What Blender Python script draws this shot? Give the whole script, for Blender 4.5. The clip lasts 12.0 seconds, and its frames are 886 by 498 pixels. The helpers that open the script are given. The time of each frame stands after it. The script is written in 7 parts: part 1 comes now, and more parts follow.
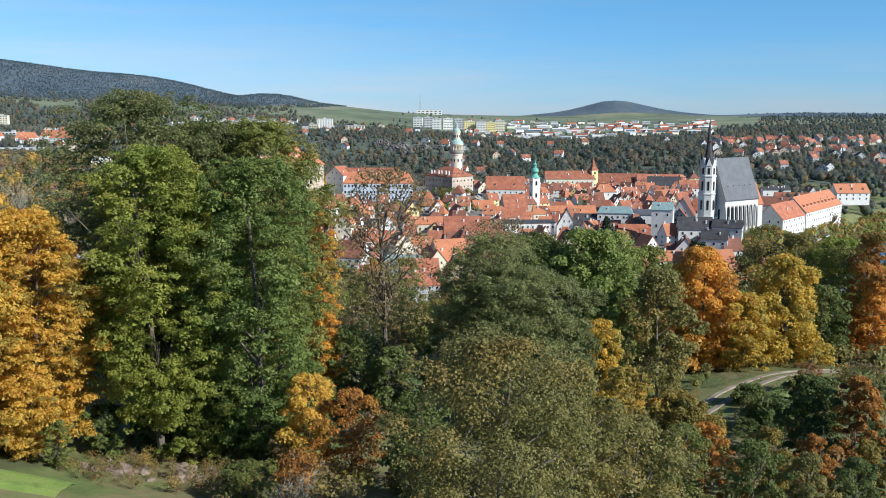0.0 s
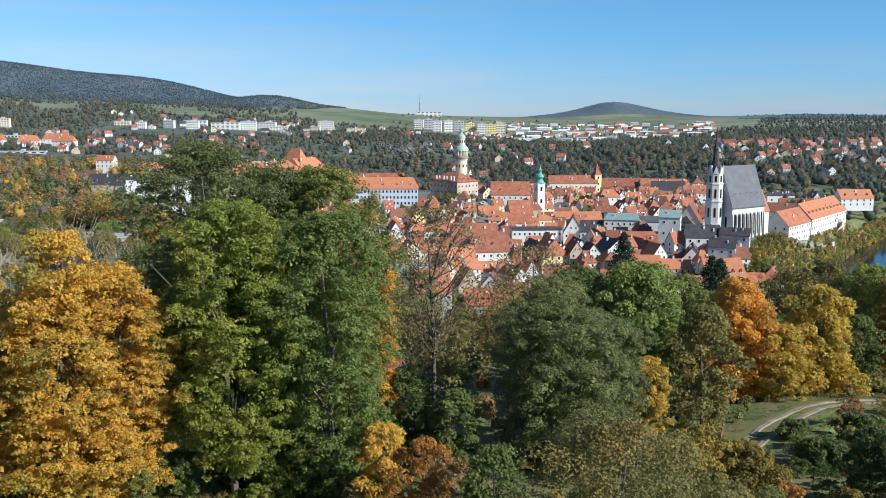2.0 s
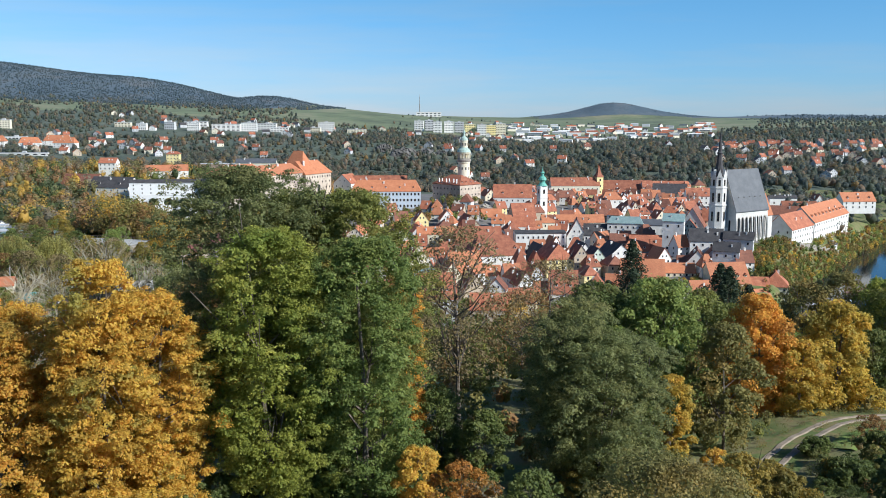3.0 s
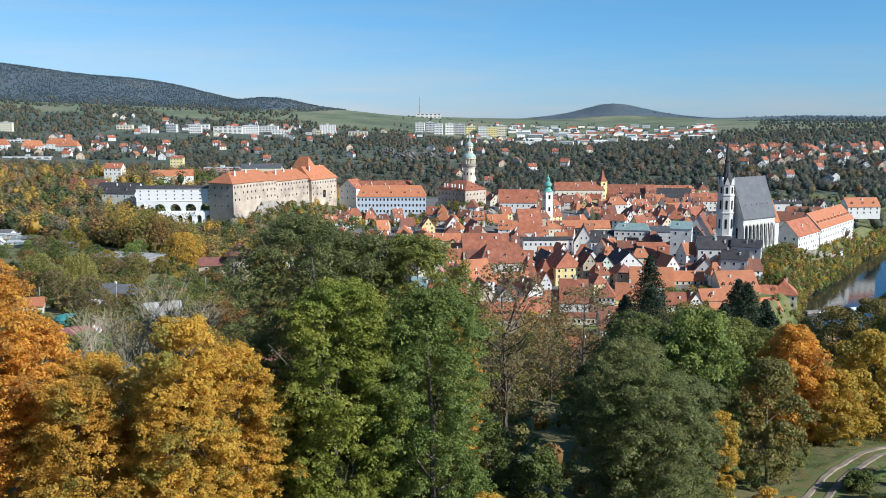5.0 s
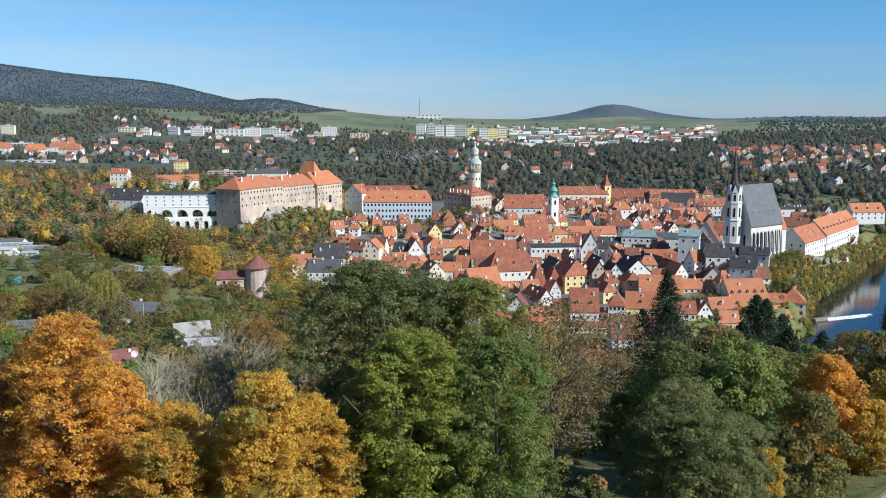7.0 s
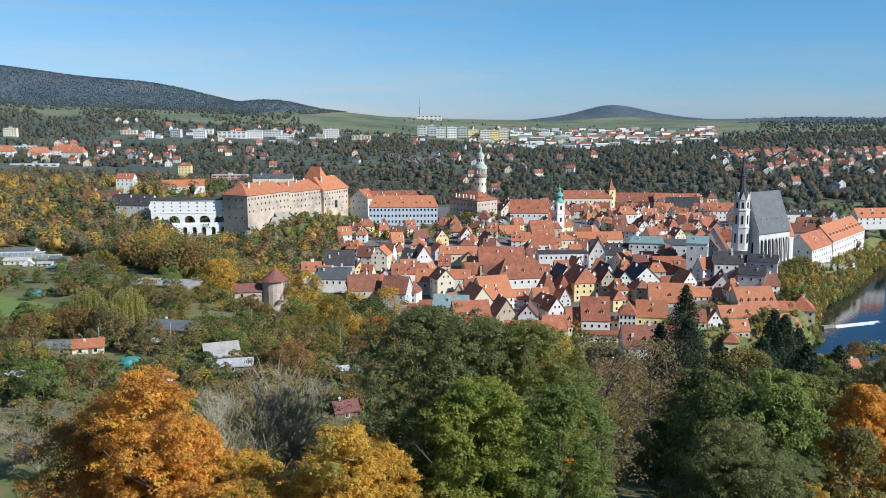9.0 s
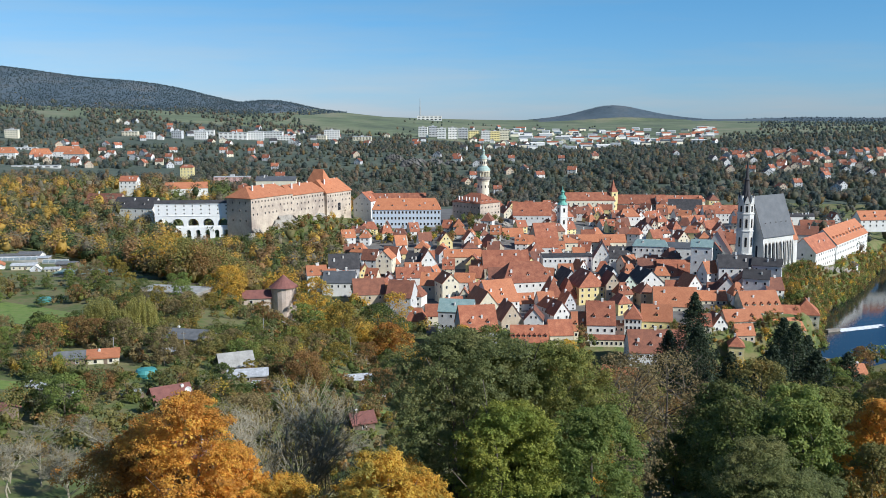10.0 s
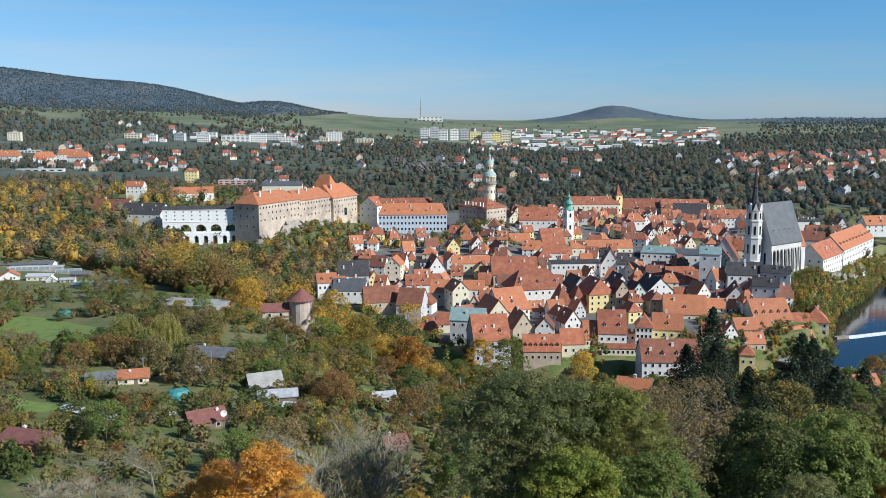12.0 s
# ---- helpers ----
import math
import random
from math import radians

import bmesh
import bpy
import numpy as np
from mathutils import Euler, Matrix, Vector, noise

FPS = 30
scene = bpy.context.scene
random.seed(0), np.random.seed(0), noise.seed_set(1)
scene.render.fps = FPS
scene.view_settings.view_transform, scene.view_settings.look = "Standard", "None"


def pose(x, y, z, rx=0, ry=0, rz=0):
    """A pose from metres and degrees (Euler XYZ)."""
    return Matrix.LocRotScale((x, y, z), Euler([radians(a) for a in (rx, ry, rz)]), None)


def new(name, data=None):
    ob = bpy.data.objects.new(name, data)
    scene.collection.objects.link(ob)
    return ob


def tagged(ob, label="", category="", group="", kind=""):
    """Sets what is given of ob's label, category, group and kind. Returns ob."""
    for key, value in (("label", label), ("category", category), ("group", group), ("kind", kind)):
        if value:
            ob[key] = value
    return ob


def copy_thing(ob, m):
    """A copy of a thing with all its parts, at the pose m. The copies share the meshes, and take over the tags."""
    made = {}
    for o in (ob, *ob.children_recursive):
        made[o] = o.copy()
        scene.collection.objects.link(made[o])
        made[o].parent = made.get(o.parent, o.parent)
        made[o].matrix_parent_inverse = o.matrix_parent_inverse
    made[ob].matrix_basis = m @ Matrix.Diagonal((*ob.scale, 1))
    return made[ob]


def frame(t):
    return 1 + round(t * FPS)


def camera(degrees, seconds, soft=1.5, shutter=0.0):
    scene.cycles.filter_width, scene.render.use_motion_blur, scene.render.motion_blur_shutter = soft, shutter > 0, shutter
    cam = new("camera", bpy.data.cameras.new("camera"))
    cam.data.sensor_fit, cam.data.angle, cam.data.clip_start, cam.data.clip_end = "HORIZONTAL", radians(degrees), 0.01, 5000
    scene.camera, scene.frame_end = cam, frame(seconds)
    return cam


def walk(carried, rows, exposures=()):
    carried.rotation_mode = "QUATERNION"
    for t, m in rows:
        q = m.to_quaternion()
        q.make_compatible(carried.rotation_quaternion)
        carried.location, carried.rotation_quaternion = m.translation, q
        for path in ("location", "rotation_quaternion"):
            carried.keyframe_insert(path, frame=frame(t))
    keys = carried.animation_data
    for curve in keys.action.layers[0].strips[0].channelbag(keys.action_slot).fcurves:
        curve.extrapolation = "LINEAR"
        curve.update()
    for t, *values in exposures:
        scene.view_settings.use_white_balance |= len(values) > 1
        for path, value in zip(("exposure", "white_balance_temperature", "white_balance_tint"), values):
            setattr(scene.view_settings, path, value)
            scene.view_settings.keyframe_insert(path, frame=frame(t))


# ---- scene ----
# ---- camera ----
cam = camera(52.0, 12.0, soft=0.5)
PATH = [
    (0.0, 0.00, 0.00, 114.00, 81.473, 0.000, 0.000),
    (1.0, -3.43, -0.75, 116.61, 81.483, 0.003, -0.062),
    (2.0, -6.89, -1.50, 119.24, 81.489, 0.008, -0.121),
    (3.0, -10.36, -2.23, 121.91, 81.493, 0.016, -0.178),
    (4.0, -13.85, -2.95, 124.61, 81.494, 0.026, -0.231),
    (5.0, -17.36, -3.66, 127.34, 81.493, 0.038, -0.281),
    (6.0, -20.88, -4.37, 130.10, 81.489, 0.053, -0.329),
    (7.0, -24.43, -5.06, 132.89, 81.482, 0.070, -0.373),
    (8.0, -27.99, -5.74, 135.71, 81.472, 0.089, -0.414),
    (9.0, -31.58, -6.42, 138.57, 81.459, 0.111, -0.453),
    (10.0, -35.18, -7.08, 141.45, 81.444, 0.135, -0.488),
    (11.0, -38.80, -7.74, 144.37, 81.426, 0.161, -0.521),
    (12.0, -42.44, -8.38, 147.31, 81.405, 0.190, -0.550),
]
walk(cam, [(t, pose(x, y, z, rx, ry, rz)) for t, x, y, z, rx, ry, rz in PATH], [(0, 0.40, 5850, 8), (5, 0.32, 5850, 8), (12, 0.18, 5850, 8)])

# ---- light ----
SUN_AZ, SUN_EL = radians(120), radians(33)
world = bpy.data.worlds.new("sky")
scene.world = world
world.use_nodes = True
wn = world.node_tree
sky = wn.nodes.new("ShaderNodeTexSky")
sky.sky_type = "NISHITA"
sky.sun_disc = False
sky.sun_elevation, sky.sun_rotation = SUN_EL, SUN_AZ
sky.air_density, sky.dust_density, sky.ozone_density, sky.altitude = 1.0, 0.0, 5.2, 500
tone = wn.nodes.new("ShaderNodeMix")
tone.data_type, tone.blend_type = "RGBA", "MULTIPLY"
tone.inputs[0].default_value = 1.0
wn.links.new(sky.outputs[0], tone.inputs[6])
# clear blue haze towards the horizon
sky_dir = wn.nodes.new("ShaderNodeTexCoord")
sky_sep = wn.nodes.new("ShaderNodeSeparateXYZ")
wn.links.new(sky_dir.outputs["Generated"], sky_sep.inputs[0])
sky_ramp = wn.nodes.new("ShaderNodeValToRGB")
sky_ramp.color_ramp.elements[0].position, sky_ramp.color_ramp.elements[0].color = 0.0, (0.58, 0.78, 1.14, 1)
sky_ramp.color_ramp.elements[1].position, sky_ramp.color_ramp.elements[1].color = 0.13, (0.66, 0.97, 1.09, 1)
wn.links.new(sky_sep.outputs[2], sky_ramp.inputs[0])
wn.links.new(sky_ramp.outputs[0], tone.inputs[7])
# thin high cirrus in long streaks, denser towards the west
sky_map = wn.nodes.new("ShaderNodeMapping")
sky_map.inputs["Scale"].default_value = (2.2, 2.2, 22.0)
sky_map.inputs["Rotation"].default_value = (0.0, radians(2.0), 0.0)
wn.links.new(sky_dir.outputs["Generated"], sky_map.inputs[0])
sky_noise = wn.nodes.new("ShaderNodeTexNoise")
sky_noise.inputs["Scale"].default_value, sky_noise.inputs["Detail"].default_value, sky_noise.inputs["Roughness"].default_value = 1.6, 5.0, 0.55
wn.links.new(sky_map.outputs[0], sky_noise.inputs["Vector"])
sky_west = wn.nodes.new("ShaderNodeMath")
sky_west.operation = "MULTIPLY_ADD"
sky_west.inputs[1].default_value = -0.42
wn.links.new(sky_sep.outputs[0], sky_west.inputs[0])
wn.links.new(sky_noise.outputs[0], sky_west.inputs[2])
sky_mask = wn.nodes.new("ShaderNodeMapRange")
sky_mask.inputs[1].default_value, sky_mask.inputs[2].default_value = 0.36, 0.78
wn.links.new(sky_west.outputs[0], sky_mask.inputs[0])
veil = wn.nodes.new("ShaderNodeMix")
veil.data_type, veil.blend_type = "RGBA", "MULTIPLY"
veil.inputs[7].default_value = (1.42, 1.03, 0.89, 1)
wn.links.new(sky_mask.outputs[0], veil.inputs[0])
wn.links.new(tone.outputs[2], veil.inputs[6])
wn.links.new(veil.outputs[2], wn.nodes["Background"].inputs[0])
wn.nodes["Background"].inputs[1].default_value = 0.085
sun_data = bpy.data.lights.new("sun", "SUN")
sun_data.energy, sun_data.angle, sun_data.color = 5.0, radians(0.53), (1.0, 0.94, 0.84)
sun = new("sun", sun_data)
sun_dir = Vector((math.sin(SUN_AZ) * math.cos(SUN_EL), math.cos(SUN_AZ) * math.cos(SUN_EL), math.sin(SUN_EL)))
sun.rotation_euler = sun_dir.to_track_quat("Z", "Y").to_euler()


# ---- materials ----
def node_mat(name):
    m = bpy.data.materials.new(name)
    m.use_nodes = True
    nt = m.node_tree
    return m, nt, nt.nodes["Principled BSDF"]


def ramp(nt, fac, cols, lo=0.3, hi=0.7):
    r = nt.nodes.new("ShaderNodeValToRGB")
    e = r.color_ramp.elements
    while len(e) < len(cols):
        e.new(0.5)
    for i, c in enumerate(cols):
        e[i].position = lo + (hi - lo) * i / max(1, len(cols) - 1)
        e[i].color = (*c, 1)
    nt.links.new(fac, r.inputs[0])
    return r.outputs[0]


def noise_tex(nt, scale, detail=4, rough=0.6, coord="Object", stretch=None):
    tc = nt.nodes.new("ShaderNodeTexCoord")
    out = tc.outputs[coord]
    if stretch:
        mp = nt.nodes.new("ShaderNodeMapping")
        mp.inputs["Scale"].default_value = stretch
        nt.links.new(out, mp.inputs[0])
        out = mp.outputs[0]
    n = nt.nodes.new("ShaderNodeTexNoise")
    n.inputs["Scale"].default_value, n.inputs["Detail"].default_value, n.inputs["Roughness"].default_value = scale, detail, rough
    nt.links.new(out, n.inputs["Vector"])
    return n.outputs[0]


def mixc(nt, fac, a, b, mode="MIX"):
    m = nt.nodes.new("ShaderNodeMix")
    m.data_type, m.blend_type = "RGBA", mode
    for sock, v in ((m.inputs[0], fac), (m.inputs[6], a), (m.inputs[7], b)):
        if isinstance(v, (int, float)):
            sock.default_value = v
        elif isinstance(v, tuple):
            sock.default_value = (*v, 1)
        else:
            nt.links.new(v, sock)
    return m.outputs[2]


def bump(nt, bsdf, height, strength, dist):
    b = nt.nodes.new("ShaderNodeBump")
    b.inputs["Strength"].default_value, b.inputs["Distance"].default_value = strength, dist
    nt.links.new(height, b.inputs["Height"])
    nt.links.new(b.outputs[0], bsdf.inputs["Normal"])


def surface(name, cols, scale=0.3, fine=3.0, rough=0.85, bumpd=0.05, tint=0.25, metal=0.0):
    """A weathered matt surface: broad stains, fine grain, a tint that varies from object to object."""
    m, nt, b = node_mat(name)
    c = ramp(nt, noise_tex(nt, scale), cols)
    f = noise_tex(nt, fine, 3, 0.7)
    c = mixc(nt, 0.35, c, ramp(nt, f, [(0.35, 0.35, 0.35), (0.75, 0.75, 0.75)]), "OVERLAY")
    oi = nt.nodes.new("ShaderNodeObjectInfo")
    c = mixc(nt, tint, c, ramp(nt, oi.outputs["Random"], [(0.3, 0.3, 0.32), (0.7, 0.68, 0.64)], 0, 1), "OVERLAY")
    nt.links.new(c, b.inputs["Base Color"])
    b.inputs["Roughness"].default_value, b.inputs["Metallic"].default_value = rough, metal
    bump(nt, b, f, 0.4, bumpd)
    return m


def tiles(name, cols, tint=0.45):
    """Clay roof: courses of tiles, patches renewed at other times."""
    m, nt, b = node_mat(name)
    c = ramp(nt, noise_tex(nt, 0.25, 5, 0.7), cols)
    g = noise_tex(nt, 2.2, 4, 0.8)
    c = mixc(nt, 0.55, c, ramp(nt, g, [(0.28, 0.28, 0.28), (0.72, 0.72, 0.72)]), "OVERLAY")
    tc = nt.nodes.new("ShaderNodeTexCoord")
    wv = nt.nodes.new("ShaderNodeTexWave")
    wv.bands_direction = "Z"
    wv.inputs["Scale"].default_value, wv.inputs["Distortion"].default_value = 1.3, 0.4
    nt.links.new(tc.outputs["Object"], wv.inputs["Vector"])
    c = mixc(nt, 0.18, c, ramp(nt, wv.outputs["Fac"], [(0.3, 0.3, 0.3), (0.65, 0.65, 0.65)], 0.1, 0.9), "OVERLAY")
    oi = nt.nodes.new("ShaderNodeObjectInfo")
    c = mixc(nt, tint, c, ramp(nt, oi.outputs["Random"], [(0.24, 0.22, 0.22), (0.52, 0.5, 0.5), (0.72, 0.68, 0.62)], 0, 1), "OVERLAY")
    nt.links.new(c, b.inputs["Base Color"])
    b.inputs["Roughness"].default_value = 0.8
    bump(nt, b, wv.outputs["Fac"], 0.5, 0.06)
    return m


def foliage(name, cols, accent=None, clump=0.35, trans=0.38, vary=0.42):
    """Leaves: colour drifts from bough to bough and from leaf to leaf; light passes through the blades."""
    m, nt, b = node_mat(name)
    c = ramp(nt, noise_tex(nt, clump, 3, 0.6), cols, 0.32, 0.68)
    if accent:
        c = mixc(nt, ramp(nt, noise_tex(nt, clump * 0.45, 2, 0.5), [(0, 0, 0), (1, 1, 1)], 0.52, 0.66), c, accent)
    geo = nt.nodes.new("ShaderNodeNewGeometry")
    c = mixc(nt, vary, c, ramp(nt, geo.outputs["Random Per Island"], [(0.2, 0.22, 0.2), (0.5, 0.5, 0.5), (0.78, 0.75, 0.6)], 0, 1), "OVERLAY")
    oi = nt.nodes.new("ShaderNodeObjectInfo")
    c = mixc(nt, 0.3, c, ramp(nt, oi.outputs["Random"], [(0.25, 0.27, 0.25), (0.7, 0.66, 0.55)], 0, 1), "OVERLAY")
    nt.links.new(c, b.inputs["Base Color"])
    b.inputs["Roughness"].default_value = 0.6
    b.inputs["Specular IOR Level"].default_value = 0.25
    tr = nt.nodes.new("ShaderNodeBsdfTranslucent")
    nt.links.new(c, tr.inputs[0])
    mx = nt.nodes.new("ShaderNodeMixShader")
    mx.inputs[0].default_value = trans
    nt.links.new(b.outputs[0], mx.inputs[1])
    nt.links.new(tr.outputs[0], mx.inputs[2])
    nt.links.new(mx.outputs[0], nt.nodes["Material Output"].inputs[0])
    return m


WHITE = surface("white_plaster", [(0.66, 0.63, 0.57), (0.80, 0.78, 0.73)])
CREAM = surface("cream_plaster", [(0.62, 0.55, 0.40), (0.76, 0.69, 0.52)])
YELLOW = surface("yellow_plaster", [(0.70, 0.56, 0.24), (0.80, 0.68, 0.34)])
MINT = surface("mint_plaster", [(0.50, 0.58, 0.47), (0.62, 0.68, 0.57)])
PINK = surface("pink_plaster", [(0.62, 0.38, 0.32), (0.70, 0.48, 0.40)])
TAN = surface("tan_plaster", [(0.42, 0.34, 0.24), (0.56, 0.46, 0.34)])
GREYW = surface("grey_plaster", [(0.42, 0.42, 0.42), (0.56, 0.56, 0.55)])
BLUEW = surface("pale_blue_plaster", [(0.50, 0.57, 0.64), (0.60, 0.66, 0.72)], tint=0.05)
CASTLE = surface("castle_stucco", [(0.30, 0.24, 0.20), (0.50, 0.41, 0.32), (0.60, 0.51, 0.40)], 0.06, 0.5, tint=0.1)
STONE = surface("weathered_stone", [(0.22, 0.20, 0.17), (0.38, 0.34, 0.29)], 0.15, 1.0)
ROCK = surface("grey_rock", [(0.06, 0.056, 0.05), (0.14, 0.13, 0.115), (0.24, 0.225, 0.2)], 0.05, 0.3, 0.95, 1.0)
RED = tiles("red_clay_tiles", [(0.235, 0.081, 0.045), (0.348, 0.122, 0.064), (0.451, 0.188, 0.099)])
ORANGE = tiles("new_clay_tiles", [(0.396, 0.142, 0.065), (0.499, 0.202, 0.096)], 0.3)
BROWN = tiles("old_clay_tiles", [(0.15, 0.062, 0.040), (0.28, 0.112, 0.066)])
SLATE = surface("slate_roof", [(0.075, 0.08, 0.088), (0.115, 0.12, 0.128)], 0.2, 2.0, 0.6)
# dark shingle; on some gabled houses its darkness stands in for shaded slopes
DARKROOF = surface("dark_shingle_and_shaded_roof", [(0.035, 0.033, 0.035), (0.075, 0.07, 0.07)], 0.3, 2.0)
COPPER = surface("verdigris_copper", [(0.10, 0.34, 0.26), (0.20, 0.48, 0.38)], 0.6, 3.0, 0.55)
PALECOPPER = surface("pale_copper", [(0.26, 0.36, 0.31), (0.40, 0.48, 0.42)], 0.6, 3.0, 0.6)
TEAL = surface("grey_green_metal", [(0.20, 0.29, 0.28), (0.29, 0.38, 0.36)], 0.4, 2.0, 0.45)
BARK = surface("bark", [(0.07, 0.055, 0.04), (0.17, 0.14, 0.11)], 1.0, 6.0)
TWIG = surface("grey_twigs", [(0.225, 0.20, 0.14), (0.37, 0.335, 0.245)], 0.8, 4.0)
WOOD = surface("weathered_boards", [(0.13, 0.09, 0.06), (0.26, 0.20, 0.15)], 0.6, 3.0)
PANE, _nt, _b = node_mat("window_glass")
_b.inputs["Base Color"].default_value, _b.inputs["Roughness"].default_value = (0.015, 0.017, 0.022, 1), 0.15
WHITEWASH = surface("bright_whitewash", [(0.78, 0.77, 0.74), (0.87, 0.86, 0.83)])
SASH = surface("window_frame_paint", [(0.55, 0.53, 0.50), (0.70, 0.68, 0.64)])
DARKFRAME = surface("stone_window_surround", [(0.30, 0.26, 0.22), (0.45, 0.40, 0.34)])
WATER, _nt, _b = node_mat("river_water")
_b.inputs["Base Color"].default_value, _b.inputs["Roughness"].default_value = (0.008, 0.016, 0.022, 1), 0.06
bump(_nt, _b, noise_tex(_nt, 0.8, 3, 0.6), 0.12, 0.15)
FOAM = surface("white_water", [(0.60, 0.63, 0.66), (0.85, 0.87, 0.88)], 0.5, 2.0, 0.5)

GREEN = foliage("green_leaves", [(0.143, 0.198, 0.055), (0.225, 0.285, 0.077), (0.317, 0.359, 0.103)], (0.26, 0.28, 0.07), trans=0.45)
DEEP = foliage("deep_green_leaves", [(0.085, 0.115, 0.036), (0.135, 0.170, 0.050), (0.200, 0.225, 0.070)], (0.17, 0.17, 0.06), trans=0.42)
OLIVEG = foliage("dull_green_leaves", [(0.140, 0.165, 0.048), (0.215, 0.235, 0.066), (0.300, 0.300, 0.090)], (0.29, 0.25, 0.07), trans=0.46)
OLIVE = foliage("olive_leaves", [(0.150, 0.145, 0.048), (0.235, 0.215, 0.072), (0.330, 0.280, 0.100)], (0.38, 0.26, 0.08), trans=0.42)
GOLD = foliage("golden_leaves", [(0.46, 0.315, 0.064), (0.70, 0.45, 0.086), (0.78, 0.50, 0.102)], (0.38, 0.335, 0.088), 0.5, 0.52)
GOLDB = foliage("yellowing_leaves", [(0.19, 0.175, 0.045), (0.32, 0.24, 0.055), (0.48, 0.32, 0.055)], (0.17, 0.19, 0.05), trans=0.42)
FLAME = foliage("orange_leaves", [(0.55, 0.30, 0.062), (0.76, 0.395, 0.076), (0.76, 0.46, 0.090)], (0.50, 0.26, 0.07), 0.5, 0.48)
RUSTO = foliage("russet_orange_leaves", [(0.28, 0.15, 0.045), (0.46, 0.21, 0.050), (0.56, 0.29, 0.060)], (0.22, 0.18, 0.055), trans=0.42)
RUST = foliage("russet_leaves", [(0.22, 0.135, 0.060), (0.32, 0.185, 0.075), (0.40, 0.240, 0.090)], (0.25, 0.20, 0.07), trans=0.42)
DRY = foliage("withered_leaves", [(0.20, 0.160, 0.085), (0.29, 0.225, 0.110), (0.36, 0.275, 0.130)], (0.24, 0.17, 0.08), trans=0.42)
FIR = foliage("spruce_needles", [(0.024, 0.040, 0.024), (0.044, 0.064, 0.034), (0.068, 0.088, 0.046)], trans=0.15)
# distant crowns carry the air's haze in their colour: paler, greyer, bluer
FAR_GREEN = foliage("hazed_green_crowns", [(0.128, 0.159, 0.122), (0.165, 0.195, 0.146), (0.207, 0.229, 0.168)], clump=0.03, trans=0.62, vary=0.2)
FAR_DEEP = foliage("hazed_dark_crowns", [(0.087, 0.112, 0.112), (0.112, 0.139, 0.134), (0.140, 0.166, 0.152)], clump=0.03, trans=0.62, vary=0.2)
FAR_OLIVE = foliage("hazed_olive_crowns", [(0.183, 0.183, 0.134), (0.238, 0.232, 0.165), (0.287, 0.271, 0.189)], clump=0.03, trans=0.62, vary=0.2)
FAR_GOLD = foliage("hazed_golden_crowns", [(0.26, 0.195, 0.105), (0.34, 0.245, 0.12), (0.38, 0.28, 0.13)], clump=0.03, trans=0.62, vary=0.2)
FAR_RUST = foliage("hazed_russet_crowns", [(0.232, 0.183, 0.140), (0.293, 0.226, 0.165), (0.342, 0.262, 0.183)], clump=0.03, trans=0.62, vary=0.2)
FAR_DRY = foliage("hazed_bare_crowns", [(0.213, 0.195, 0.165), (0.268, 0.244, 0.201), (0.305, 0.278, 0.232)], clump=0.03, trans=0.62, vary=0.2)
# blue haze of the far ridges mixed into the spruce green
RIDGE = foliage("hazed_spruce_crowns", [(0.076, 0.110, 0.134), (0.094, 0.130, 0.153), (0.132, 0.150, 0.158)], clump=0.006, trans=0.45, vary=0.05)
LIME = foliage("yellow_green_leaves", [(0.189, 0.221, 0.044), (0.290, 0.317, 0.066), (0.396, 0.391, 0.090)], (0.24, 0.30, 0.066), trans=0.5)
# woods of the middle distance: colour changes from tree to tree
MID_GREEN = foliage("hillside_green_crowns", [(0.129, 0.167, 0.058), (0.193, 0.232, 0.075), (0.258, 0.283, 0.096)], clump=0.05, trans=0.45, vary=0.3)
MID_DEEP = foliage("hillside_dark_crowns", [(0.071, 0.098, 0.048), (0.109, 0.138, 0.063), (0.149, 0.178, 0.081)], clump=0.05, trans=0.45, vary=0.3)
MID_OLIVE = foliage("hillside_olive_crowns", [(0.187, 0.174, 0.077), (0.264, 0.239, 0.101), (0.347, 0.297, 0.129)], clump=0.05, trans=0.45, vary=0.3)
MID_GOLD = foliage("hillside_golden_crowns", [(0.361, 0.258, 0.080), (0.541, 0.361, 0.091), (0.670, 0.412, 0.096)], clump=0.05, trans=0.45, vary=0.3)
MID_RUST = foliage("hillside_russet_crowns", [(0.232, 0.155, 0.085), (0.347, 0.213, 0.103), (0.450, 0.258, 0.110)], clump=0.05, trans=0.45, vary=0.3)
MID_DRY = foliage("hillside_bare_crowns", [(0.232, 0.199, 0.142), (0.309, 0.264, 0.187), (0.373, 0.321, 0.232)], clump=0.05, trans=0.45, vary=0.3)
GREYG = foliage("grey_green_oak_leaves", [(0.128, 0.150, 0.063), (0.194, 0.218, 0.088), (0.273, 0.286, 0.123)], (0.26, 0.25, 0.10), trans=0.5)
YELLOWG = foliage("yellow_olive_leaves", [(0.38, 0.295, 0.060), (0.58, 0.41, 0.075), (0.72, 0.46, 0.085)], (0.36, 0.31, 0.08), 0.5, 0.48)



# ---- helpers for parts ----
def obj_from(name, verts, faces, mats, parent=None, label="", mat_index=None):
    me = bpy.data.meshes.new(name)
    me.from_pydata([tuple(v) for v in verts], [], [tuple(f) for f in faces])
    for m in mats if isinstance(mats, (list, tuple)) else [mats]:
        me.materials.append(m)
    if mat_index is not None:
        me.polygons.foreach_set("material_index", mat_index)
    me.update()
    ob = new(name, me)
    if parent:
        ob.parent = parent
    return tagged(ob, label)


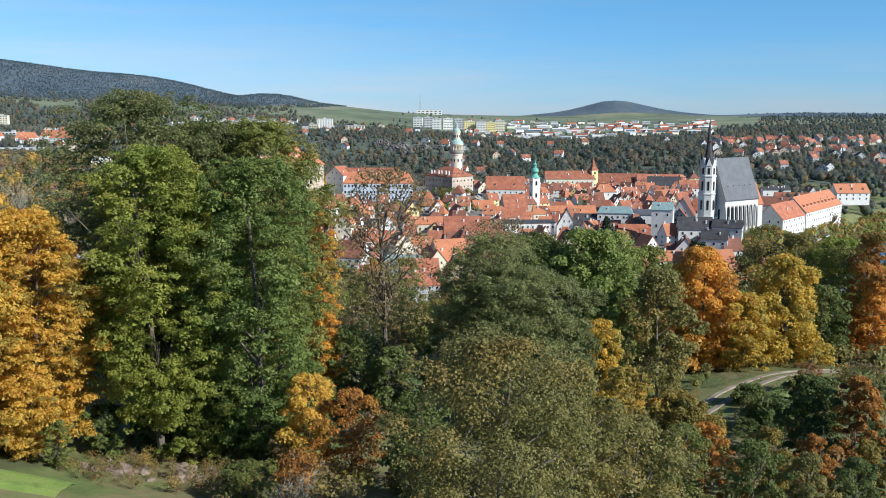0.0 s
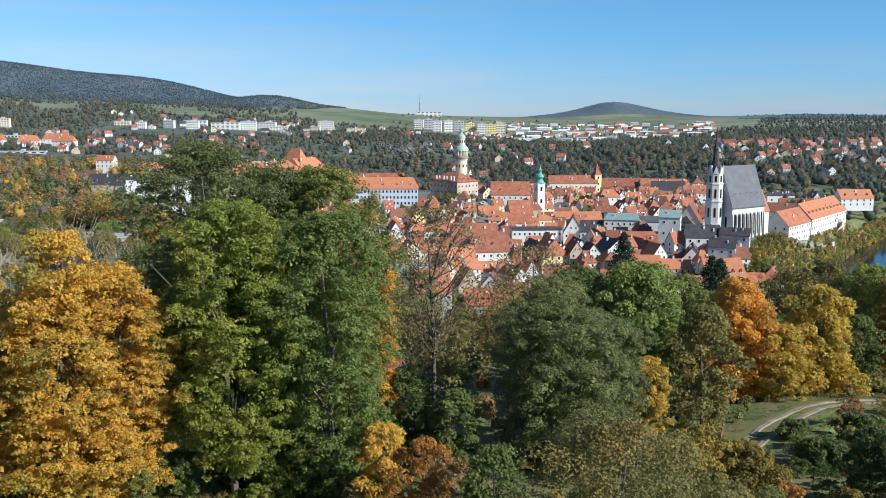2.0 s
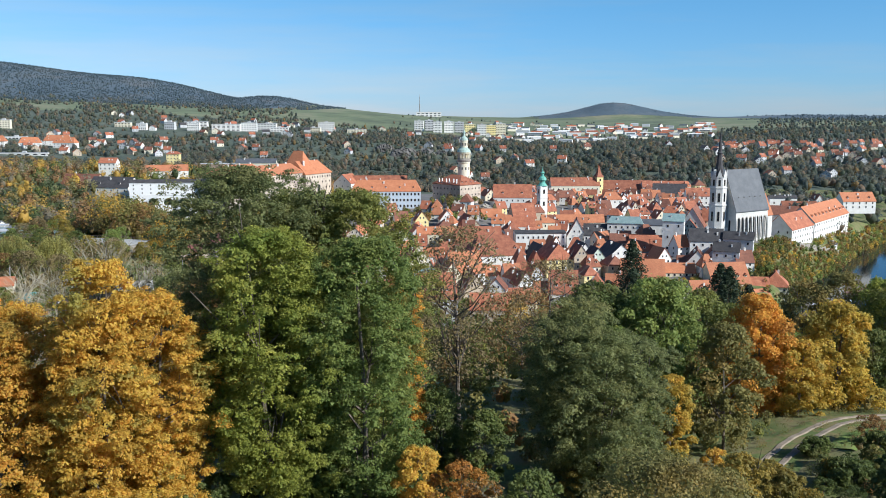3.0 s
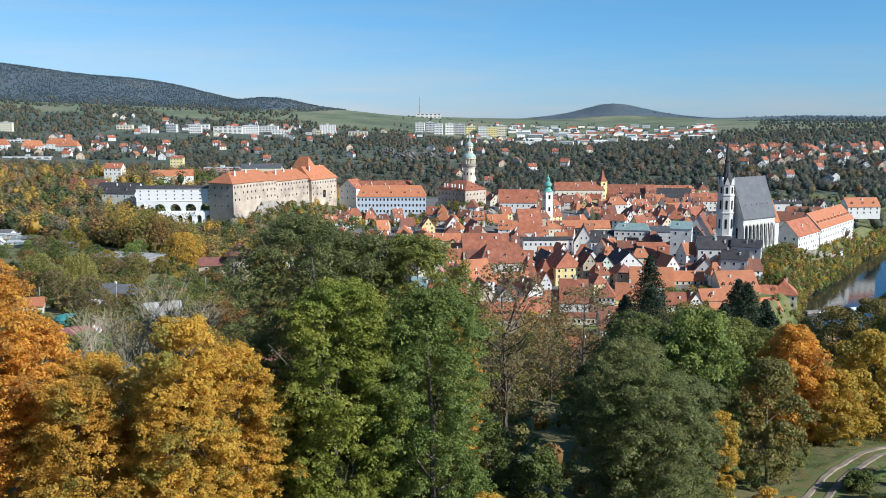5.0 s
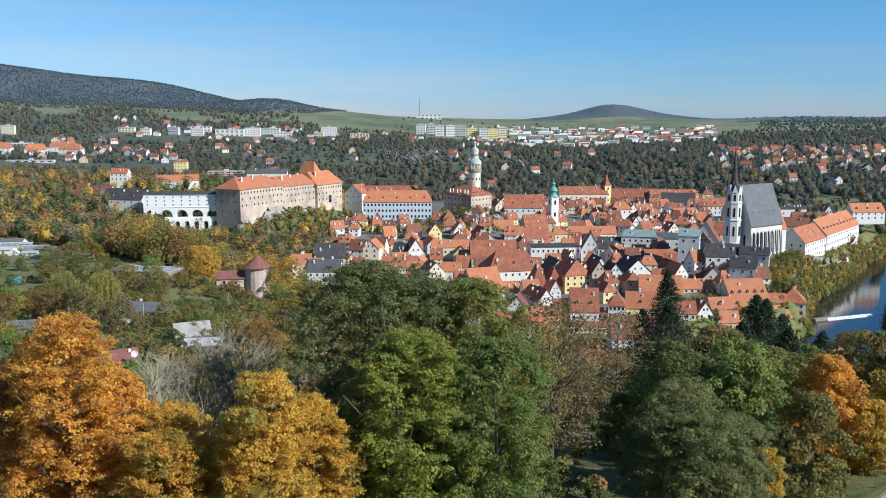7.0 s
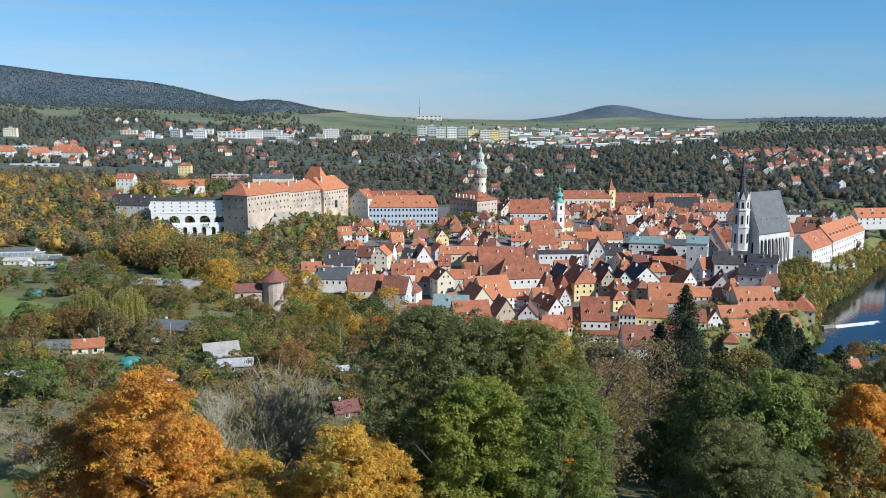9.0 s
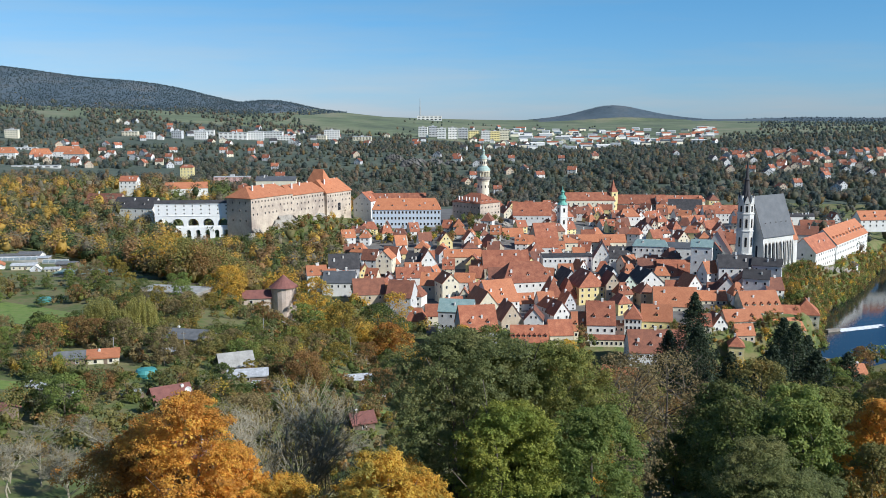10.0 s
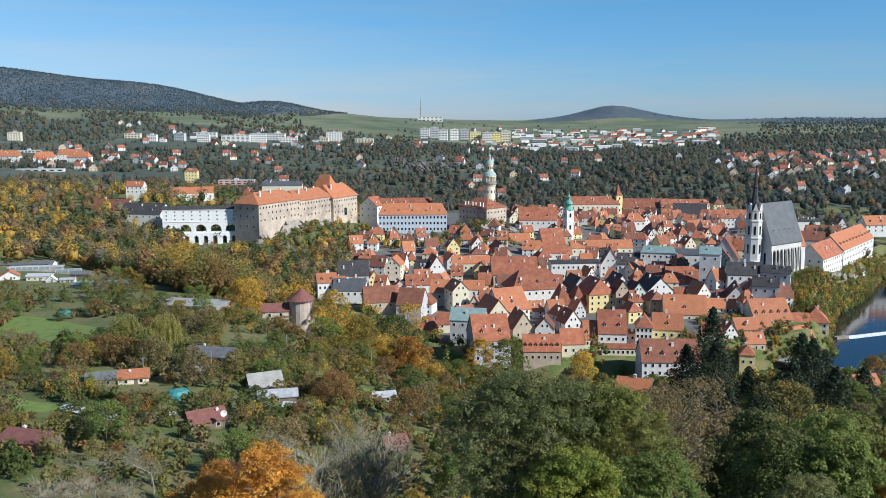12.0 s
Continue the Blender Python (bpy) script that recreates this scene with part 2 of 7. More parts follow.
def part(name, bm, mats, parent, label=""):
    me = bpy.data.meshes.new(name)
    bmesh.ops.recalc_face_normals(bm, faces=bm.faces)
    bm.to_mesh(me)
    bm.free()
    for m in mats if isinstance(mats, (list, tuple)) else [mats]:
        me.materials.append(m)
    ob = new(name, me)
    if parent:
        ob.parent = parent
    return tagged(ob, label)


def root(name, x, y, z, yaw, label, category, group="", kind=""):
    ob = new(name)
    ob.empty_display_size = 0.5
    ob.matrix_basis = pose(x, y, z, 0, 0, yaw)
    return tagged(ob, label, category, group, kind)


def box(bm, x0, x1, y0, y1, z0, z1, mi=0):
    v = [bm.verts.new((x, y, z)) for z in (z0, z1) for x, y in ((x0, y0), (x1, y0), (x1, y1), (x0, y1))]
    for f in ((3, 2, 1, 0), (4, 5, 6, 7), (0, 1, 5, 4), (1, 2, 6, 5), (2, 3, 7, 6), (3, 0, 4, 7)):
        bm.faces.new([v[i] for i in f]).material_index = mi


def prism(bm, poly, y0, y1, axis="y", mi=0):
    """A polygon in the x-z plane drawn out along y (or, for axis x, in the y-z plane along x)."""
    def p(a, b, s):
        return (a, s, b) if axis == "y" else (s, a, b)
    n = len(poly)
    a = [bm.verts.new(p(u, w, y0)) for u, w in poly]
    b = [bm.verts.new(p(u, w, y1)) for u, w in poly]
    bm.faces.new(a).material_index = mi
    bm.faces.new(b[::-1]).material_index = mi
    for i in range(n):
        bm.faces.new((a[i], b[i], b[(i + 1) % n], a[(i + 1) % n])).material_index = mi


def lathe(bm, profile, sides=16, cx=0, cy=0, mi=0, turn=0.0):
    rings = []
    for r, z in profile:
        rings.append([bm.verts.new((cx + r * math.cos(turn + 2 * math.pi * i / sides), cy + r * math.sin(turn + 2 * math.pi * i / sides), z)) for i in range(sides)])
    for a, b in zip(rings, rings[1:]):
        for i in range(sides):
            bm.faces.new((a[i], a[(i + 1) % sides], b[(i + 1) % sides], b[i])).material_index = mi
    bm.faces.new(rings[0][::-1]).material_index = mi
    bm.faces.new(rings[-1]).material_index = mi


def window_mesh(name, frame_mat, arched=False):
    """A window one metre square round its centre, facing -y, in one piece: a frame proud of the wall, its pane set back in it."""
    bm = bmesh.new()
    edge = [(-0.5, -0.5), (0.5, -0.5), (0.5, 0.5), (-0.5, 0.5)]
    if arched:
        edge = [(-0.5, -0.5), (0.5, -0.5), (0.5, 0.42), (0.38, 0.46), (0.2, 0.485), (0, 0.5), (-0.2, 0.485), (-0.38, 0.46), (-0.5, 0.42)]
    n = len(edge)
    k = 0.82
    rings = [[bm.verts.new((x * s, y, z * (s if s == 1 or not arched else 0.93))) for x, z in edge] for s, y in ((1, 0.03), (1, -0.10), (k, -0.10), (k, -0.03))]
    for a, b in zip(rings, rings[1:]):
        for i in range(n):
            bm.faces.new((a[i], a[(i + 1) % n], b[(i + 1) % n], b[i]))
    bm.faces.new(rings[-1]).material_index = 1
    me = bpy.data.meshes.new(name)
    bmesh.ops.recalc_face_normals(bm, faces=bm.faces)
    bm.to_mesh(me)
    bm.free()
    me.materials.append(frame_mat)
    me.materials.append(PANE)
    return me


WIN = window_mesh("window", SASH)
WIN_STONE = window_mesh("window", DARKFRAME)
WIN_ARCH = window_mesh("arched_window", DARKFRAME, True)


def windows(parent, spots, w, h, face=0, mesh=None):
    """Windows at local spots (x, y, z), turned by face degrees (0 faces -y, 90 faces +x, -90 faces -x)."""
    for x, y, z in spots:
        ob = new("window", mesh or WIN)
        ob.parent = parent
        ob.matrix_basis = pose(x, y, z, 0, 0, face) @ Matrix.Diagonal((w, 1, h, 1))


def grid(a, b, n):
    return [a + (b - a) * (i + 0.5) / n for i in range(n)]


def chimney(parent, x, y, z, h=1.6, w=0.8):
    bm = bmesh.new()
    box(bm, -w / 2, w / 2, -w / 2.6, w / 2.6, -1.5, h)
    box(bm, -w / 2 - 0.1, w / 2 + 0.1, -w / 2.6 - 0.1, w / 2.6 + 0.1, h, h + 0.18)
    box(bm, -w / 4, w / 4, -w / 4, w / 4, h + 0.18, h + 0.4)
    ob = part("chimney", bm, WHITE, parent)
    ob.location = (x, y, z)


def roof_gable(w, d, wh, rh, ridge, over=0.4, th=0.28):
    """Two thick slopes that meet at the ridge; y runs from 0 to d."""
    bm = bmesh.new()
    if ridge == "x":
        k = rh / (d / 2)
        o = over
        prism(bm, [(-o, wh - o * k), (d / 2, wh + rh), (d + o, wh - o * k), (d + o, wh - o * k + th), (d / 2, wh + rh + th * 1.3), (-o, wh - o * k + th)], -w / 2 - o, w / 2 + o, "x")
    else:
        k = rh / (w / 2)
        o = over
        prism(bm, [(-w / 2 - o, wh - o * k), (0, wh + rh), (w / 2 + o, wh - o * k), (w / 2 + o, wh - o * k + th), (0, wh + rh + th * 1.3), (-w / 2 - o, wh - o * k + th)], -o, d + o, "y")
    return bm


def roof_hip(w, d, wh, rh, ridge, over=0.5, th=0.3, share=1.0):
    bm = bmesh.new()
    o = over
    if ridge == "x":
        s = min(d / 2 * share, w / 2 - 0.2)
        top = [(-w / 2 + s, d / 2), (w / 2 - s, d / 2)]
    else:
        s = min(w / 2 * share, d / 2 - 0.2)
        top = [(0, s), (0, d - s)]
    base = [(-w / 2 - o, -o), (w / 2 + o, -o), (w / 2 + o, d + o), (-w / 2 - o, d + o)]
    lo = [bm.verts.new((x, y, wh - 0.1)) for x, y in base]
    hi = [bm.verts.new((x, y, wh - 0.1 + th)) for x, y in base]
    t = [bm.verts.new((x, y, wh + rh)) for x, y in top]
    bm.faces.new(lo[::-1])
    for i in range(4):
        bm.faces.new((lo[i], lo[(i + 1) % 4], hi[(i + 1) % 4], hi[i]))
    if ridge == "x":
        bm.faces.new((hi[0], hi[1], t[1], t[0]))
        bm.faces.new((hi[1], hi[2], t[1]))
        bm.faces.new((hi[2], hi[3], t[0], t[1]))
        bm.faces.new((hi[3], hi[0], t[0]))
    else:
        bm.faces.new((hi[0], hi[1], t[0]))
        bm.faces.new((hi[1], hi[2], t[1], t[0]))
        bm.faces.new((hi[2], hi[3], t[1]))
        bm.faces.new((hi[3], hi[0], t[0], t[1]))
    return bm


def wall_mesh(w, d, wh, rh, ridge, hip, foot=4.0):
    bm = bmesh.new()
    if hip:
        box(bm, -w / 2, w / 2, 0, d, -foot, wh)
    elif ridge == "x":
        prism(bm, [(0, -foot), (0, wh), (d / 2, wh + rh), (d, wh), (d, -foot)], -w / 2, w / 2, "x")
    else:
        prism(bm, [(-w / 2, -foot), (-w / 2, wh), (0, wh + rh), (w / 2, wh), (w / 2, -foot)], 0, d, "y")
    return bm


def dormer(parent, x, y, z, wall, roof, s=1.0):
    bm = bmesh.new()
    box(bm, -0.55 * s, 0.55 * s, -0.3 * s, 1.6 * s, -0.3 * s, 0.8 * s)
    prism(bm, [(-0.8 * s, 0.75 * s), (0.8 * s, 0.75 * s), (0, 1.45 * s)], -0.5 * s, 2.2 * s, mi=1)
    box(bm, -0.35 * s, 0.35 * s, -0.34 * s, -0.3 * s, -0.05 * s, 0.65 * s, 2)
    ob = part("dormer", bm, [wall, roof, PANE], parent)
    ob.location = (x, y, z)


HRND = random.Random(11)


def house(label, x, y, z, w, d, wh, rh, yaw, wall, roof, ridge="x", rows=2, cols=3, side=2, stacks=1, dorm=0, hip=0.0, ww=1.4, wwh=2.0, category="house", name="house", group="old town houses", mesh=None, foot=4.0):
    """A house whose front stands at x, y, facing -y before it is turned by yaw; it reaches d back."""
    r = root(name, x, y, z, yaw, label, category, group)
    part("wall", wall_mesh(w, d, wh, rh, ridge, hip > 0, foot), wall, r)
    part("roof", roof_hip(w, d, wh, rh, ridge, share=hip) if hip else roof_gable(w, d, wh, rh, ridge), roof, r)
    zs = [wh * (i + 0.55) / rows for i in range(rows)] if rows else []
    wwh = min(wwh, wh / max(rows, 1) * 0.58)
    ww = min(ww, w / max(cols, 1) * 0.6)
    if cols:
        windows(r, [(a, 0, b) for a in grid(-w / 2, w / 2, cols) for b in zs], ww, wwh, 0, mesh)
        if ridge == "y" and not hip and rh > 3.5:
            windows(r, [(a, 0, wh + rh * 0.3) for a in grid(-w / 4, w / 4, 2)], ww * 0.8, wwh * 0.8, 0, mesh)
    if side:
        for s, f in ((1, 90), (-1, -90)):
            n = Vector((s * math.cos(radians(yaw)), s * math.sin(radians(yaw))))
            if n.dot(Vector((x + 20, y))) > 0:
                continue
            windows(r, [(s * w / 2, a, b) for a in grid(0, d, side) for b in zs], ww, wwh, f, mesh)
    thin = 0.45 if category == "shed" else 1.0
    for i in range(stacks):
        u = HRND.uniform(-0.35, 0.35)
        v = HRND.choice((0.25, 0.35, 0.5, 0.6))
        if ridge == "x":
            zc = wh + rh * (1 - abs(v - 0.5) * 2)
            chimney(r, u * w, v * d, zc, HRND.uniform(1.0, 2.0) * thin, HRND.uniform(0.8, 1.3) * thin)
        else:
            vv = u
            zc = wh + rh * (1 - abs(vv) * 2)
            chimney(r, vv * w, v * d, zc, HRND.uniform(1.0, 2.0) * thin, HRND.uniform(0.8, 1.3) * thin)
    for i in range(dorm):
        if ridge == "x":
            a = grid(-w / 2, w / 2, dorm)[i]
            dormer(r, a, d * 0.16, wh + rh * 0.34, wall, roof, min(1.3, w / dorm / 2.4))
    return r


# ---- ground ----
SPOTS_NEAR = [
    (0, 0, 91), (-45, -5, 92), (40, 0, 90), (0, 40, 88), (-35, 72, 84), (-29, 80, 81), (20, 55, 84), (42, 127, 76),
    (60, 139, 74.5), (33, 113, 76.5), (80, 130, 74.5), (67, 160, 69), (-8, 121, 76), (-101, 130, 87), (-55, 150, 78), (-94, 180, 79), (-120, 224, 77.5),
    (-85, 223, 74.5), (-110, 266, 72.5), (-140, 343, 70), (-61, 278, 58), (-20, 250, 56), (40, 250, 50), (100, 220, 56),
    (150, 330, 32), (60, 340, 34), (-77, 359, 48), (-96, 352, 60),
]
SPOTS_TOWN = [
    (-186, 330, 67), (-260, 480, 60), (-150, 470, 52), (-60, 440, 14), (60, 420, 10), (150, 440, 8), (260, 470, 14),
    (0, 520, 15), (75, 500, 15), (60, 600, 18), (0, 700, 18), (100, 720, 19), (-90, 650, 17), (190, 615, 33), (230, 640, 33),
    (330, 790, 32), (-200, 800, 30), (-250, 790, 20), (-150, 900, 38), (-65, 905, 22), (8, 890, 36), (60, 860, 24), (180, 1090, 22),
    (400, 900, 20), (-400, 800, 46), (140, 920, 22), (300, 560, 6), (420, 620, 22),
    (264, 686, 24), (306, 736, 22), (338, 776, 21),
]
SPOTS_FAR = [
    (-104, 1450, 30), (-112, 1660, 62), (257, 1250, 34), (332, 1452, 55), (640, 1490, 52), (-543, 1200, 52), (-678, 1580, 62),
    (-288, 2225, 76), (-542, 1930, 84), (8, 2538, 66), (273, 2361, 44), (900, 2200, 72), (-870, 2600, 128), (1121, 3600, 92),
    (-296, 3600, 124), (182, 4500, 96), (-116, 4300, 108), (0, 1250, 24), (-300, 1300, 40), (700, 900, 40), (-800, 900, 70), (1700, 3600, 98),
    (600, 3300, 74), (-2000, 2400, 150), (1500, 1600, 60), (0, 1900, 62), (-1500, 1300, 90), (-306, 985, 52), (-330, 850, 47),
]
SPOTS = np.array(SPOTS_NEAR + SPOTS_TOWN + SPOTS_FAR, float)


def flat_uv(x, y):
    s = np.maximum(y, -60) + 130.0
    return np.stack([np.asarray(x) / s * 1.6, np.log(s)], -1)


_S = flat_uv(SPOTS[:, 0], SPOTS[:, 1])


def _tps(d2):
    return d2 * np.log(d2 + 1e-9) * 0.5


_n = len(SPOTS)
_K = _tps(((_S[:, None] - _S[None]) ** 2).sum(-1)) + np.eye(_n) * 0.0008
_M = np.zeros((_n + 3, _n + 3))
_M[:_n, :_n] = _K
_M[:_n, _n:_n + 2], _M[:_n, _n + 2] = _S, 1
_M[_n:, :_n] = _M[:_n, _n:].T
_W = np.linalg.solve(_M, np.concatenate([SPOTS[:, 2], [0, 0, 0]]))

RIVER = [(480, 905), (392, 792), (351, 734), (325, 691), (298, 655), (270, 621), (257, 600), (234, 555), (221, 517), (193, 484), (150, 470), (90, 450), (20, 438), (-50, 458), (-105, 505), (-140, 570), (-165, 600)]


def river_gap(x, y):
    """Metres from the middle of the river."""
    best = np.full(np.shape(x), 1e9)
    for (ax, ay), (bx, by) in zip(RIVER, RIVER[1:]):
        dx, dy = bx - ax, by - ay
        t = np.clip(((x - ax) * dx + (y - ay) * dy) / (dx * dx + dy * dy), 0, 1)
        best = np.minimum(best, np.hypot(x - ax - t * dx, y - ay - t * dy))
    return best


def smooth(a, b, v):
    t = np.clip((v - a) / (b - a), 0, 1)
    return t * t * (3 - 2 * t)


def height(x, y):
    x, y = np.asarray(x, float), np.asarray(y, float)
    q = flat_uv(x, y)
    h = np.zeros(x.shape)
    for i in range(_n):
        h = h + _W[i] * _tps((q[..., 0] - _S[i, 0]) ** 2 + (q[..., 1] - _S[i, 1]) ** 2)
    h = h + q[..., 0] * _W[_n] + q[..., 1] * _W[_n + 1] + _W[_n + 2]
    # the wooded ridge, the lone far hill and the low hills on the horizon
    h = h + 190 * np.exp(-((x + 2250) / 900) ** 2 - ((y - 4300) / 700) ** 2) + 48 * np.exp(-((x + 1300) / 330) ** 2 - ((y - 4250) / 450) ** 2)
    h = h + 40 * np.exp(-((x + 720) / 170) ** 2 - ((y - 3950) / 260) ** 2) + 8 * np.exp(-((x + 430) / 170) ** 2 - ((y - 4000) / 260) ** 2)
    h = h + 31 * np.exp(-((x - 865) / 175) ** 2 - ((y - 4700) / 200) ** 2) + 38 * np.exp(-((x - 900) / 290) ** 2 - ((y - 4700) / 220) ** 2) + 13 * np.exp(-((x - 860) / 430) ** 4 - ((y - 4700) / 220) ** 2)
    h = h + 12 * np.exp(-((x - 1700) / 420) ** 2 - ((y - 4300) / 260) ** 2)
    g = river_gap(x, y)
    bank = smooth(21, 34, g)
    h = np.where(g < 60, np.minimum(h, -3 + bank * np.maximum(h + 3, 4)), h)
    return np.maximum(h, -4)


def gz(x, y):
    return float(height(np.array([x]), np.array([y]))[0])


GRASS = surface("meadow_grass", [(0.065, 0.078, 0.025), (0.105, 0.138, 0.034), (0.18, 0.155, 0.068), (0.115, 0.16, 0.036)], 0.09, 0.9, 0.95, 0.15, 0.0)
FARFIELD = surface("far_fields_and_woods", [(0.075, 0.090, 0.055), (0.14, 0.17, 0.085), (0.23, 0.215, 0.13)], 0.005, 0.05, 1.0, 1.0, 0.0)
# far forest ground, with blue distance haze put into its colour
FOREST = surface("hazed_forest_slope", [(0.062, 0.090, 0.112), (0.080, 0.110, 0.132), (0.118, 0.128, 0.136)], 0.006, 0.06, 1.0, 0.2, 0.0)
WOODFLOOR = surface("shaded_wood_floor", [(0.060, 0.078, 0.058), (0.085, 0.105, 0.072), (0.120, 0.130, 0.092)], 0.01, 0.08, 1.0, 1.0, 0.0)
TOWNFLOOR = surface("paved_lanes", [(0.12, 0.11, 0.10), (0.20, 0.185, 0.165)], 0.1, 1.0, 0.95, 0.05, 0.0)
us = np.concatenate([np.linspace(-3.2, -0.64, 26, endpoint=False), np.linspace(-0.64, 0.64, 230), np.linspace(0.66, 3.2, 26)])
vs = np.concatenate([np.linspace(math.log(40), math.log(130), 10, endpoint=False), np.linspace(math.log(130), math.log(1300), 380, endpoint=False), np.linspace(math.log(1300), math.log(5200), 90)])
UU, VV = np.meshgrid(us, vs)
YY = np.exp(VV) - 130.0
XX = UU / 1.6 * 1.5 * (np.exp(VV))
ZZ = height(XX, YY)
rows_n, cols_n = XX.shape
gv = np.stack([XX, YY, ZZ], -1).reshape(-1, 3)
idx = np.arange(rows_n * cols_n).reshape(rows_n, cols_n)
gf = np.stack([idx[:-1, :-1], idx[:-1, 1:], idx[1:, 1:], idx[1:, :-1]], -1).reshape(-1, 4)
fx, fy, fz = gv[gf].mean(1).T
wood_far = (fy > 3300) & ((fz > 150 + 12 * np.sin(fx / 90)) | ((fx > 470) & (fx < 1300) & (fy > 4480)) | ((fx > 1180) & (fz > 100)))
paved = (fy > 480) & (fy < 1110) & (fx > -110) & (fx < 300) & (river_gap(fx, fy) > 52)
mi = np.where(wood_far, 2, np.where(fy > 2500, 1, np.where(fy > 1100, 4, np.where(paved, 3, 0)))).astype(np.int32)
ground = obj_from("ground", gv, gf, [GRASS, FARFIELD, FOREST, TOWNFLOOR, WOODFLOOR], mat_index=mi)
ground.data.polygons.foreach_set("use_smooth", np.ones(len(gf), bool))
tagged(ground, "hilly ground with meadows, gardens and a river valley", "ground", kind="structure")

bm = bmesh.new()
v = [bm.verts.new(p) for p in ((-220, 400, 0.3), (560, 400, 0.3), (560, 860, 0.3), (-220, 860, 0.3))]
bm.faces.new(v)
water = part("water", bm, WATER, None)
tagged(water, "dark calm river water reflecting the sky", "river", kind="structure")


# ---- trees ----
RNG = np.random.default_rng(5)


def unit(n):
    v = RNG.normal(size=(n, 3))
    return v / np.linalg.norm(v, axis=1)[:, None]


def leaf_arrays(centres, radii, per, size, up=0.25, inner=0.25, outward=1.2, aspect=0.72):
    """Three-cornered leaf sprays scattered through the outer part of ellipsoidal clumps: vertices and faces."""
    centres, radii = np.asarray(centres, float), np.asarray(radii, float)
    if radii.ndim == 1:
        radii = np.repeat(radii[:, None], 3, 1)
    n = len(centres) * per
    c, r = np.repeat(centres, per, 0), np.repeat(radii, per, 0)
    d = unit(n)
    d[:, 2] = np.where(d[:, 2] < -0.35, -d[:, 2], d[:, 2])
    s = 1.0 - inner * RNG.random((n, 1)) ** 1.5 + 0.12 * RNG.normal(size=(n, 1)) * 0.6
    p = c + r * d * s
    nrm = d * outward + unit(n)
    nrm[:, 2] += up
    nrm /= np.linalg.norm(nrm, axis=1)[:, None]
    a = np.cross(nrm, unit(n))
    a /= np.linalg.norm(a, axis=1)[:, None] + 1e-9
    b = np.cross(nrm, a)
    L = size * RNG.uniform(0.6, 1.35, (n, 1))
    skew = RNG.uniform(-0.3, 0.3, (n, 1))
    v = np.stack([p - a * L / 2, p + a * L / 2, p + b * L * aspect + a * L * skew], 1).reshape(-1, 3)
    return v


def leaf_mesh(name, v, mat):
    me = bpy.data.meshes.new(name)
    n = len(v)
    me.vertices.add(n)
    me.vertices.foreach_set("co", np.asarray(v, np.float32).ravel())
    me.loops.add(n)
    me.loops.foreach_set("vertex_index", np.arange(n, dtype=np.int32))
    me.polygons.add(n // 3)
    me.polygons.foreach_set("loop_start", np.arange(0, n, 3, dtype=np.int32))
    me.materials.append(mat)
    me.update(calc_edges=True)
    return me


def tube(verts, faces, pts, r0, r1, sides=5):
    base = len(verts)
    n = len(pts)
    for i, p in enumerate(pts):
        d = Vector(pts[min(i + 1, n - 1)]) - Vector(pts[max(i - 1, 0)])
        d.normalize()
        a = d.cross(Vector((0.31, 0.9, 0.2))).normalized()
        b = d.cross(a)
        r = r0 + (r1 - r0) * i / (n - 1)
        for k in range(sides):
            t = 2 * math.pi * k / sides
            verts.append(tuple(Vector(p) + a * (r * math.cos(t)) + b * (r * math.sin(t))))
    for i in range(n - 1):
        for k in range(sides):
            q = base + i * sides
            faces.append((q + k, q + (k + 1) % sides, q + sides + (k + 1) % sides, q + sides + k))
    faces.append(tuple(base + (n - 1) * sides + k for k in range(sides)))


def boughs(h, rad, low, n, rnd, lean=0.0):
    """Trunk and limbs of a tree h high whose crown begins at low and spreads rad."""
    verts, faces, tips = [], [], []
    tr = max(0.1, h * 0.017)
    top = Vector((rnd.uniform(-0.06, 0.06) * h + lean, rnd.uniform(-0.06, 0.06) * h, h * 0.86))
    mid = Vector((top.x * 0.4 + rnd.uniform(-0.3, 0.3), top.y * 0.4, h * 0.45))
    tube(verts, faces, [(0, 0, -1.2), (0, 0, 0.3), mid, top], tr, tr * 0.22, 7)
    for i in range(n):
        f = rnd.uniform(low, 0.85)
        s = Vector((0, 0, 0)).lerp(mid, f / 0.45) if f < 0.45 else mid.lerp(top, (f - 0.45) / 0.41)
        a = i * 2.4 + rnd.uniform(-0.5, 0.5)
        reach = rad * rnd.uniform(0.6, 0.95) * math.sin(math.pi * min(0.95, max(0.12, (f - low * 0.6))))
        e = s + Vector((math.cos(a) * reach, math.sin(a) * reach, h * rnd.uniform(0.08, 0.24)))
        m = s.lerp(e, 0.5) + Vector((0, 0, -h * 0.02 + rnd.uniform(-0.3, 0.3)))
        tube(verts, faces, [s, m, e], tr * 0.45 * (1.1 - f), tr * 0.08, 4)
        tips.append(e)
        for j in range(2):
            e2 = m + Vector((rnd.uniform(-1, 1) * reach * 0.5, rnd.uniform(-1, 1) * reach * 0.5, h * rnd.uniform(0.03, 0.14)))
            tube(verts, faces, [m, m.lerp(e2, 0.5) + Vector((0, 0, 0.2)), e2], tr * 0.2, tr * 0.05, 3)
            tips.append(e2)
    return verts, faces, tips


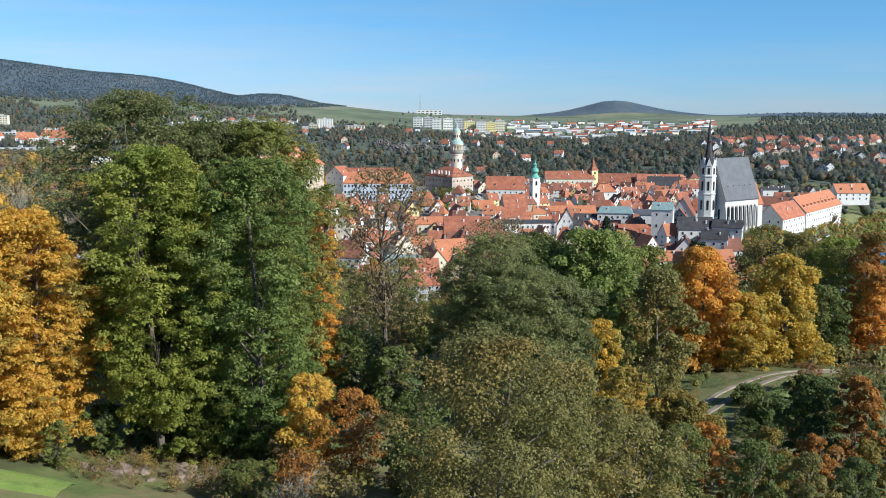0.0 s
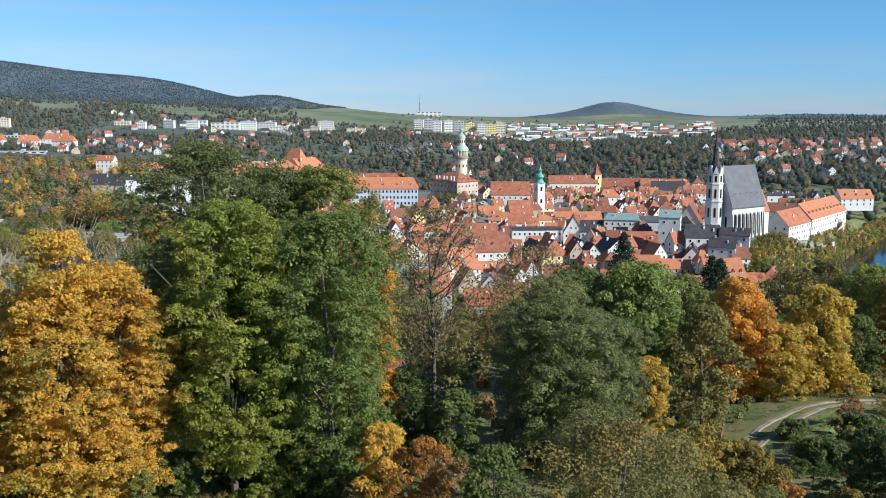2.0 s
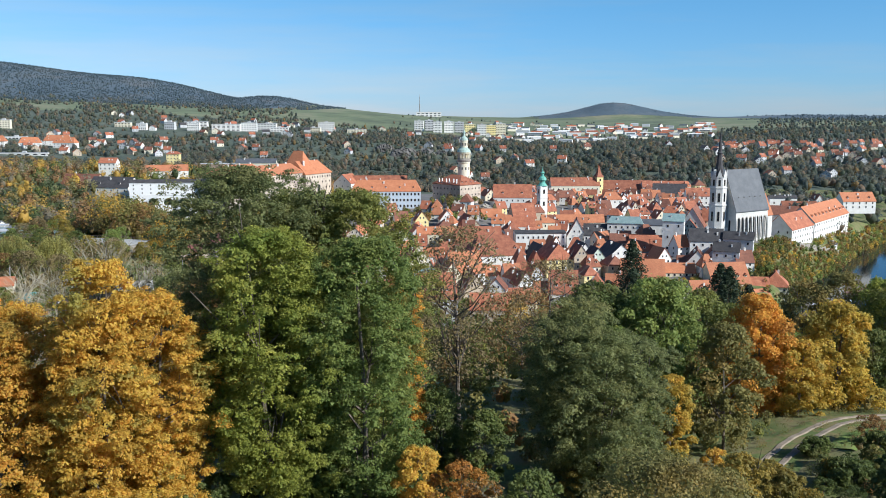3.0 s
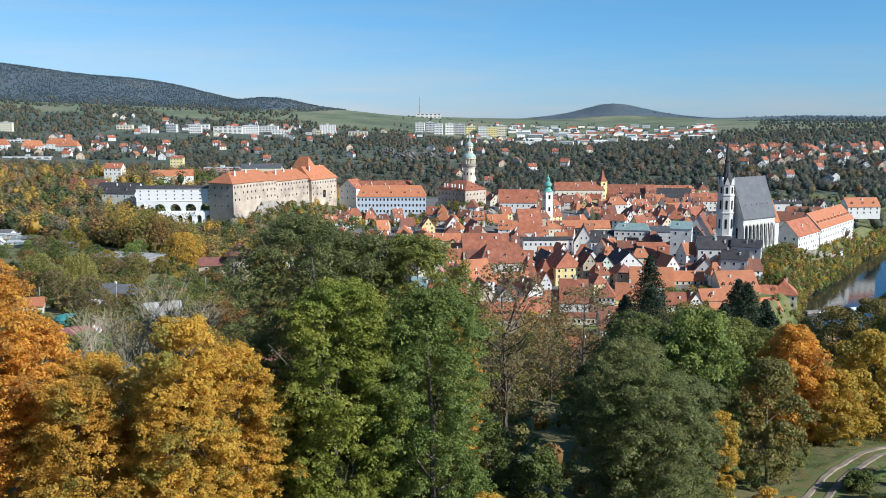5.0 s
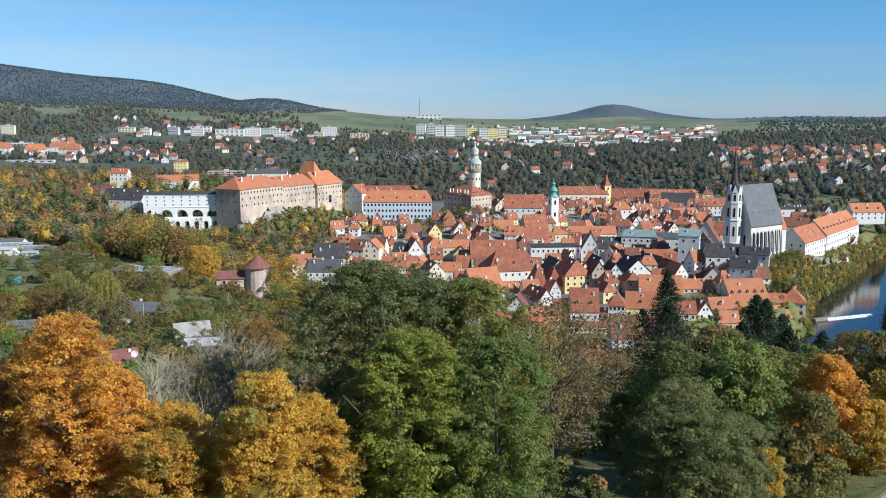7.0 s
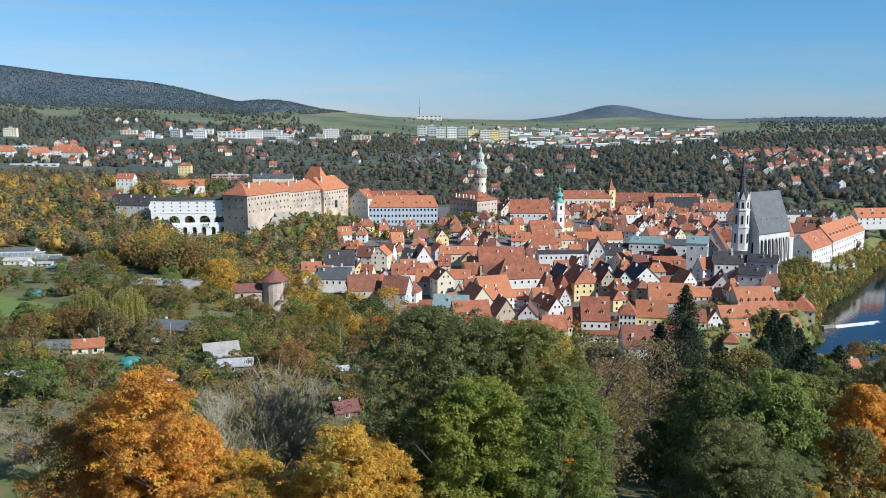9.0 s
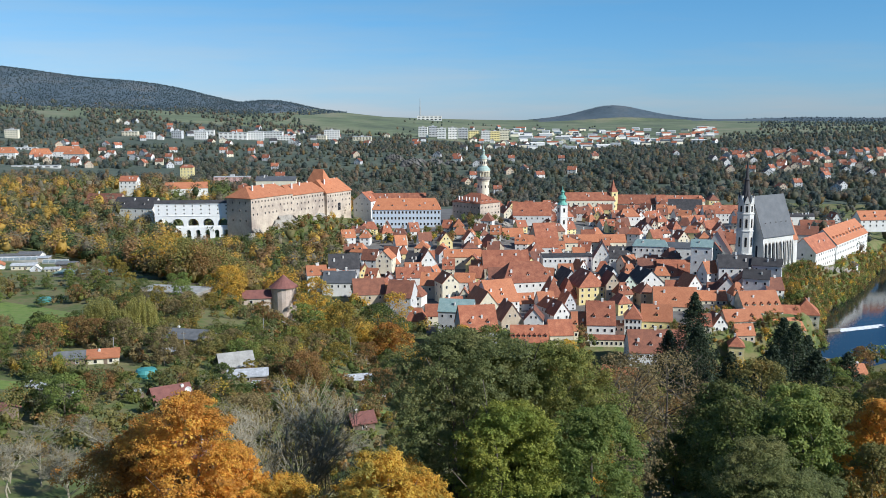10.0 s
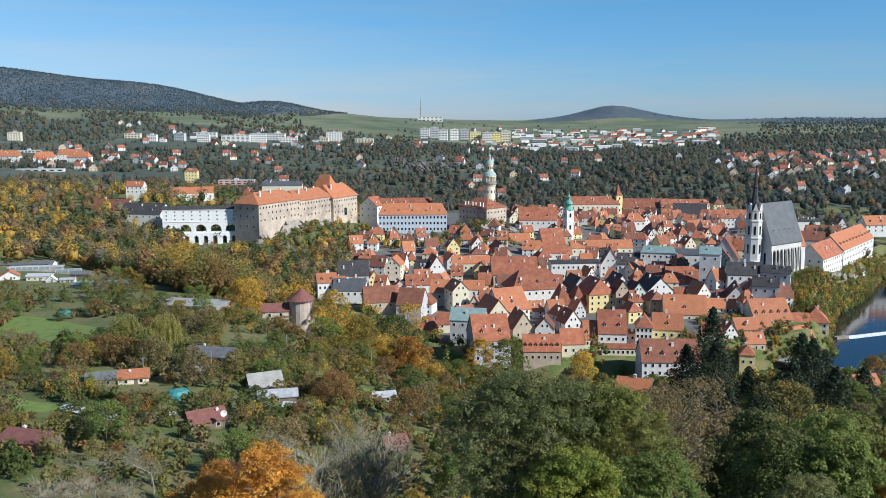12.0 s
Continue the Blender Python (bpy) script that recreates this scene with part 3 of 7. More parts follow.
def twigs(h, rad, n, rnd, levels=3):
    """A bare, finely branched crown."""
    verts, faces, tips = [], [], []

    def grow(p, d, length, r, lvl):
        q = p + d * length * 0.5 + Vector((rnd.uniform(-1, 1), rnd.uniform(-1, 1), rnd.uniform(0, 1))) * length * 0.06
        e = q + (d + Vector((rnd.uniform(-0.3, 0.3), rnd.uniform(-0.3, 0.3), 0.12))).normalized() * length * 0.5
        tube(verts, faces, [p, q, e], max(r, 0.025), max(r * 0.55, 0.018), 5 if lvl == levels else 3)
        tips.append(e)
        if lvl == 0:
            return
        for k in range(n):
            a = rnd.uniform(0, 6.28)
            t = rnd.uniform(0.35, 1.0)
            s = p.lerp(e, t)
            side = Vector((math.cos(a), math.sin(a), rnd.uniform(-0.1, 0.6))) * (1.15 * rad / h * 2)
            grow(s, (d * 0.7 + side).normalized(), length * rnd.uniform(0.5, 0.76), r * 0.5, lvl - 1)
    grow(Vector((0, 0, -1)), Vector((rnd.uniform(-0.08, 0.08), 0, 1)), h * 0.42, max(0.1, h * 0.014), levels)
    return verts, faces, tips


def crown_clumps(h, rad, low, n, rnd, flare=0.5):
    """Centres and sizes of leaf clumps on the hull of a crown: full at the shoulders, with bays and bulges."""
    cs, rs = [], []
    ph = rnd.uniform(0, 6.28)
    for i in range(n):
        q = (i + 0.5) / n
        z = h * (low + (1 - low) * q)
        env = rad * max(0.3, (1 - abs(2 * q ** flare - 1) ** 3.4)) ** 0.6
        a = i * 2.39996 + rnd.uniform(-0.4, 0.4)
        env *= 0.85 + 0.2 * math.sin(2 * a + ph + 5 * q) + 0.1 * math.sin(5 * a + ph + 9 * q)
        k = rnd.uniform(0.5, 1.06)
        r = rad * rnd.uniform(0.11, 0.33)
        if q > 0.9:
            k *= 0.7
        cs.append((env * k * math.cos(a), env * k * math.sin(a), min(z, h - r * 0.75)))
        rs.append((r, r, r * rnd.uniform(0.7, 0.95)))
    return cs, rs


def spray_crown(cs, rs, rad, leaf):
    """Vertices of a dense crown: every clump carries small flattened sprays of leaves round a coarse dark inside."""
    cs, rs = np.asarray(cs, float), np.asarray(rs, float)
    m = np.maximum(4, (rs[:, 0] / (0.22 * rad)) ** 2 * 8).astype(int)
    c, r = np.repeat(cs, m, 0), np.repeat(rs, m, 0)
    d = unit(len(c))
    d[:, 2] = np.where(d[:, 2] < -0.3, -d[:, 2], d[:, 2])
    spots = c + r * d * RNG.uniform(0.78, 1.08, (len(c), 1))
    sr = np.clip(rad * 0.1, 0.42, 0.75) * RNG.uniform(0.75, 1.25, (len(c), 1))
    fine = leaf_arrays(spots, sr * np.array([[1.0, 1.0, 0.62]]), 58, leaf, up=0.7, inner=0.7, outward=1.1)
    return np.concatenate([fine, leaf_arrays(cs, rs * 0.68, 70, leaf * 1.7, up=0.4, inner=0.6, outward=1.6)])


def tree(label, x, y, h, rad, mat, seed, low=0.22, clumps=60, per=120, leaf=0.34, z=None, flare=0.6, limbs=12, category="tree", name="tree", group="", inner=0.3):
    rnd = random.Random(seed)
    r = root(name, x, y, gz(x, y) if z is None else z, rnd.uniform(0, 360), label, category, group)
    vb, fb, tips = boughs(h, rad, low, limbs, rnd)
    obj_from("trunk", vb, fb, BARK, r)
    cs, rs = crown_clumps(h, rad, low, clumps, rnd, flare)
    dense = per >= 280 and leaf > 0.3
    me = leaf_mesh("crown", spray_crown(cs, rs, rad, leaf * 0.66) if dense else leaf_arrays(cs, rs, per, leaf, inner=inner), mat)
    c = new("crown", me)
    c.parent = r
    return r


def bare_tree(label, x, y, h, rad, seed, mat=None, leaves=0, leaf=0.3, n=5, levels=4, z=None):
    rnd = random.Random(seed)
    r = root("bare_tree", x, y, gz(x, y) if z is None else z, rnd.uniform(0, 360), label, "tree")
    vb, fb, tips = twigs(h, rad, n, rnd, levels)
    obj_from("trunk", vb, fb, TWIG, r)
    if mat and leaves:
        pick = [tips[rnd.randrange(len(tips) // 3, len(tips))] for _ in range(leaves)]
        c = new("crown", leaf_mesh("crown", leaf_arrays([tuple(p) for p in pick], [0.6] * leaves, 9, leaf, inner=0.9), mat))
        c.parent = r
    return r


def spruce(label, x, y, h, rad, seed, z=None, per=36):
    rnd = random.Random(seed)
    rad *= 1.25
    r = root("spruce", x, y, gz(x, y) if z is None else z, 0, label, "tree", "dark spruces in the valley")
    vb, fb = [], []
    tube(vb, fb, [(0, 0, -2), (0, 0, h * 0.5), (0, 0, h)], h * 0.014, 0.04, 6)
    cs, rs = [], []
    n = int(h * 7)
    for i in range(n):
        f = (i / n) ** 0.9
        zz = h * (0.08 + 0.92 * f)
        reach = rad * (1 - f) ** 0.85 * rnd.uniform(0.75, 1.1) + 0.15
        a = i * 2.4 + rnd.uniform(-0.3, 0.3)
        e = Vector((math.cos(a) * reach, math.sin(a) * reach, zz - reach * 0.28))
        if i % 3 == 0:
            tube(vb, fb, [(0, 0, zz), e * 0.5 + Vector((0, 0, zz * 0.5)), e], 0.07, 0.02, 3)
        for k in (0.45, 0.72, 0.98):
            cs.append((e.x * k, e.y * k, zz - reach * 0.28 * k))
            rs.append((0.6 + reach * 0.24, 0.6 + reach * 0.24, 0.4 + reach * 0.13))
    obj_from("trunk", vb, fb, BARK, r)
    c = new("crown", leaf_mesh("crown", leaf_arrays(cs, rs, max(4, per // 3), 0.8, up=0.1, inner=0.7, aspect=0.45), FIR))
    c.parent = r
    return r


_b = bmesh.new()
bmesh.ops.create_icosphere(_b, subdivisions=1, radius=1.0)
ICO_V = np.array([tuple(v.co) for v in _b.verts])
ICO_F = np.array([[v.index for v in f.verts] for f in _b.faces])
_b.free()


def scatter(name, label, pts, sizes, mat, per=30, leaf=0.2, category="trees", core_size=1.0, outward=1.2, up=0.25):
    """Trees that nobody could count: each a solid inner mass with a ragged coat of leaf clumps."""
    pts, sizes = np.asarray(pts, float), np.asarray(sizes, float)
    n = len(pts)
    rr = np.stack([sizes * 0.5, sizes * 0.5, sizes * 0.62], -1) * RNG.uniform(0.75, 1.2, (n, 3))
    c = pts.copy()
    c[:, 2] += rr[:, 2] * 0.8
    core = c[:, None] + ICO_V[None] * rr[:, None] * RNG.uniform(0.28, 0.62, (n, len(ICO_V), 1)) * core_size
    cf = (ICO_F[None] + (np.arange(n) * len(ICO_V))[:, None, None]).reshape(-1, 3)
    v = []
    for k in range(3):
        off = unit(n) * rr * 0.4
        off[:, 2] = np.abs(off[:, 2]) * 0.9
        v.append(leaf_arrays(c + off, rr * 0.72, per // 3, 1.0, up=up, inner=0.35, outward=outward, aspect=0.8).reshape(n, -1, 3, 3))
    v = np.concatenate(v, 1)
    mid = v.mean(2, keepdims=True)
    v = mid + (v - mid) * (sizes * leaf)[:, None, None, None]
    v = v.reshape(-1, 3)
    nc = n * len(ICO_V)
    me = bpy.data.meshes.new(name)
    me.vertices.add(nc + len(v))
    me.vertices.foreach_set("co", np.concatenate([core.reshape(-1, 3), v]).astype(np.float32).ravel())
    loops = np.concatenate([cf.ravel(), np.arange(nc, nc + len(v))]).astype(np.int32)
    me.loops.add(len(loops))
    me.loops.foreach_set("vertex_index", loops)
    starts = np.concatenate([np.arange(0, cf.size, 3), cf.size + np.arange(0, len(v), 3)]).astype(np.int32)
    me.polygons.add(len(starts))
    me.polygons.foreach_set("loop_start", starts)
    me.materials.append(mat)
    me.update(calc_edges=True)
    ob = new(name, me)
    return tagged(ob, label, category, kind="stuff")


# ---- landmarks ----
def arcade(bm, x0, x1, y0, y1, z0, z1, bays, pier, spring):
    """A row of open arches in a wall."""
    step = (x1 - x0) / bays
    for i in range(bays):
        a, b = x0 + i * step, x0 + (i + 1) * step
        l, r = a + pier / 2, b - pier / 2
        box(bm, a, l, y0, y1, z0, z1)
        box(bm, r, b, y0, y1, z0, z1)
        rad, mid = (r - l) / 2, (l + r) / 2
        arc = [(mid + rad * math.cos(t), min(z1 - 0.3, spring + rad * math.sin(t))) for t in [math.pi * k / 8 for k in range(9)]]
        half = arc[:5]
        prism(bm, [(mid, z1), (r, z1)] + half, y0, y1)
        half = arc[4:]
        prism(bm, [(l, z1), (mid, z1)] + half, y0, y1)


CHURCHW = surface("old_white_church_stone", [(0.50, 0.48, 0.44), (0.68, 0.66, 0.61)], 0.12, 1.2, 0.9, 0.05, 0.0)


def church():
    r = root("church", 205.3, 622, 32, 35, "large gothic church with a steep slate roof and white walls", "church")
    bm = bmesh.new()
    prism(bm, [(0, -6), (0, 24.5), (10, 50), (20, 24.5), (20, -6)], -17.5, 17.5, "x")
    part("wall", bm, CHURCHW, r)
    part("roof", roof_gable(35, 20, 24.6, 26.2, "x", 0.7, 0.5), SLATE, r, "steep grey slate roof")
    bm = bmesh.new()
    prism(bm, [(3, -6), (3, 19), (10, 33), (17, 19), (17, -6)], 17.5, 27.5, "x")
    part("chancel", bm, CHURCHW, r)
    bm = roof_gable(9, 14, 19, 14, "x", 0.5, 0.4)
    bmesh.ops.translate(bm, verts=bm.verts, vec=(23, 3, 0))
    part("roof", bm, ORANGE, r, "orange clay chancel roof")
    windows(r, [(a, 0, 11.5) for a in grid(-16.5, 16.5, 8)], 2.5, 16, 0, WIN_ARCH)
    for a in [-17.2 + 34.4 * i / 8 for i in range(9)]:
        bm = bmesh.new()
        prism(bm, [(0.2, -6), (-1.5, -6), (-1.2, 8), (-0.7, 17), (0.2, 21)], a - 0.35, a + 0.35, "x")
        part("buttress", bm, CHURCHW, r)
    for a in grid(-15, 15, 5):
        dormer(r, a, 3.2, 31.5, SLATE, DARKROOF, 1.1)
    windows(r, [(-17.5, a, 12) for a in (5, 15)], 1.8, 11, -90, WIN_ARCH)
    # west tower
    bm = bmesh.new()
    box(bm, -5.6, 5.6, -5.6, 5.6, -8, 12)
    lathe(bm, [(6.0, 12), (6.0, 27), (6.4, 27.2), (6.4, 28), (5.7, 28.2), (5.7, 39), (6.1, 39.2), (6.1, 40), (5.4, 40.2), (5.4, 47)], 8, turn=math.pi / 8)
    bmesh.ops.translate(bm, verts=bm.verts, vec=(-22, 12, 0))
    tower = part("tower", bm, CHURCHW, r)
    bm = bmesh.new()
    lathe(bm, [(5.6, 47), (3.6, 51), (2.4, 54.5), (1.5, 62), (2.0, 63), (1.3, 64), (0.7, 72), (0.12, 78)], 8, turn=math.pi / 8)
    bmesh.ops.translate(bm, verts=bm.verts, vec=(-22, 12, 0))
    part("spire", bm, DARKROOF, r, "slender dark spire")
    for k in range(8):
        m = Matrix.Translation((-22, 12, 0)) @ Matrix.Rotation(math.pi / 4 * k, 4, "Z")
        bm = bmesh.new()
        vs_ = [bm.verts.new(m @ Vector(p)) for p in ((5.35, -1.9, 46.5), (5.35, 1.9, 46.5), (5.35, 0, 52), (2.6, 0, 52))]
        for f in ((0, 1, 2), (1, 3, 2), (0, 2, 3), (0, 3, 1)):
            bm.faces.new([vs_[i] for i in f])
        part("gable", bm, CHURCHW, r)
    for k in range(4):
        a = math.pi / 2 * k + math.pi / 4
        bm = bmesh.new()
        lathe(bm, [(0.7, 46), (0.6, 51), (0.08, 56)], 6, -22 + 4.6 * math.cos(a), 12 + 4.6 * math.sin(a))
        part("pinnacle", bm, DARKROOF, r)
    for k in range(8):
        a = math.pi / 4 * k
        c = math.cos(math.pi / 8)
        for rad, z, hh in ((6.0, 20, 7), (5.7, 33, 6.5), (5.4, 43, 4.5)):
            ob = new("window", WIN_ARCH)
            ob.parent = tower
            ob.matrix_basis = pose(-22 + rad * c * math.cos(a), 12 + rad * c * math.sin(a), z, 0, 0, math.degrees(a) + 90) @ Matrix.Diagonal((1.7, 1, hh, 1))
    return r


def castle():
    r = root("castle_palace", -163, 876, 28, 62, "long castle palace with a faded stucco facade and orange roof", "castle")
    spans = [(-80, -18, 0, 28, 37, 10), (-18, 36, 1.5, 27, 35, 9.5), (36, 80, -1.5, 30, 33, 13)]
    for a, b, y0, d, wh, rh in spans:
        bm = bmesh.new()
        prism(bm, [(y0 - 1.2, -8), (y0, 6), (y0, wh), (y0 + d, wh), (y0 + d, -8)], a + 0.02, b - 0.02, "x")
        w = part("wing", bm, CASTLE, r)
        bm = roof_hip(b - a + 1.2, d, wh, rh, "x", 0.8, 0.5, 0.75 if a < -70 else 0.25)
        bmesh.ops.translate(bm, verts=bm.verts, vec=((a + b) / 2, y0, 0))
        part("roof", bm, ORANGE, r, "orange clay tile roof")
        n = int((b - a) / 4.2)
        for row, z in enumerate((wh - 3.2, wh - 8.5, wh - 14.5)):
            for i, x in enumerate(grid(a, b, n if row == 0 else n - 3)):
                if row and (i * 7 + row * 3 + int(a)) % 5 == 0:
                    continue
                windows(w, [(x, y0, z)], 1.5, 2.1, 0, WIN_STONE)
        for i in range(3):
            chimney(r, a + (b - a) * (0.2 + 0.3 * i), y0 + d * (0.3 + 0.1 * i), wh + rh * 0.75, 3.2, 1.6)
        for x in grid(a, b, 5):
            dormer(r, x, y0 + 3.5, wh + rh * 0.2, WHITE, ORANGE, 1.0)
    windows(r, [(-80, y, z) for y in (6, 13, 21) for z in (33, 26, 17)], 1.6, 2.1, -90, WIN_STONE)
    # tall recessed arch in the far wing
    windows(r, [(58, -1.5, 18)], 5.5, 8, 0, WIN_ARCH)
    bm = roof_hip(24, 26, 34, 22, "y", 0.6, 0.5, 0.6)
    bmesh.ops.translate(bm, verts=bm.verts, vec=(52, 6, 0))
    part("tower_roof", bm, ORANGE, r)
    return r


def viaduct():
    r = root("castle_viaduct", -257, 820, 18, 5, "white covered viaduct of many storeys with open arches", "viaduct")
    bm = bmesh.new()
    box(bm, -34, 34, 0, 9, 30, 42)
    box(bm, -34.1, 34.1, -0.35, 0.1, 30.2, 30.7)
    box(bm, -34.1, 34.1, -0.45, 0.1, 41.2, 41.9)
    part("gallery", bm, WHITEWASH, r)
    for i in range(5):
        bm = bmesh.new()
        arcade(bm, -34 + 13.6 * i, -34 + 13.6 * (i + 1), 0.02, 9, 20, 30, 1, 3.4, 22.8)
        box(bm, -32 + 13.6 * i, -22.4 + 13.6 * i, 0.3, 0.7, 20, 21.5)
        part("upper_arch", bm, WHITEWASH, r)
    for i in range(8):
        bm = bmesh.new()
        arcade(bm, -34 + 8.5 * i, -34 + 8.5 * (i + 1), -0.6, 10, -6, 20, 1, 4.4, 15.5)
        part("lower_arch", bm, WHITEWASH, r)
    part("roof", roof_gable(68, 9, 42, 2.2, "x", 0.6, 0.3), DARKROOF, r)
    windows(r, [(x, 0, z) for x in grid(-34, 34, 9) for z in (32.6, 36.2, 39.6)], 1.3, 1.3)
    return r


def hradek():
    r = root("old_castle_wing", 19.5, 894.5, 36, 45, "old castle wing with a hipped red roof and stucco walls", "castle")
    part("wall", wall_mesh(30, 38, 16, 8, "y", True, 8), CASTLE, r)
    part("roof", roof_hip(30, 38, 16, 9, "y", 0.7, 0.5, 0.8), RED, r)
    windows(r, [(x, 0, z) for x in grid(-15, 15, 6) for z in (12, 6)], 1.4, 1.8, 0, WIN_STONE)
    windows(r, [(-15, y, z) for y in grid(0, 38, 8) for z in (12, 6)], 1.4, 1.8, -90, WIN_STONE)
    for i in range(4):
        dormer(r, -9 + i * 6, 2.4, 18.2, WHITE, RED, 1.1)
    for i in range(6):
        chimney(r, -13.5 + (i % 2), 6 + i * 5, 19, 2.6, 1.2)
    t = root("castle_tower", 13.5, 915, 34, 0, "round painted castle tower with copper cupolas", "tower")
    bm = bmesh.new()
    lathe(bm, [(6.6, -6), (6.2, 0), (5.9, 38), (6.4, 38.4), (6.4, 39.4)], 24)
    part("shaft", bm, CREAM, t, "round shaft with faded pink painting")
    bm = bmesh.new()
    lathe(bm, [(6.6, 39.4), (7.3, 41), (7.3, 42.2), (6.0, 42.4), (6.0, 43)], 24)
    part("cornice", bm, STONE, t)
    for k in range(12):
        a = 2 * math.pi * k / 12
        bm = bmesh.new()
        box(bm, 6.1 * math.cos(a) - 0.5, 6.1 * math.cos(a) + 0.5, 6.1 * math.sin(a) - 0.5, 6.1 * math.sin(a) + 0.5, 43, 48)
        part("column", bm, CREAM, t)
    bm = bmesh.new()
    lathe(bm, [(4.6, 43), (4.6, 48), (6.9, 48), (6.9, 49.2)], 24)
    part("gallery", bm, CREAM, t)
    bm = bmesh.new()
    lathe(bm, [(7.2, 49.2), (6.2, 51.5), (4.4, 53), (3.9, 54)], 24)
    part("skirt_roof", bm, PALECOPPER, t, "pale green copper roof")
    bm = bmesh.new()
    lathe(bm, [(3.8, 54), (3.7, 60), (4.1, 60.4), (4.1, 61)], 16)
    part("drum", bm, CREAM, t)
    bm = bmesh.new()
    lathe(bm, [(4.3, 61), (3.6, 63), (1.9, 64.6), (1.2, 65.4), (1.2, 68), (1.7, 68.6), (1.0, 70), (0.4, 71), (0.1, 75)], 16)
    part("cupola", bm, PALECOPPER, t)
    for k in range(10):
        a = 2 * math.pi * k / 10
        for z, hh in ((12, 2.4), (24, 2.6), (33, 2.8)):
            windows(t, [(6.02 * math.cos(a), 6.02 * math.sin(a), z)], 1.3, hh, math.degrees(a) + 90, WIN_STONE)
        windows(t, [(3.75 * math.cos(a), 3.75 * math.sin(a), 57)], 1.2, 3, math.degrees(a) + 90, WIN_STONE)


def slim_tower(x, y, z, w, h, cap, label, wall, capmat, onion=True):
    r = root("church_tower", x, y, z, 20, label, "tower")
    bm = bmesh.new()
    box(bm, -w / 2, w / 2, -w / 2, w / 2, -3, h)
    for zz in (h * 0.35, h * 0.68, h):
        box(bm, -w / 2 - 0.3, w / 2 + 0.3, -w / 2 - 0.3, w / 2 + 0.3, zz - 0.4, zz)
    part("shaft", bm, wall, r)
    bm = bmesh.new()
    k = cap / 17.0
    if onion:
        lathe(bm, [(w * 0.66, h), (w * 0.5, h + 1.5 * k), (w * 0.34, h + 3 * k), (w * 0.34, h + 4 * k), (w * 0.52, h + 5.5 * k), (w * 0.44, h + 7.5 * k), (w * 0.2, h + 9 * k), (w * 0.2, h + 11 * k), (w * 0.3, h + 11.6 * k), (w * 0.1, h + 13 * k), (0.06, h + 17 * k)], 12)
    else:
        lathe(bm, [(w * 0.78, h), (w * 0.4, h + 5 * k), (0.06, h + 17 * k)], 4, turn=math.pi / 4)
    part("cupola" if onion else "pyramid_roof", bm, capmat, r)
    for f in (0, 90, -90):
        a = radians(f)
        for zz in (h * 0.2, h * 0.52, h * 0.85):
            windows(r, [(math.sin(a) * w / 2, -math.cos(a) * w / 2, zz)], w * 0.28, h * 0.12, f, WIN_ARCH)
    return r


church()
castle()
viaduct()
hradek()
slim_tower(87.5, 867, 18, 7.6, 35, 18, "slender white tower with a green copper onion dome", WHITE, COPPER)
slim_tower(180, 1090, 24, 8.5, 22, 15, "ochre gate tower with a pointed red roof", YELLOW, RED, False)
slim_tower(-153, 760, 6, 8.0, 13, 9, "small white gate tower with a pointed red roof", WHITE, ORANGE, False)
house("long pale blue palace with an orange hipped roof", -64.6, 903, 21, 69, 22, 23.5, 11, 0.5, BLUEW, ORANGE, "x", rows=4, cols=19, side=5, stacks=5, dorm=5, hip=0.45, ww=2.0, wwh=2.9, name="palace", category="palace", group="", foot=8)
house("castle courtyard building with red roof", -75, 945, 36, 60, 14, 12, 9, 3, WHITE, RED, "x", rows=2, cols=9, stacks=5, dorm=4, foot=16)
house("castle courtyard building with a stepped red roof", -112, 940, 36, 22, 18, 14, 9, -30, WHITE, RED, "y", rows=2, cols=3, stacks=3, foot=16)
house("white riding school with a pink-red roof", -306, 985, 52, 44, 18, 8, 6, 18, WHITE, ORANGE, "x", rows=1, cols=5, stacks=1, foot=24)
house("long castle wing with a grey roof", -205, 960, 50, 42, 14, 20, 4, 4, CREAM, SLATE, "x", rows=1, cols=8, stacks=2, foot=20)
house("white house with a dark mansard roof by the viaduct", -318, 838, 42, 42, 22, 12, 9, -14, WHITE, DARKROOF, "x", rows=2, cols=6, stacks=3, dorm=2, foot=14)
house("low house with a dark roof by the castle garden", -362, 880, 46, 36, 20, 8, 9, -10, TAN, BROWN, "x", rows=1, cols=5, stacks=2, dorm=1, foot=14)
house("small white villa with a pink roof", -362, 960, 62, 18, 14, 8, 5, 0, WHITE, RED, "x", rows=2, cols=4, stacks=2, foot=14)

# ---- old town ----
house("long house with a grey-green metal roof and pale gable", -24.0, 507.2, 15.0, 20.2, 12.4, 12.3, 6.1, -12, GREYW, TEAL, "x", rows=2, cols=4, stacks=1)
house("house with a broad red tiled roof and a grey wall", -11.1, 474.0, 12.0, 20.2, 24.8, 11.5, 12.1, 8, GREYW, RED, "x", rows=3, cols=5, stacks=2, dorm=2)
house("small tan house with a brown gable roof", 9.5, 510.3, 14.0, 13.3, 17.3, 7.2, 9.8, 12, TAN, RED, "y", rows=1, cols=2)
house("small white gabled house in shade", 21.6, 508.8, 15.0, 11.2, 14.5, 6.5, 6.5, -8, WHITE, BROWN, "y", rows=1, cols=2, stacks=1)
house("long low house with a row of dormers", 15.7, 471.3, 11.0, 20.2, 15.6, 7.2, 7.6, -2, TAN, RED, "x", rows=1, cols=6, stacks=1, dorm=7)
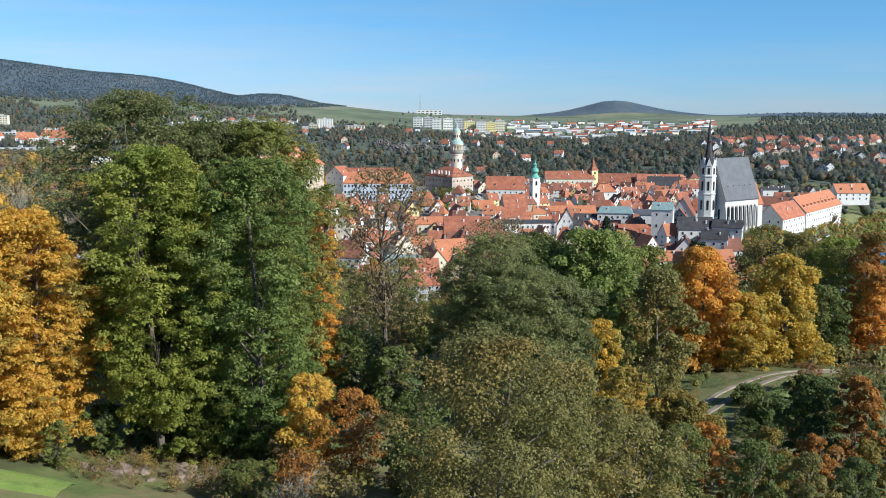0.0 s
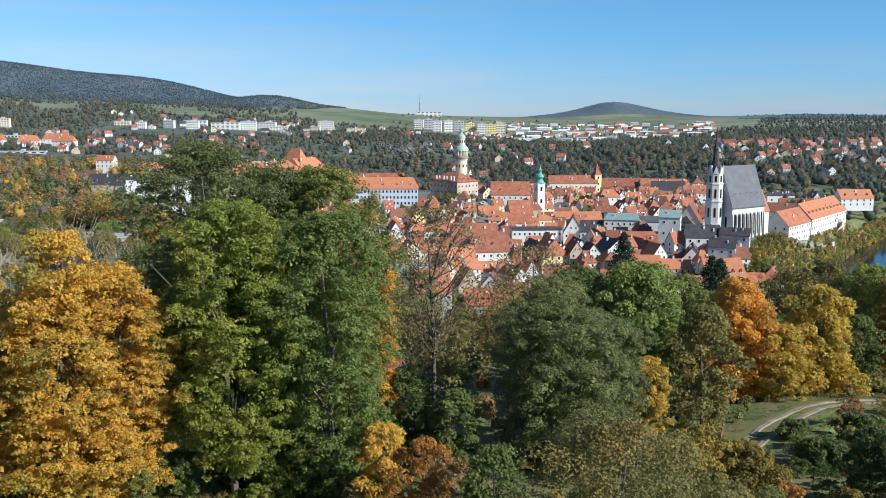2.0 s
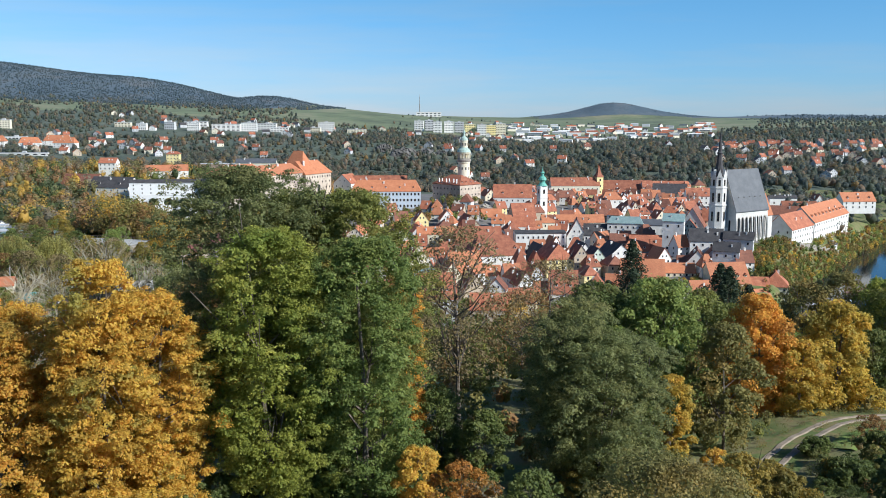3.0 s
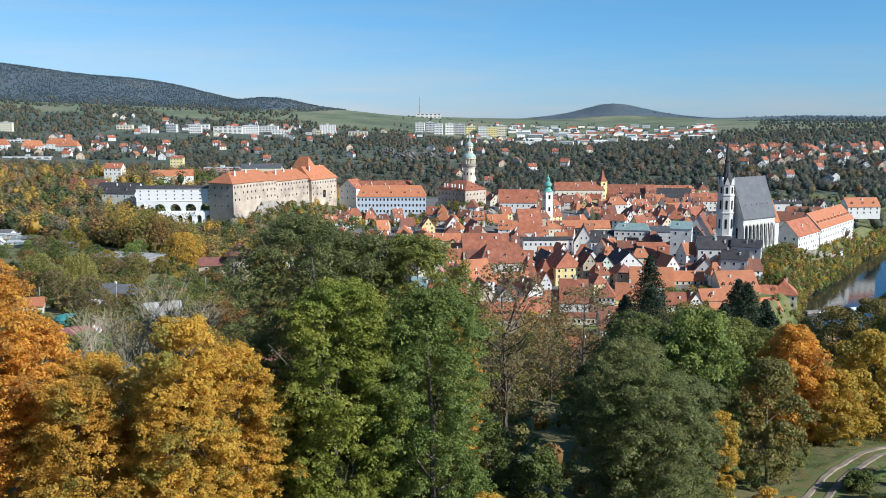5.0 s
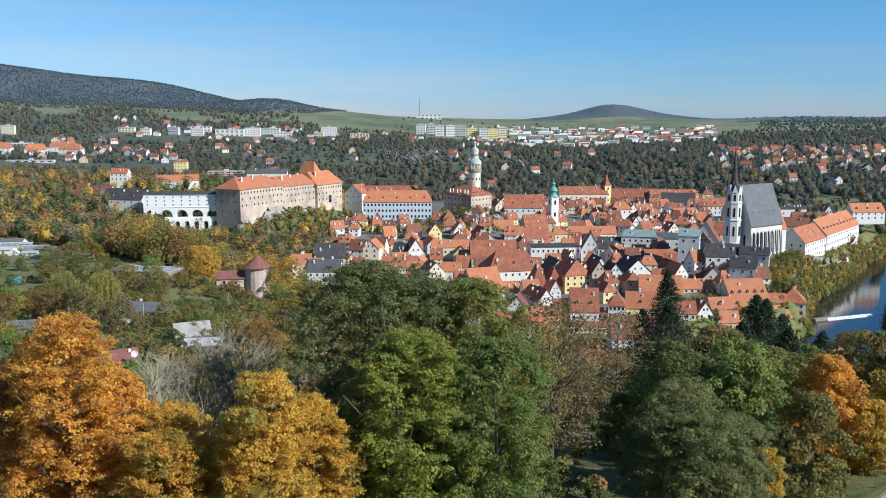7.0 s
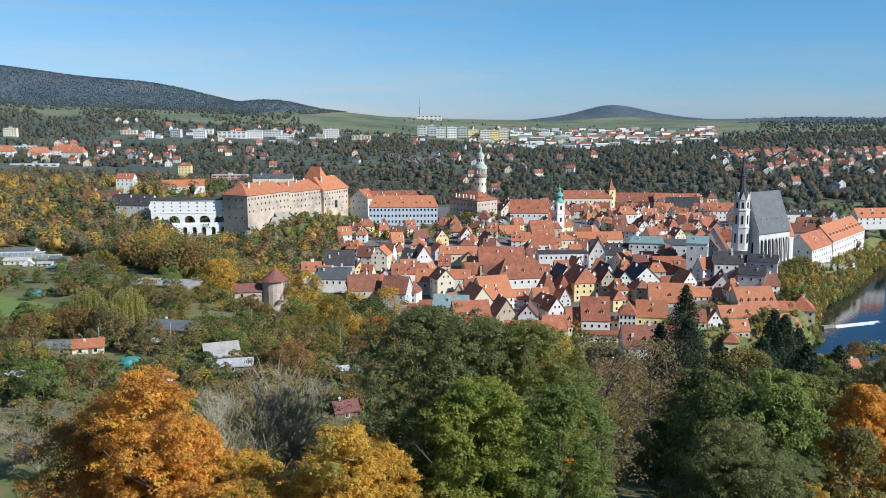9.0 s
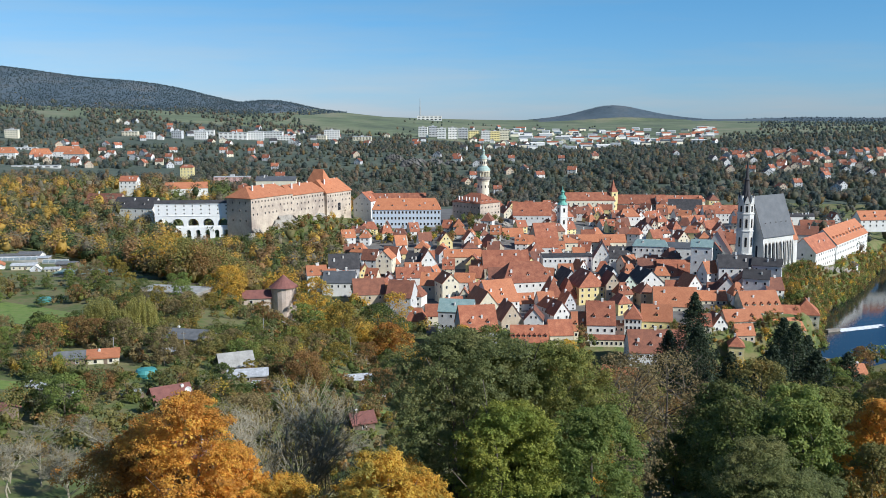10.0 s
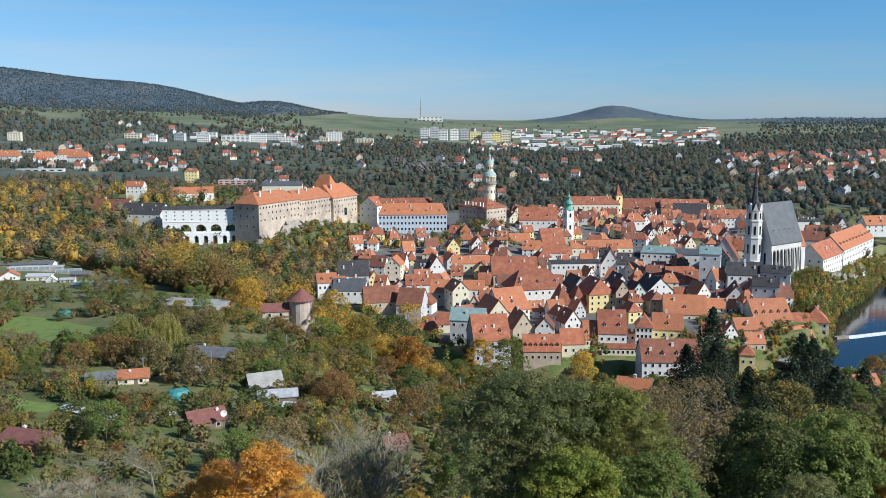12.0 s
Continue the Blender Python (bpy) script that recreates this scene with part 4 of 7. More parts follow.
house("cream house with a plain red roof", 34.1, 479.9, 12.0, 12.9, 14.3, 8.0, 7.0, 4, CREAM, RED, "x", rows=1, cols=3, stacks=1)
house("cream house with small dormers in its red roof", 49.6, 493.9, 14.0, 13.6, 17.9, 5.1, 8.8, 2, CREAM, ORANGE, "x", rows=1, cols=5, stacks=2, dorm=4)
house("red-roofed house beside the town wall", 57.9, 491.2, 16.0, 15.8, 23.0, 6.9, 11.3, -6, WHITE, RED, "x", rows=1, cols=4, stacks=2, dorm=2)
house("low covered gallery on the town wall", 60.7, 481.7, 12.0, 20.7, 5.0, 4.9, 1.9, -5, CREAM, RED, "x", rows=1, cols=8, stacks=0)
house("small pink house by the wall", 69.8, 501.1, 15.0, 6.1, 8.0, 5.4, 1.7, -5, PINK, BROWN, "x", rows=1, cols=2, stacks=1)
house("white three-storey house with a hipped red roof", 76.5, 494.6, 15.0, 9.3, 12.1, 10.4, 7.3, -10, WHITE, RED, "y", rows=3, cols=4, stacks=2, hip=0.8)
house("yellow house with a broad orange roof", 91.6, 500.6, 16.0, 17.2, 16.5, 6.7, 8.1, -10, YELLOW, ORANGE, "x", rows=1, cols=4, stacks=2, dorm=1)
house("large half-timbered white house with a two-stage brown-red roof", 81.1, 452.1, 9.0, 30.1, 20.3, 8.1, 9.9, -3, WHITE, BROWN, "x", rows=2, cols=8, stacks=3, dorm=4)
house("yellow house with a hipped gable", 66.2, 570.2, 18.0, 18.0, 23.4, 11.3, 9.8, 14, YELLOW, RED, "y", rows=3, cols=4, stacks=1, hip=0.35)
house("tan gabled house with dark windows", 79.8, 569.8, 18.0, 9.6, 12.5, 13.4, 6.9, 10, TAN, BROWN, "y", rows=3, cols=2, stacks=1)
house("pale green house with a curved gable", 91.2, 574.7, 18.0, 9.7, 12.7, 12.1, 5.9, 12, MINT, DARKROOF, "y", rows=3, cols=2, stacks=0)
house("white house with a tall stepped gable", 109.3, 590.1, 18.0, 17.9, 23.3, 9.8, 8.3, 10, WHITE, DARKROOF, "y", rows=2, cols=4, stacks=1)
house("steep red roofed house", 41.7, 570.8, 18.0, 10.7, 13.9, 4.4, 12.7, 10, TAN, RED, "y", rows=1, cols=2, stacks=1, hip=0.6)
house("steep red roofed house", 51.8, 570.5, 18.0, 11.0, 14.3, 3.6, 12.4, 8, TAN, RED, "y", rows=1, cols=2, stacks=1, hip=0.6)
house("large white house with a big dark red hipped roof", 28.7, 596.8, 17.0, 38.4, 25.4, 10.6, 12.4, 14, WHITE, RED, "x", rows=2, cols=8, stacks=2, dorm=3, hip=0.7)
house("long white town house with a parapet", 65.4, 675.1, 19.0, 37.8, 16.0, 13.3, 1.5, 3, WHITE, DARKROOF, "x", rows=2, cols=10, stacks=1)
house("white-blue house with an orange roof", 8.1, 551.1, 16.0, 20.5, 24.6, 7.7, 12.1, 22, WHITE, ORANGE, "x", rows=2, cols=5, stacks=2, dorm=1)
house("house with an orange gable roof", -3.0, 540.4, 15.0, 17.4, 22.6, 6.2, 11.0, 18, CREAM, ORANGE, "y", rows=1, cols=3, stacks=1, dorm=0)
house("long house with an orange roof", 113.1, 541.2, 17.0, 26.2, 20.7, 5.5, 10.2, -8, CREAM, ORANGE, "x", rows=1, cols=6, stacks=2, dorm=1)
house("cream house with an orange roof", 138.3, 550.4, 18.0, 18.3, 10.5, 6.3, 5.2, -4, CREAM, ORANGE, "x", rows=2, cols=5, stacks=2)
house("dark roofed white gabled house", 151.4, 561.4, 18.0, 16.6, 21.6, 8.6, 9.7, -14, WHITE, BROWN, "y", rows=2, cols=3, stacks=2)
house("very large orange-red steep roof with small dormers", 164.1, 530.0, 13.0, 24.3, 22.6, 8.1, 11.1, 8, CREAM, ORANGE, "x", rows=2, cols=8, stacks=2, dorm=5)
house("long cream house with an orange roof and many windows", 147.5, 516.2, 11.0, 22.6, 12.1, 7.9, 5.9, 8, CREAM, ORANGE, "x", rows=2, cols=10, stacks=2, dorm=2)
house("brown roofed house on the river bank", 177.2, 531.5, 9.0, 19.1, 11.3, 9.5, 5.5, -6, TAN, RED, "x", rows=1, cols=4, stacks=2)
house("tall cream house with a red hipped roof at the river", 191.5, 534.6, 6.0, 15.1, 19.6, 12.3, 8.5, -18, CREAM, RED, "y", rows=3, cols=3, stacks=2, hip=0.7)
house("low house with an orange roof at the river", 176.4, 516.1, 6.0, 18.9, 13.2, 6.6, 6.5, 20, TAN, ORANGE, "x", rows=1, cols=3, stacks=1)
house("cream house with a plain red roof", 118.0, 502.0, 14.5, 11.0, 10.0, 5.0, 6.0, -6, CREAM, RED, "x", rows=1, cols=3, stacks=1, foot=8)
house("white gabled house with a brown roof", 130.0, 506.0, 14.0, 9.0, 11.0, 5.0, 6.0, 10, WHITE, BROWN, "y", rows=1, cols=2, stacks=1, foot=8)
house("tan house with an orange roof", 143.0, 500.0, 9.0, 11.0, 9.0, 5.5, 5.5, 6, TAN, ORANGE, "x", rows=1, cols=3, stacks=1, foot=8)
house("small yellow gatehouse with a pyramid roof", 132.9, 485.4, 3.0, 8.3, 10.8, 8.4, 5.0, -14, YELLOW, RED, "y", rows=1, cols=2, stacks=1, hip=0.9)
house("red-roofed cottage on the near bank", 164.9, 409.3, 14.0, 12.6, 8.7, 3.1, 4.3, 12, WHITE, ORANGE, "x", rows=1, cols=2, stacks=1)
house("cottage with an orange roof among the trees", 43.2, 372.0, 24.0, 14.7, 8.8, 3.3, 4.3, -24, TAN, ORANGE, "x", rows=1, cols=2, stacks=1)
house("broad grey-white civic building with a low teal roof", 130.5, 685.3, 19.0, 26.5, 10.2, 19.6, 5.0, -14, WHITE, TEAL, "x", rows=3, cols=6, stacks=1, hip=0.5)
house("plain pale block with tall walls", 151.7, 679.8, 19.0, 19.3, 18.0, 19.0, 3.2, -10, WHITE, SLATE, "x", rows=2, cols=3, stacks=1)
house("tall grey house with a teal roof", 148.1, 610.7, 19.0, 14.1, 9.1, 30.3, 4.4, -20, WHITE, TEAL, "x", rows=4, cols=2, stacks=1, foot=14)
house("red-roofed house with round dormers", 135.7, 623.0, 19.0, 26.3, 23.8, 5.6, 11.7, -6, WHITE, RED, "x", rows=1, cols=5, stacks=1, dorm=4)
house("white house with a dark roof", 109.3, 685.9, 19.0, 19.4, 16.0, 10.5, 7.8, -8, WHITE, DARKROOF, "x", rows=2, cols=5, stacks=2)
house("white house under a black shingled roof below the church", 165.6, 590.0, 27.0, 22.0, 15.0, 11.3, 7.4, -8, WHITE, DARKROOF, "x", rows=2, cols=4, stacks=4, foot=16)
house("grey house with a black roof below the church", 184.2, 585.0, 22.5, 18.8, 8.7, 17.9, 4.3, -24, GREYW, DARKROOF, "x", rows=3, cols=3, stacks=3, foot=16)
house("house with a grey roof", 148.3, 567.0, 19.0, 15.5, 10.8, 7.2, 5.3, -12, WHITE, BROWN, "x", rows=2, cols=3, stacks=1)
house("blue-shadowed house with a brown roof", 179.2, 677.2, 22.0, 21.4, 27.8, 12.9, 16.4, -22, WHITE, BROWN, "y", rows=2, cols=3, stacks=1)
house("house with a red roof below the church tower", 202.9, 739.2, 26.0, 18.5, 17.2, 7.5, 8.4, -24, WHITE, RED, "x", rows=1, cols=3, stacks=1)
house("long white building with a red roof behind the tower", 257.6, 909.1, 30.0, 38.6, 15.4, 9.2, 7.5, -2, WHITE, RED, "x", rows=2, cols=9, stacks=2, dorm=3)
house("white house with an orange hipped roof beside the church", 265.5, 682.0, 23.0, 46.0, 20.0, 13.0, 10.5, 49, WHITE, RED, "x", rows=3, cols=9, side=3, stacks=2, foot=8)
house("long white college building with a tall dormered orange roof", 312.0, 738.5, 21.6, 94.0, 23.0, 15.5, 11.5, 51, WHITE, ORANGE, "x", rows=3, cols=20, stacks=4, dorm=10, foot=10)
house("white house with an orange roof", 375.9, 830.0, 34.1, 31.8, 15.8, 7.4, 7.7, 6, WHITE, ORANGE, "x", rows=2, cols=5, stacks=2, dorm=3)
house("row of tall white chimneys and walls", 313.0, 850.0, 32.9, 25.9, 7.0, 9.7, 2.5, 0, WHITE, DARKROOF, "x", rows=1, cols=3, stacks=6)
house("red-roofed house with white walls", 314.0, 812.0, 30.0, 29.9, 13.5, 6.1, 6.6, -10, WHITE, RED, "x", rows=1, cols=4, stacks=2, dorm=2)
house("red-roofed house with white walls", 283.9, 770.0, 28.6, 23.4, 13.9, 7.3, 6.8, -20, WHITE, BROWN, "x", rows=1, cols=4, stacks=2)
house("small white gable house", 347.3, 850.0, 31.6, 11.9, 15.4, 5.4, 8.6, 0, WHITE, RED, "y", rows=1, cols=2)
house("white house with orange roof", 106.8, 790.0, 20.4, 55.3, 12.5, 6.5, 6.1, 3, CREAM, ORANGE, "x", rows=1, cols=10, stacks=2, dorm=2)
house("red roofed house with twin white chimneys", 65.1, 800.0, 25.2, 20.5, 25.4, 4.1, 12.4, 8, TAN, RED, "x", rows=1, cols=4, stacks=2)
house("house with an orange hipped roof", 47.3, 790.0, 18.6, 19.1, 15.0, 7.0, 7.4, 0, CREAM, ORANGE, "x", rows=1, cols=4, hip=0.6)
house("house with an orange roof", 37.4, 830.0, 20.8, 19.0, 14.0, 6.3, 6.9, 4, WHITE, ORANGE, "x", rows=1, cols=4, stacks=1)
house("long house with a wide red roof", 61.8, 900.0, 32.0, 38.3, 24.7, 6.8, 12.1, -4, WHITE, RED, "x", rows=1, cols=7, stacks=2, dorm=2)
house("long barracks with a red roof", 151.2, 1080.0, 27.4, 58.2, 18.2, 8.9, 8.9, 2, CREAM, RED, "x", rows=1, cols=10, stacks=4)
house("long convent building with a red roof", 215.1, 1085.0, 20.4, 57.8, 20.6, 11.0, 10.1, -3, TAN, RED, "x", rows=2, cols=10, stacks=3)
house("grey pale house with a hipped roof", 127.6, 990.0, 25.4, 25.1, 14.6, 5.0, 7.2, 3, GREYW, BROWN, "x", rows=2, cols=5, stacks=2, hip=0.6)
house("house with an orange hipped roof", 167.1, 930.0, 27.8, 21.3, 15.7, 5.9, 7.7, 6, WHITE, ORANGE, "x", rows=1, cols=4, stacks=1, hip=0.7)
house("white gabled houses in a row", 167.0, 850.0, 21.5, 17.3, 22.5, 6.5, 8.6, 5, WHITE, BROWN, "y", rows=1, cols=3)
house("white gabled houses in a row", 197.7, 860.0, 22.1, 19.2, 24.9, 6.5, 8.7, -5, WHITE, BROWN, "y", rows=1, cols=3)
house("white house with a dark roof", 243.6, 1000.0, 22.4, 36.3, 25.3, 8.9, 12.4, -12, WHITE, DARKROOF, "x", rows=1, cols=4, stacks=1)
house("red-roofed house with white walls", 258.8, 1080.0, 29.0, 54.7, 13.7, 5.5, 6.7, 0, WHITE, RED, "x", rows=1, cols=6, stacks=2)
house("ochre tower house with a pyramid roof", 291.2, 1050.0, 29.4, 12.0, 15.6, 9.3, 6.7, 0, YELLOW, BROWN, "y", rows=2, cols=2, hip=0.8)
house("orange-roofed house in a row", -116.2, 604.8, 24.0, 13.5, 11.6, 7.7, 5.7, 14, WHITE, ORANGE, "x", rows=1, cols=4, stacks=2, dorm=2)
house("house with a slate-grey roof", -101.2, 598.8, 22.0, 21.8, 14.0, 5.3, 6.9, -3, WHITE, SLATE, "x", rows=1, cols=5, stacks=4)
house("large house with a dark roof", -102.0, 646.2, 24.0, 22.3, 19.2, 4.9, 9.4, 6, GREYW, DARKROOF, "x", rows=1, cols=4, stacks=2)
house("orange-roofed house with chimneys", -75.5, 581.9, 20.0, 15.9, 8.7, 5.2, 4.2, -12, TAN, ORANGE, "x", rows=1, cols=3, stacks=2)
house("dark brown roofed house with a tall red chimney", -78.4, 576.1, 19.0, 20.5, 18.4, 4.8, 9.0, 10, TAN, BROWN, "x", rows=1, cols=3, stacks=2)
house("grey house with a dark roof", -59.6, 568.2, 18.0, 16.8, 19.3, 5.4, 9.5, -14, GREYW, BROWN, "x", rows=1, cols=3, stacks=1)
house("small yellow-white house with an orange roof", -74.7, 673.3, 24.0, 12.2, 15.8, 7.7, 6.0, -10, CREAM, ORANGE, "y", rows=2, cols=2)
house("house with a red roof", -50.6, 627.9, 19.0, 24.9, 13.3, 6.4, 6.5, 6, WHITE, RED, "x", rows=1, cols=5, stacks=2, dorm=3)
house("house with an orange roof", -37.1, 604.9, 18.0, 17.9, 15.4, 6.2, 7.6, -8, CREAM, ORANGE, "x", rows=1, cols=4, stacks=1)
house("house with an orange roof and cream gable", -25.1, 587.4, 17.0, 12.0, 15.5, 12.0, 6.0, 20, CREAM, ORANGE, "y", rows=2, cols=2)
house("dark grey roofed house", -52.0, 675.3, 20.0, 15.2, 17.2, 6.0, 8.4, -16, WHITE, DARKROOF, "x", rows=1, cols=3, stacks=2)
house("house with a tall orange roof", -40.7, 675.0, 20.0, 14.9, 19.4, 6.9, 11.2, 12, WHITE, RED, "y", rows=1, cols=3, stacks=1)
house("long low house with an orange roof", -13.6, 703.8, 20.0, 29.6, 10.4, 8.1, 5.1, 3, CREAM, ORANGE, "x", rows=1, cols=7, stacks=2)
house("long house with a deep red roof", 18.5, 669.4, 19.0, 34.9, 24.1, 6.0, 11.8, 2, TAN, RED, "x", rows=1, cols=6, stacks=3)
house("tan gabled house below the rock", 15.6, 760.0, 20.6, 16.4, 21.3, 6.8, 8.7, 14, TAN, RED, "y", rows=1, cols=3)
house("house with a brown roof", -5.0, 576.4, 17.0, 14.8, 13.5, 6.6, 6.6, 8, WHITE, RED, "x", rows=1, cols=4, stacks=2)
house("house with an orange roof", -15.2, 615.9, 18.0, 14.2, 11.1, 6.3, 5.4, -6, WHITE, ORANGE, "x", rows=1, cols=3, stacks=1)
house("house with a broad dark roof", 13.4, 639.4, 18.0, 20.4, 13.6, 4.9, 6.6, 4, WHITE, BROWN, "x", rows=1, cols=4, stacks=1)
house("house with a red roof", 59.5, 760.0, 20.4, 20.3, 14.5, 6.8, 7.1, -4, WHITE, RED, "x", rows=1, cols=4, stacks=1)
house("house with a brown gable roof", 94.7, 690.0, 18.3, 15.1, 19.6, 9.7, 13.2, -8, WHITE, BROWN, "y", rows=2, cols=3)
house("gabled house with a dark roof", 61.1, 625.0, 8.7, 16.3, 21.2, 10.7, 11.1, 12, GREYW, DARKROOF, "y", rows=2, cols=3, stacks=1)
house("gabled house with a dark roof", 91.9, 630.0, 9.5, 14.7, 19.1, 12.0, 9.6, 10, WHITE, DARKROOF, "y", rows=2, cols=3, stacks=1)
house("house with a red roof and white walls", 121.6, 575.6, 18.0, 12.0, 13.5, 6.6, 6.6, -12, WHITE, RED, "x", rows=1, cols=3, stacks=1)
house("white house among the old town houses", 128.0, 665.0, 19.3, 15.5, 12.7, 6.8, 6.2, -10, WHITE, BROWN, "x", rows=1, cols=3, stacks=2)
house("white house with steps of dark roof", 164.1, 570.0, 19.0, 14.4, 18.7, 9.4, 8.0, -16, WHITE, BROWN, "y", rows=2, cols=3, stacks=2)
house("tan house with a red roof", 145.9, 622.7, 19.0, 19.1, 14.5, 7.9, 7.1, -12, TAN, RED, "x", rows=2, cols=4, stacks=2, foot=10)
house("tall grey house with a black roof", 168.7, 560.0, 16.7, 16.2, 10.1, 19.6, 5.0, -22, GREYW, DARKROOF, "x", rows=3, cols=3, stacks=2, foot=12)
HOUSES = [o for o in scene.objects if o.get("category") in ("house", "palace", "castle", "church", "tower", "viaduct")]
HX = np.array([o.location.x for o in HOUSES])
HY = np.array([o.location.y for o in HOUSES])

# fill the lanes between the known houses with more of their kind
rnd = random.Random(21)
taken = [(o.location.x, o.location.y, 5) for o in HOUSES]
kinds = [(WHITE, RED), (CREAM, RED), (WHITE, ORANGE), (TAN, BROWN), (CREAM, ORANGE), (GREYW, RED), (YELLOW, RED), (WHITE, BROWN)]
words = {WHITE: "white", CREAM: "cream", TAN: "tan", GREYW: "grey", YELLOW: "yellow", RED: "red tiled", ORANGE: "orange tiled", BROWN: "dark brown tiled"}
made = 0
for _ in range(9000):
    if made > 235:
        break
    y = rnd.uniform(520, 1100)
    x = rnd.uniform(-115, 290)
    if y > 860 and x < 40 or ((x - 195) ** 2 + (y - 620) ** 2 < 38 ** 2) or (x < -60 and y < 600) or (x > 230 and y < 760):
        continue
    if river_gap(np.array([x]), np.array([y]))[0] < 44:
        continue
    if any((x - a) ** 2 + ((y - b - k) * 0.8) ** 2 < (12.5 if k else 10) ** 2 for a, b, k in taken):
        continue
    taken.append((x, y, 0))
    wl, rf = rnd.choice(kinds)
    w, d = rnd.uniform(8, 13), rnd.uniform(9, 13)
    rg = rnd.choice("xxy")
    house(f"{words[wl]} old town house with a {words[rf]} roof", x, y, gz(x, y) - 0.3, w, d, rnd.uniform(4.6, 8), rnd.uniform(5.2, 7.8), rnd.uniform(-26, 26), wl, rf, rg, rows=2, cols=2, side=rnd.choice((0, 0, 1)), stacks=rnd.choice((1, 1, 2, 2)), dorm=rnd.choice((0, 0, 0, 2)), foot=8, hip=rnd.choice((0, 0, 0.5)))
    made += 1


# ---- far houses and blocks of flats ----
def flats(x, y, w, h, yaw, wall, label, d=13, cols=8, rows=6, drop=2):
    z = gz(x, y) - drop
    r = root("apartment_block", x, y, z, yaw, label, "apartment block", "far housing estate")
    bm = bmesh.new()
    box(bm, -w / 2, w / 2, 0, d, -10, h)
    part("wall", bm, wall, r)
    bm = bmesh.new()
    box(bm, -w / 2 - 0.3, w / 2 + 0.3, -0.3, d + 0.3, h, h + 0.8)
    box(bm, -3, 3, 4, 9, h + 0.8, h + 3.4)
    part("roof", bm, GREYW, r)
    n = min(rows, 5)
    bm = bmesh.new()
    for b in grid(1, h, n):
        for a in grid(-w / 2, w / 2, min(cols, 6)):
            k = w / min(cols, 6) * 0.27
            box(bm, a - k, a + k, -0.12, 0.02, b - h / n * 0.17, b + h / n * 0.17)
    tagged(part("window_grid", bm, PANE, r), kind="stuff")


flats(-287, 2225, 38, 25, 4, WHITE, "white ten-storey block of flats", cols=8, rows=8)
flats(-215, 2240, 46, 12, 0, CREAM, "low cream block of flats", cols=9, rows=4)
flats(-430, 2010, 34, 21, 6, WHITE, "white block of flats", cols=7, rows=7)
flats(-478, 2000, 62, 16, 3, WHITE, "long white block of flats", cols=12, rows=5)
flats(-535, 1945, 26, 19, 3, WHITE, "white block of flats", cols=6, rows=6)
flats(-590, 1960, 22, 18, -6, GREYW, "grey block of flats", cols=5, rows=6)
flats(-640, 1930, 20, 16, 0, WHITE, "small white block of flats", cols=5, rows=5)
for i, (x, y, w, h, m) in enumerate([(-70, 2560, 26, 32, WHITE), (-42, 2600, 24, 34, GREYW), (-18, 2540, 24, 34, WHITE), (14, 2560, 26, 36, WHITE), (44, 2620, 26, 34, GREYW), (74, 2580, 30, 32, YELLOW), (106, 2560, 26, 34, WHITE), (136, 2620, 28, 32, YELLOW), (166, 2660, 28, 36, CREAM)]):
    flats(x, y, w, h, (i * 7) % 13 - 6, m, {WHITE: "white", GREYW: "grey", YELLOW: "ochre yellow", CREAM: "cream"}[m] + " high-rise block of flats", cols=6, rows=7, drop=4)
flats(-60, 4050, 110, 22, 0, WHITE, "long white hall on the hilltop", d=30, cols=12, rows=2, drop=3)
flats(-906, 1880, 26, 20, 8, CREAM, "cream block of flats", cols=5, rows=5)
flats(-372, 2060, 40, 12, 4, WHITE, "low white block of flats", cols=6, rows=3)
flats(-315, 2190, 36, 12, -4, CREAM, "low cream block of flats", cols=6, rows=3)
flats(-700, 1990, 34, 12, 2, CREAM, "low cream block of flats", cols=5, rows=3)
flats(-560, 2060, 52, 14, 2, WHITE, "long white block of flats", cols=8, rows=4)
flats(-410, 2110, 44, 17, -3, WHITE, "white block of flats", cols=6, rows=4)
flats(-664, 1430, 74, 5, 3, WHITE, "long low white garage row", d=8, cols=6, rows=1)
flats(-800, 1700, 40, 6, 3, WHITE, "long low white hall", d=8, cols=6, rows=1)
flats(-330, 1310, 52, 9, 2, PINK, "long pinkish apartment house", cols=9, rows=3)
house("tall yellow apartment house with a red roof", -392, 1300, 47, 18, 14, 17, 4, 4, YELLOW, RED, "x", rows=4, cols=4, side=0, stacks=2, foot=10, hip=0.5)
for x, y, w, yaw in ((-712, 1560, 34, 12), (-664, 1585, 40, -8), (-770, 1545, 44, 4), (-690, 1620, 46, 3)):
    house("large white villa block with a wide salmon roof", x, y, gz(x, y), w, 16, 9, 10, yaw, WHITE, ORANGE, "x", rows=2, cols=6, side=0, stacks=3, dorm=3, foot=10, hip=0.5, group="large villas on the hill")

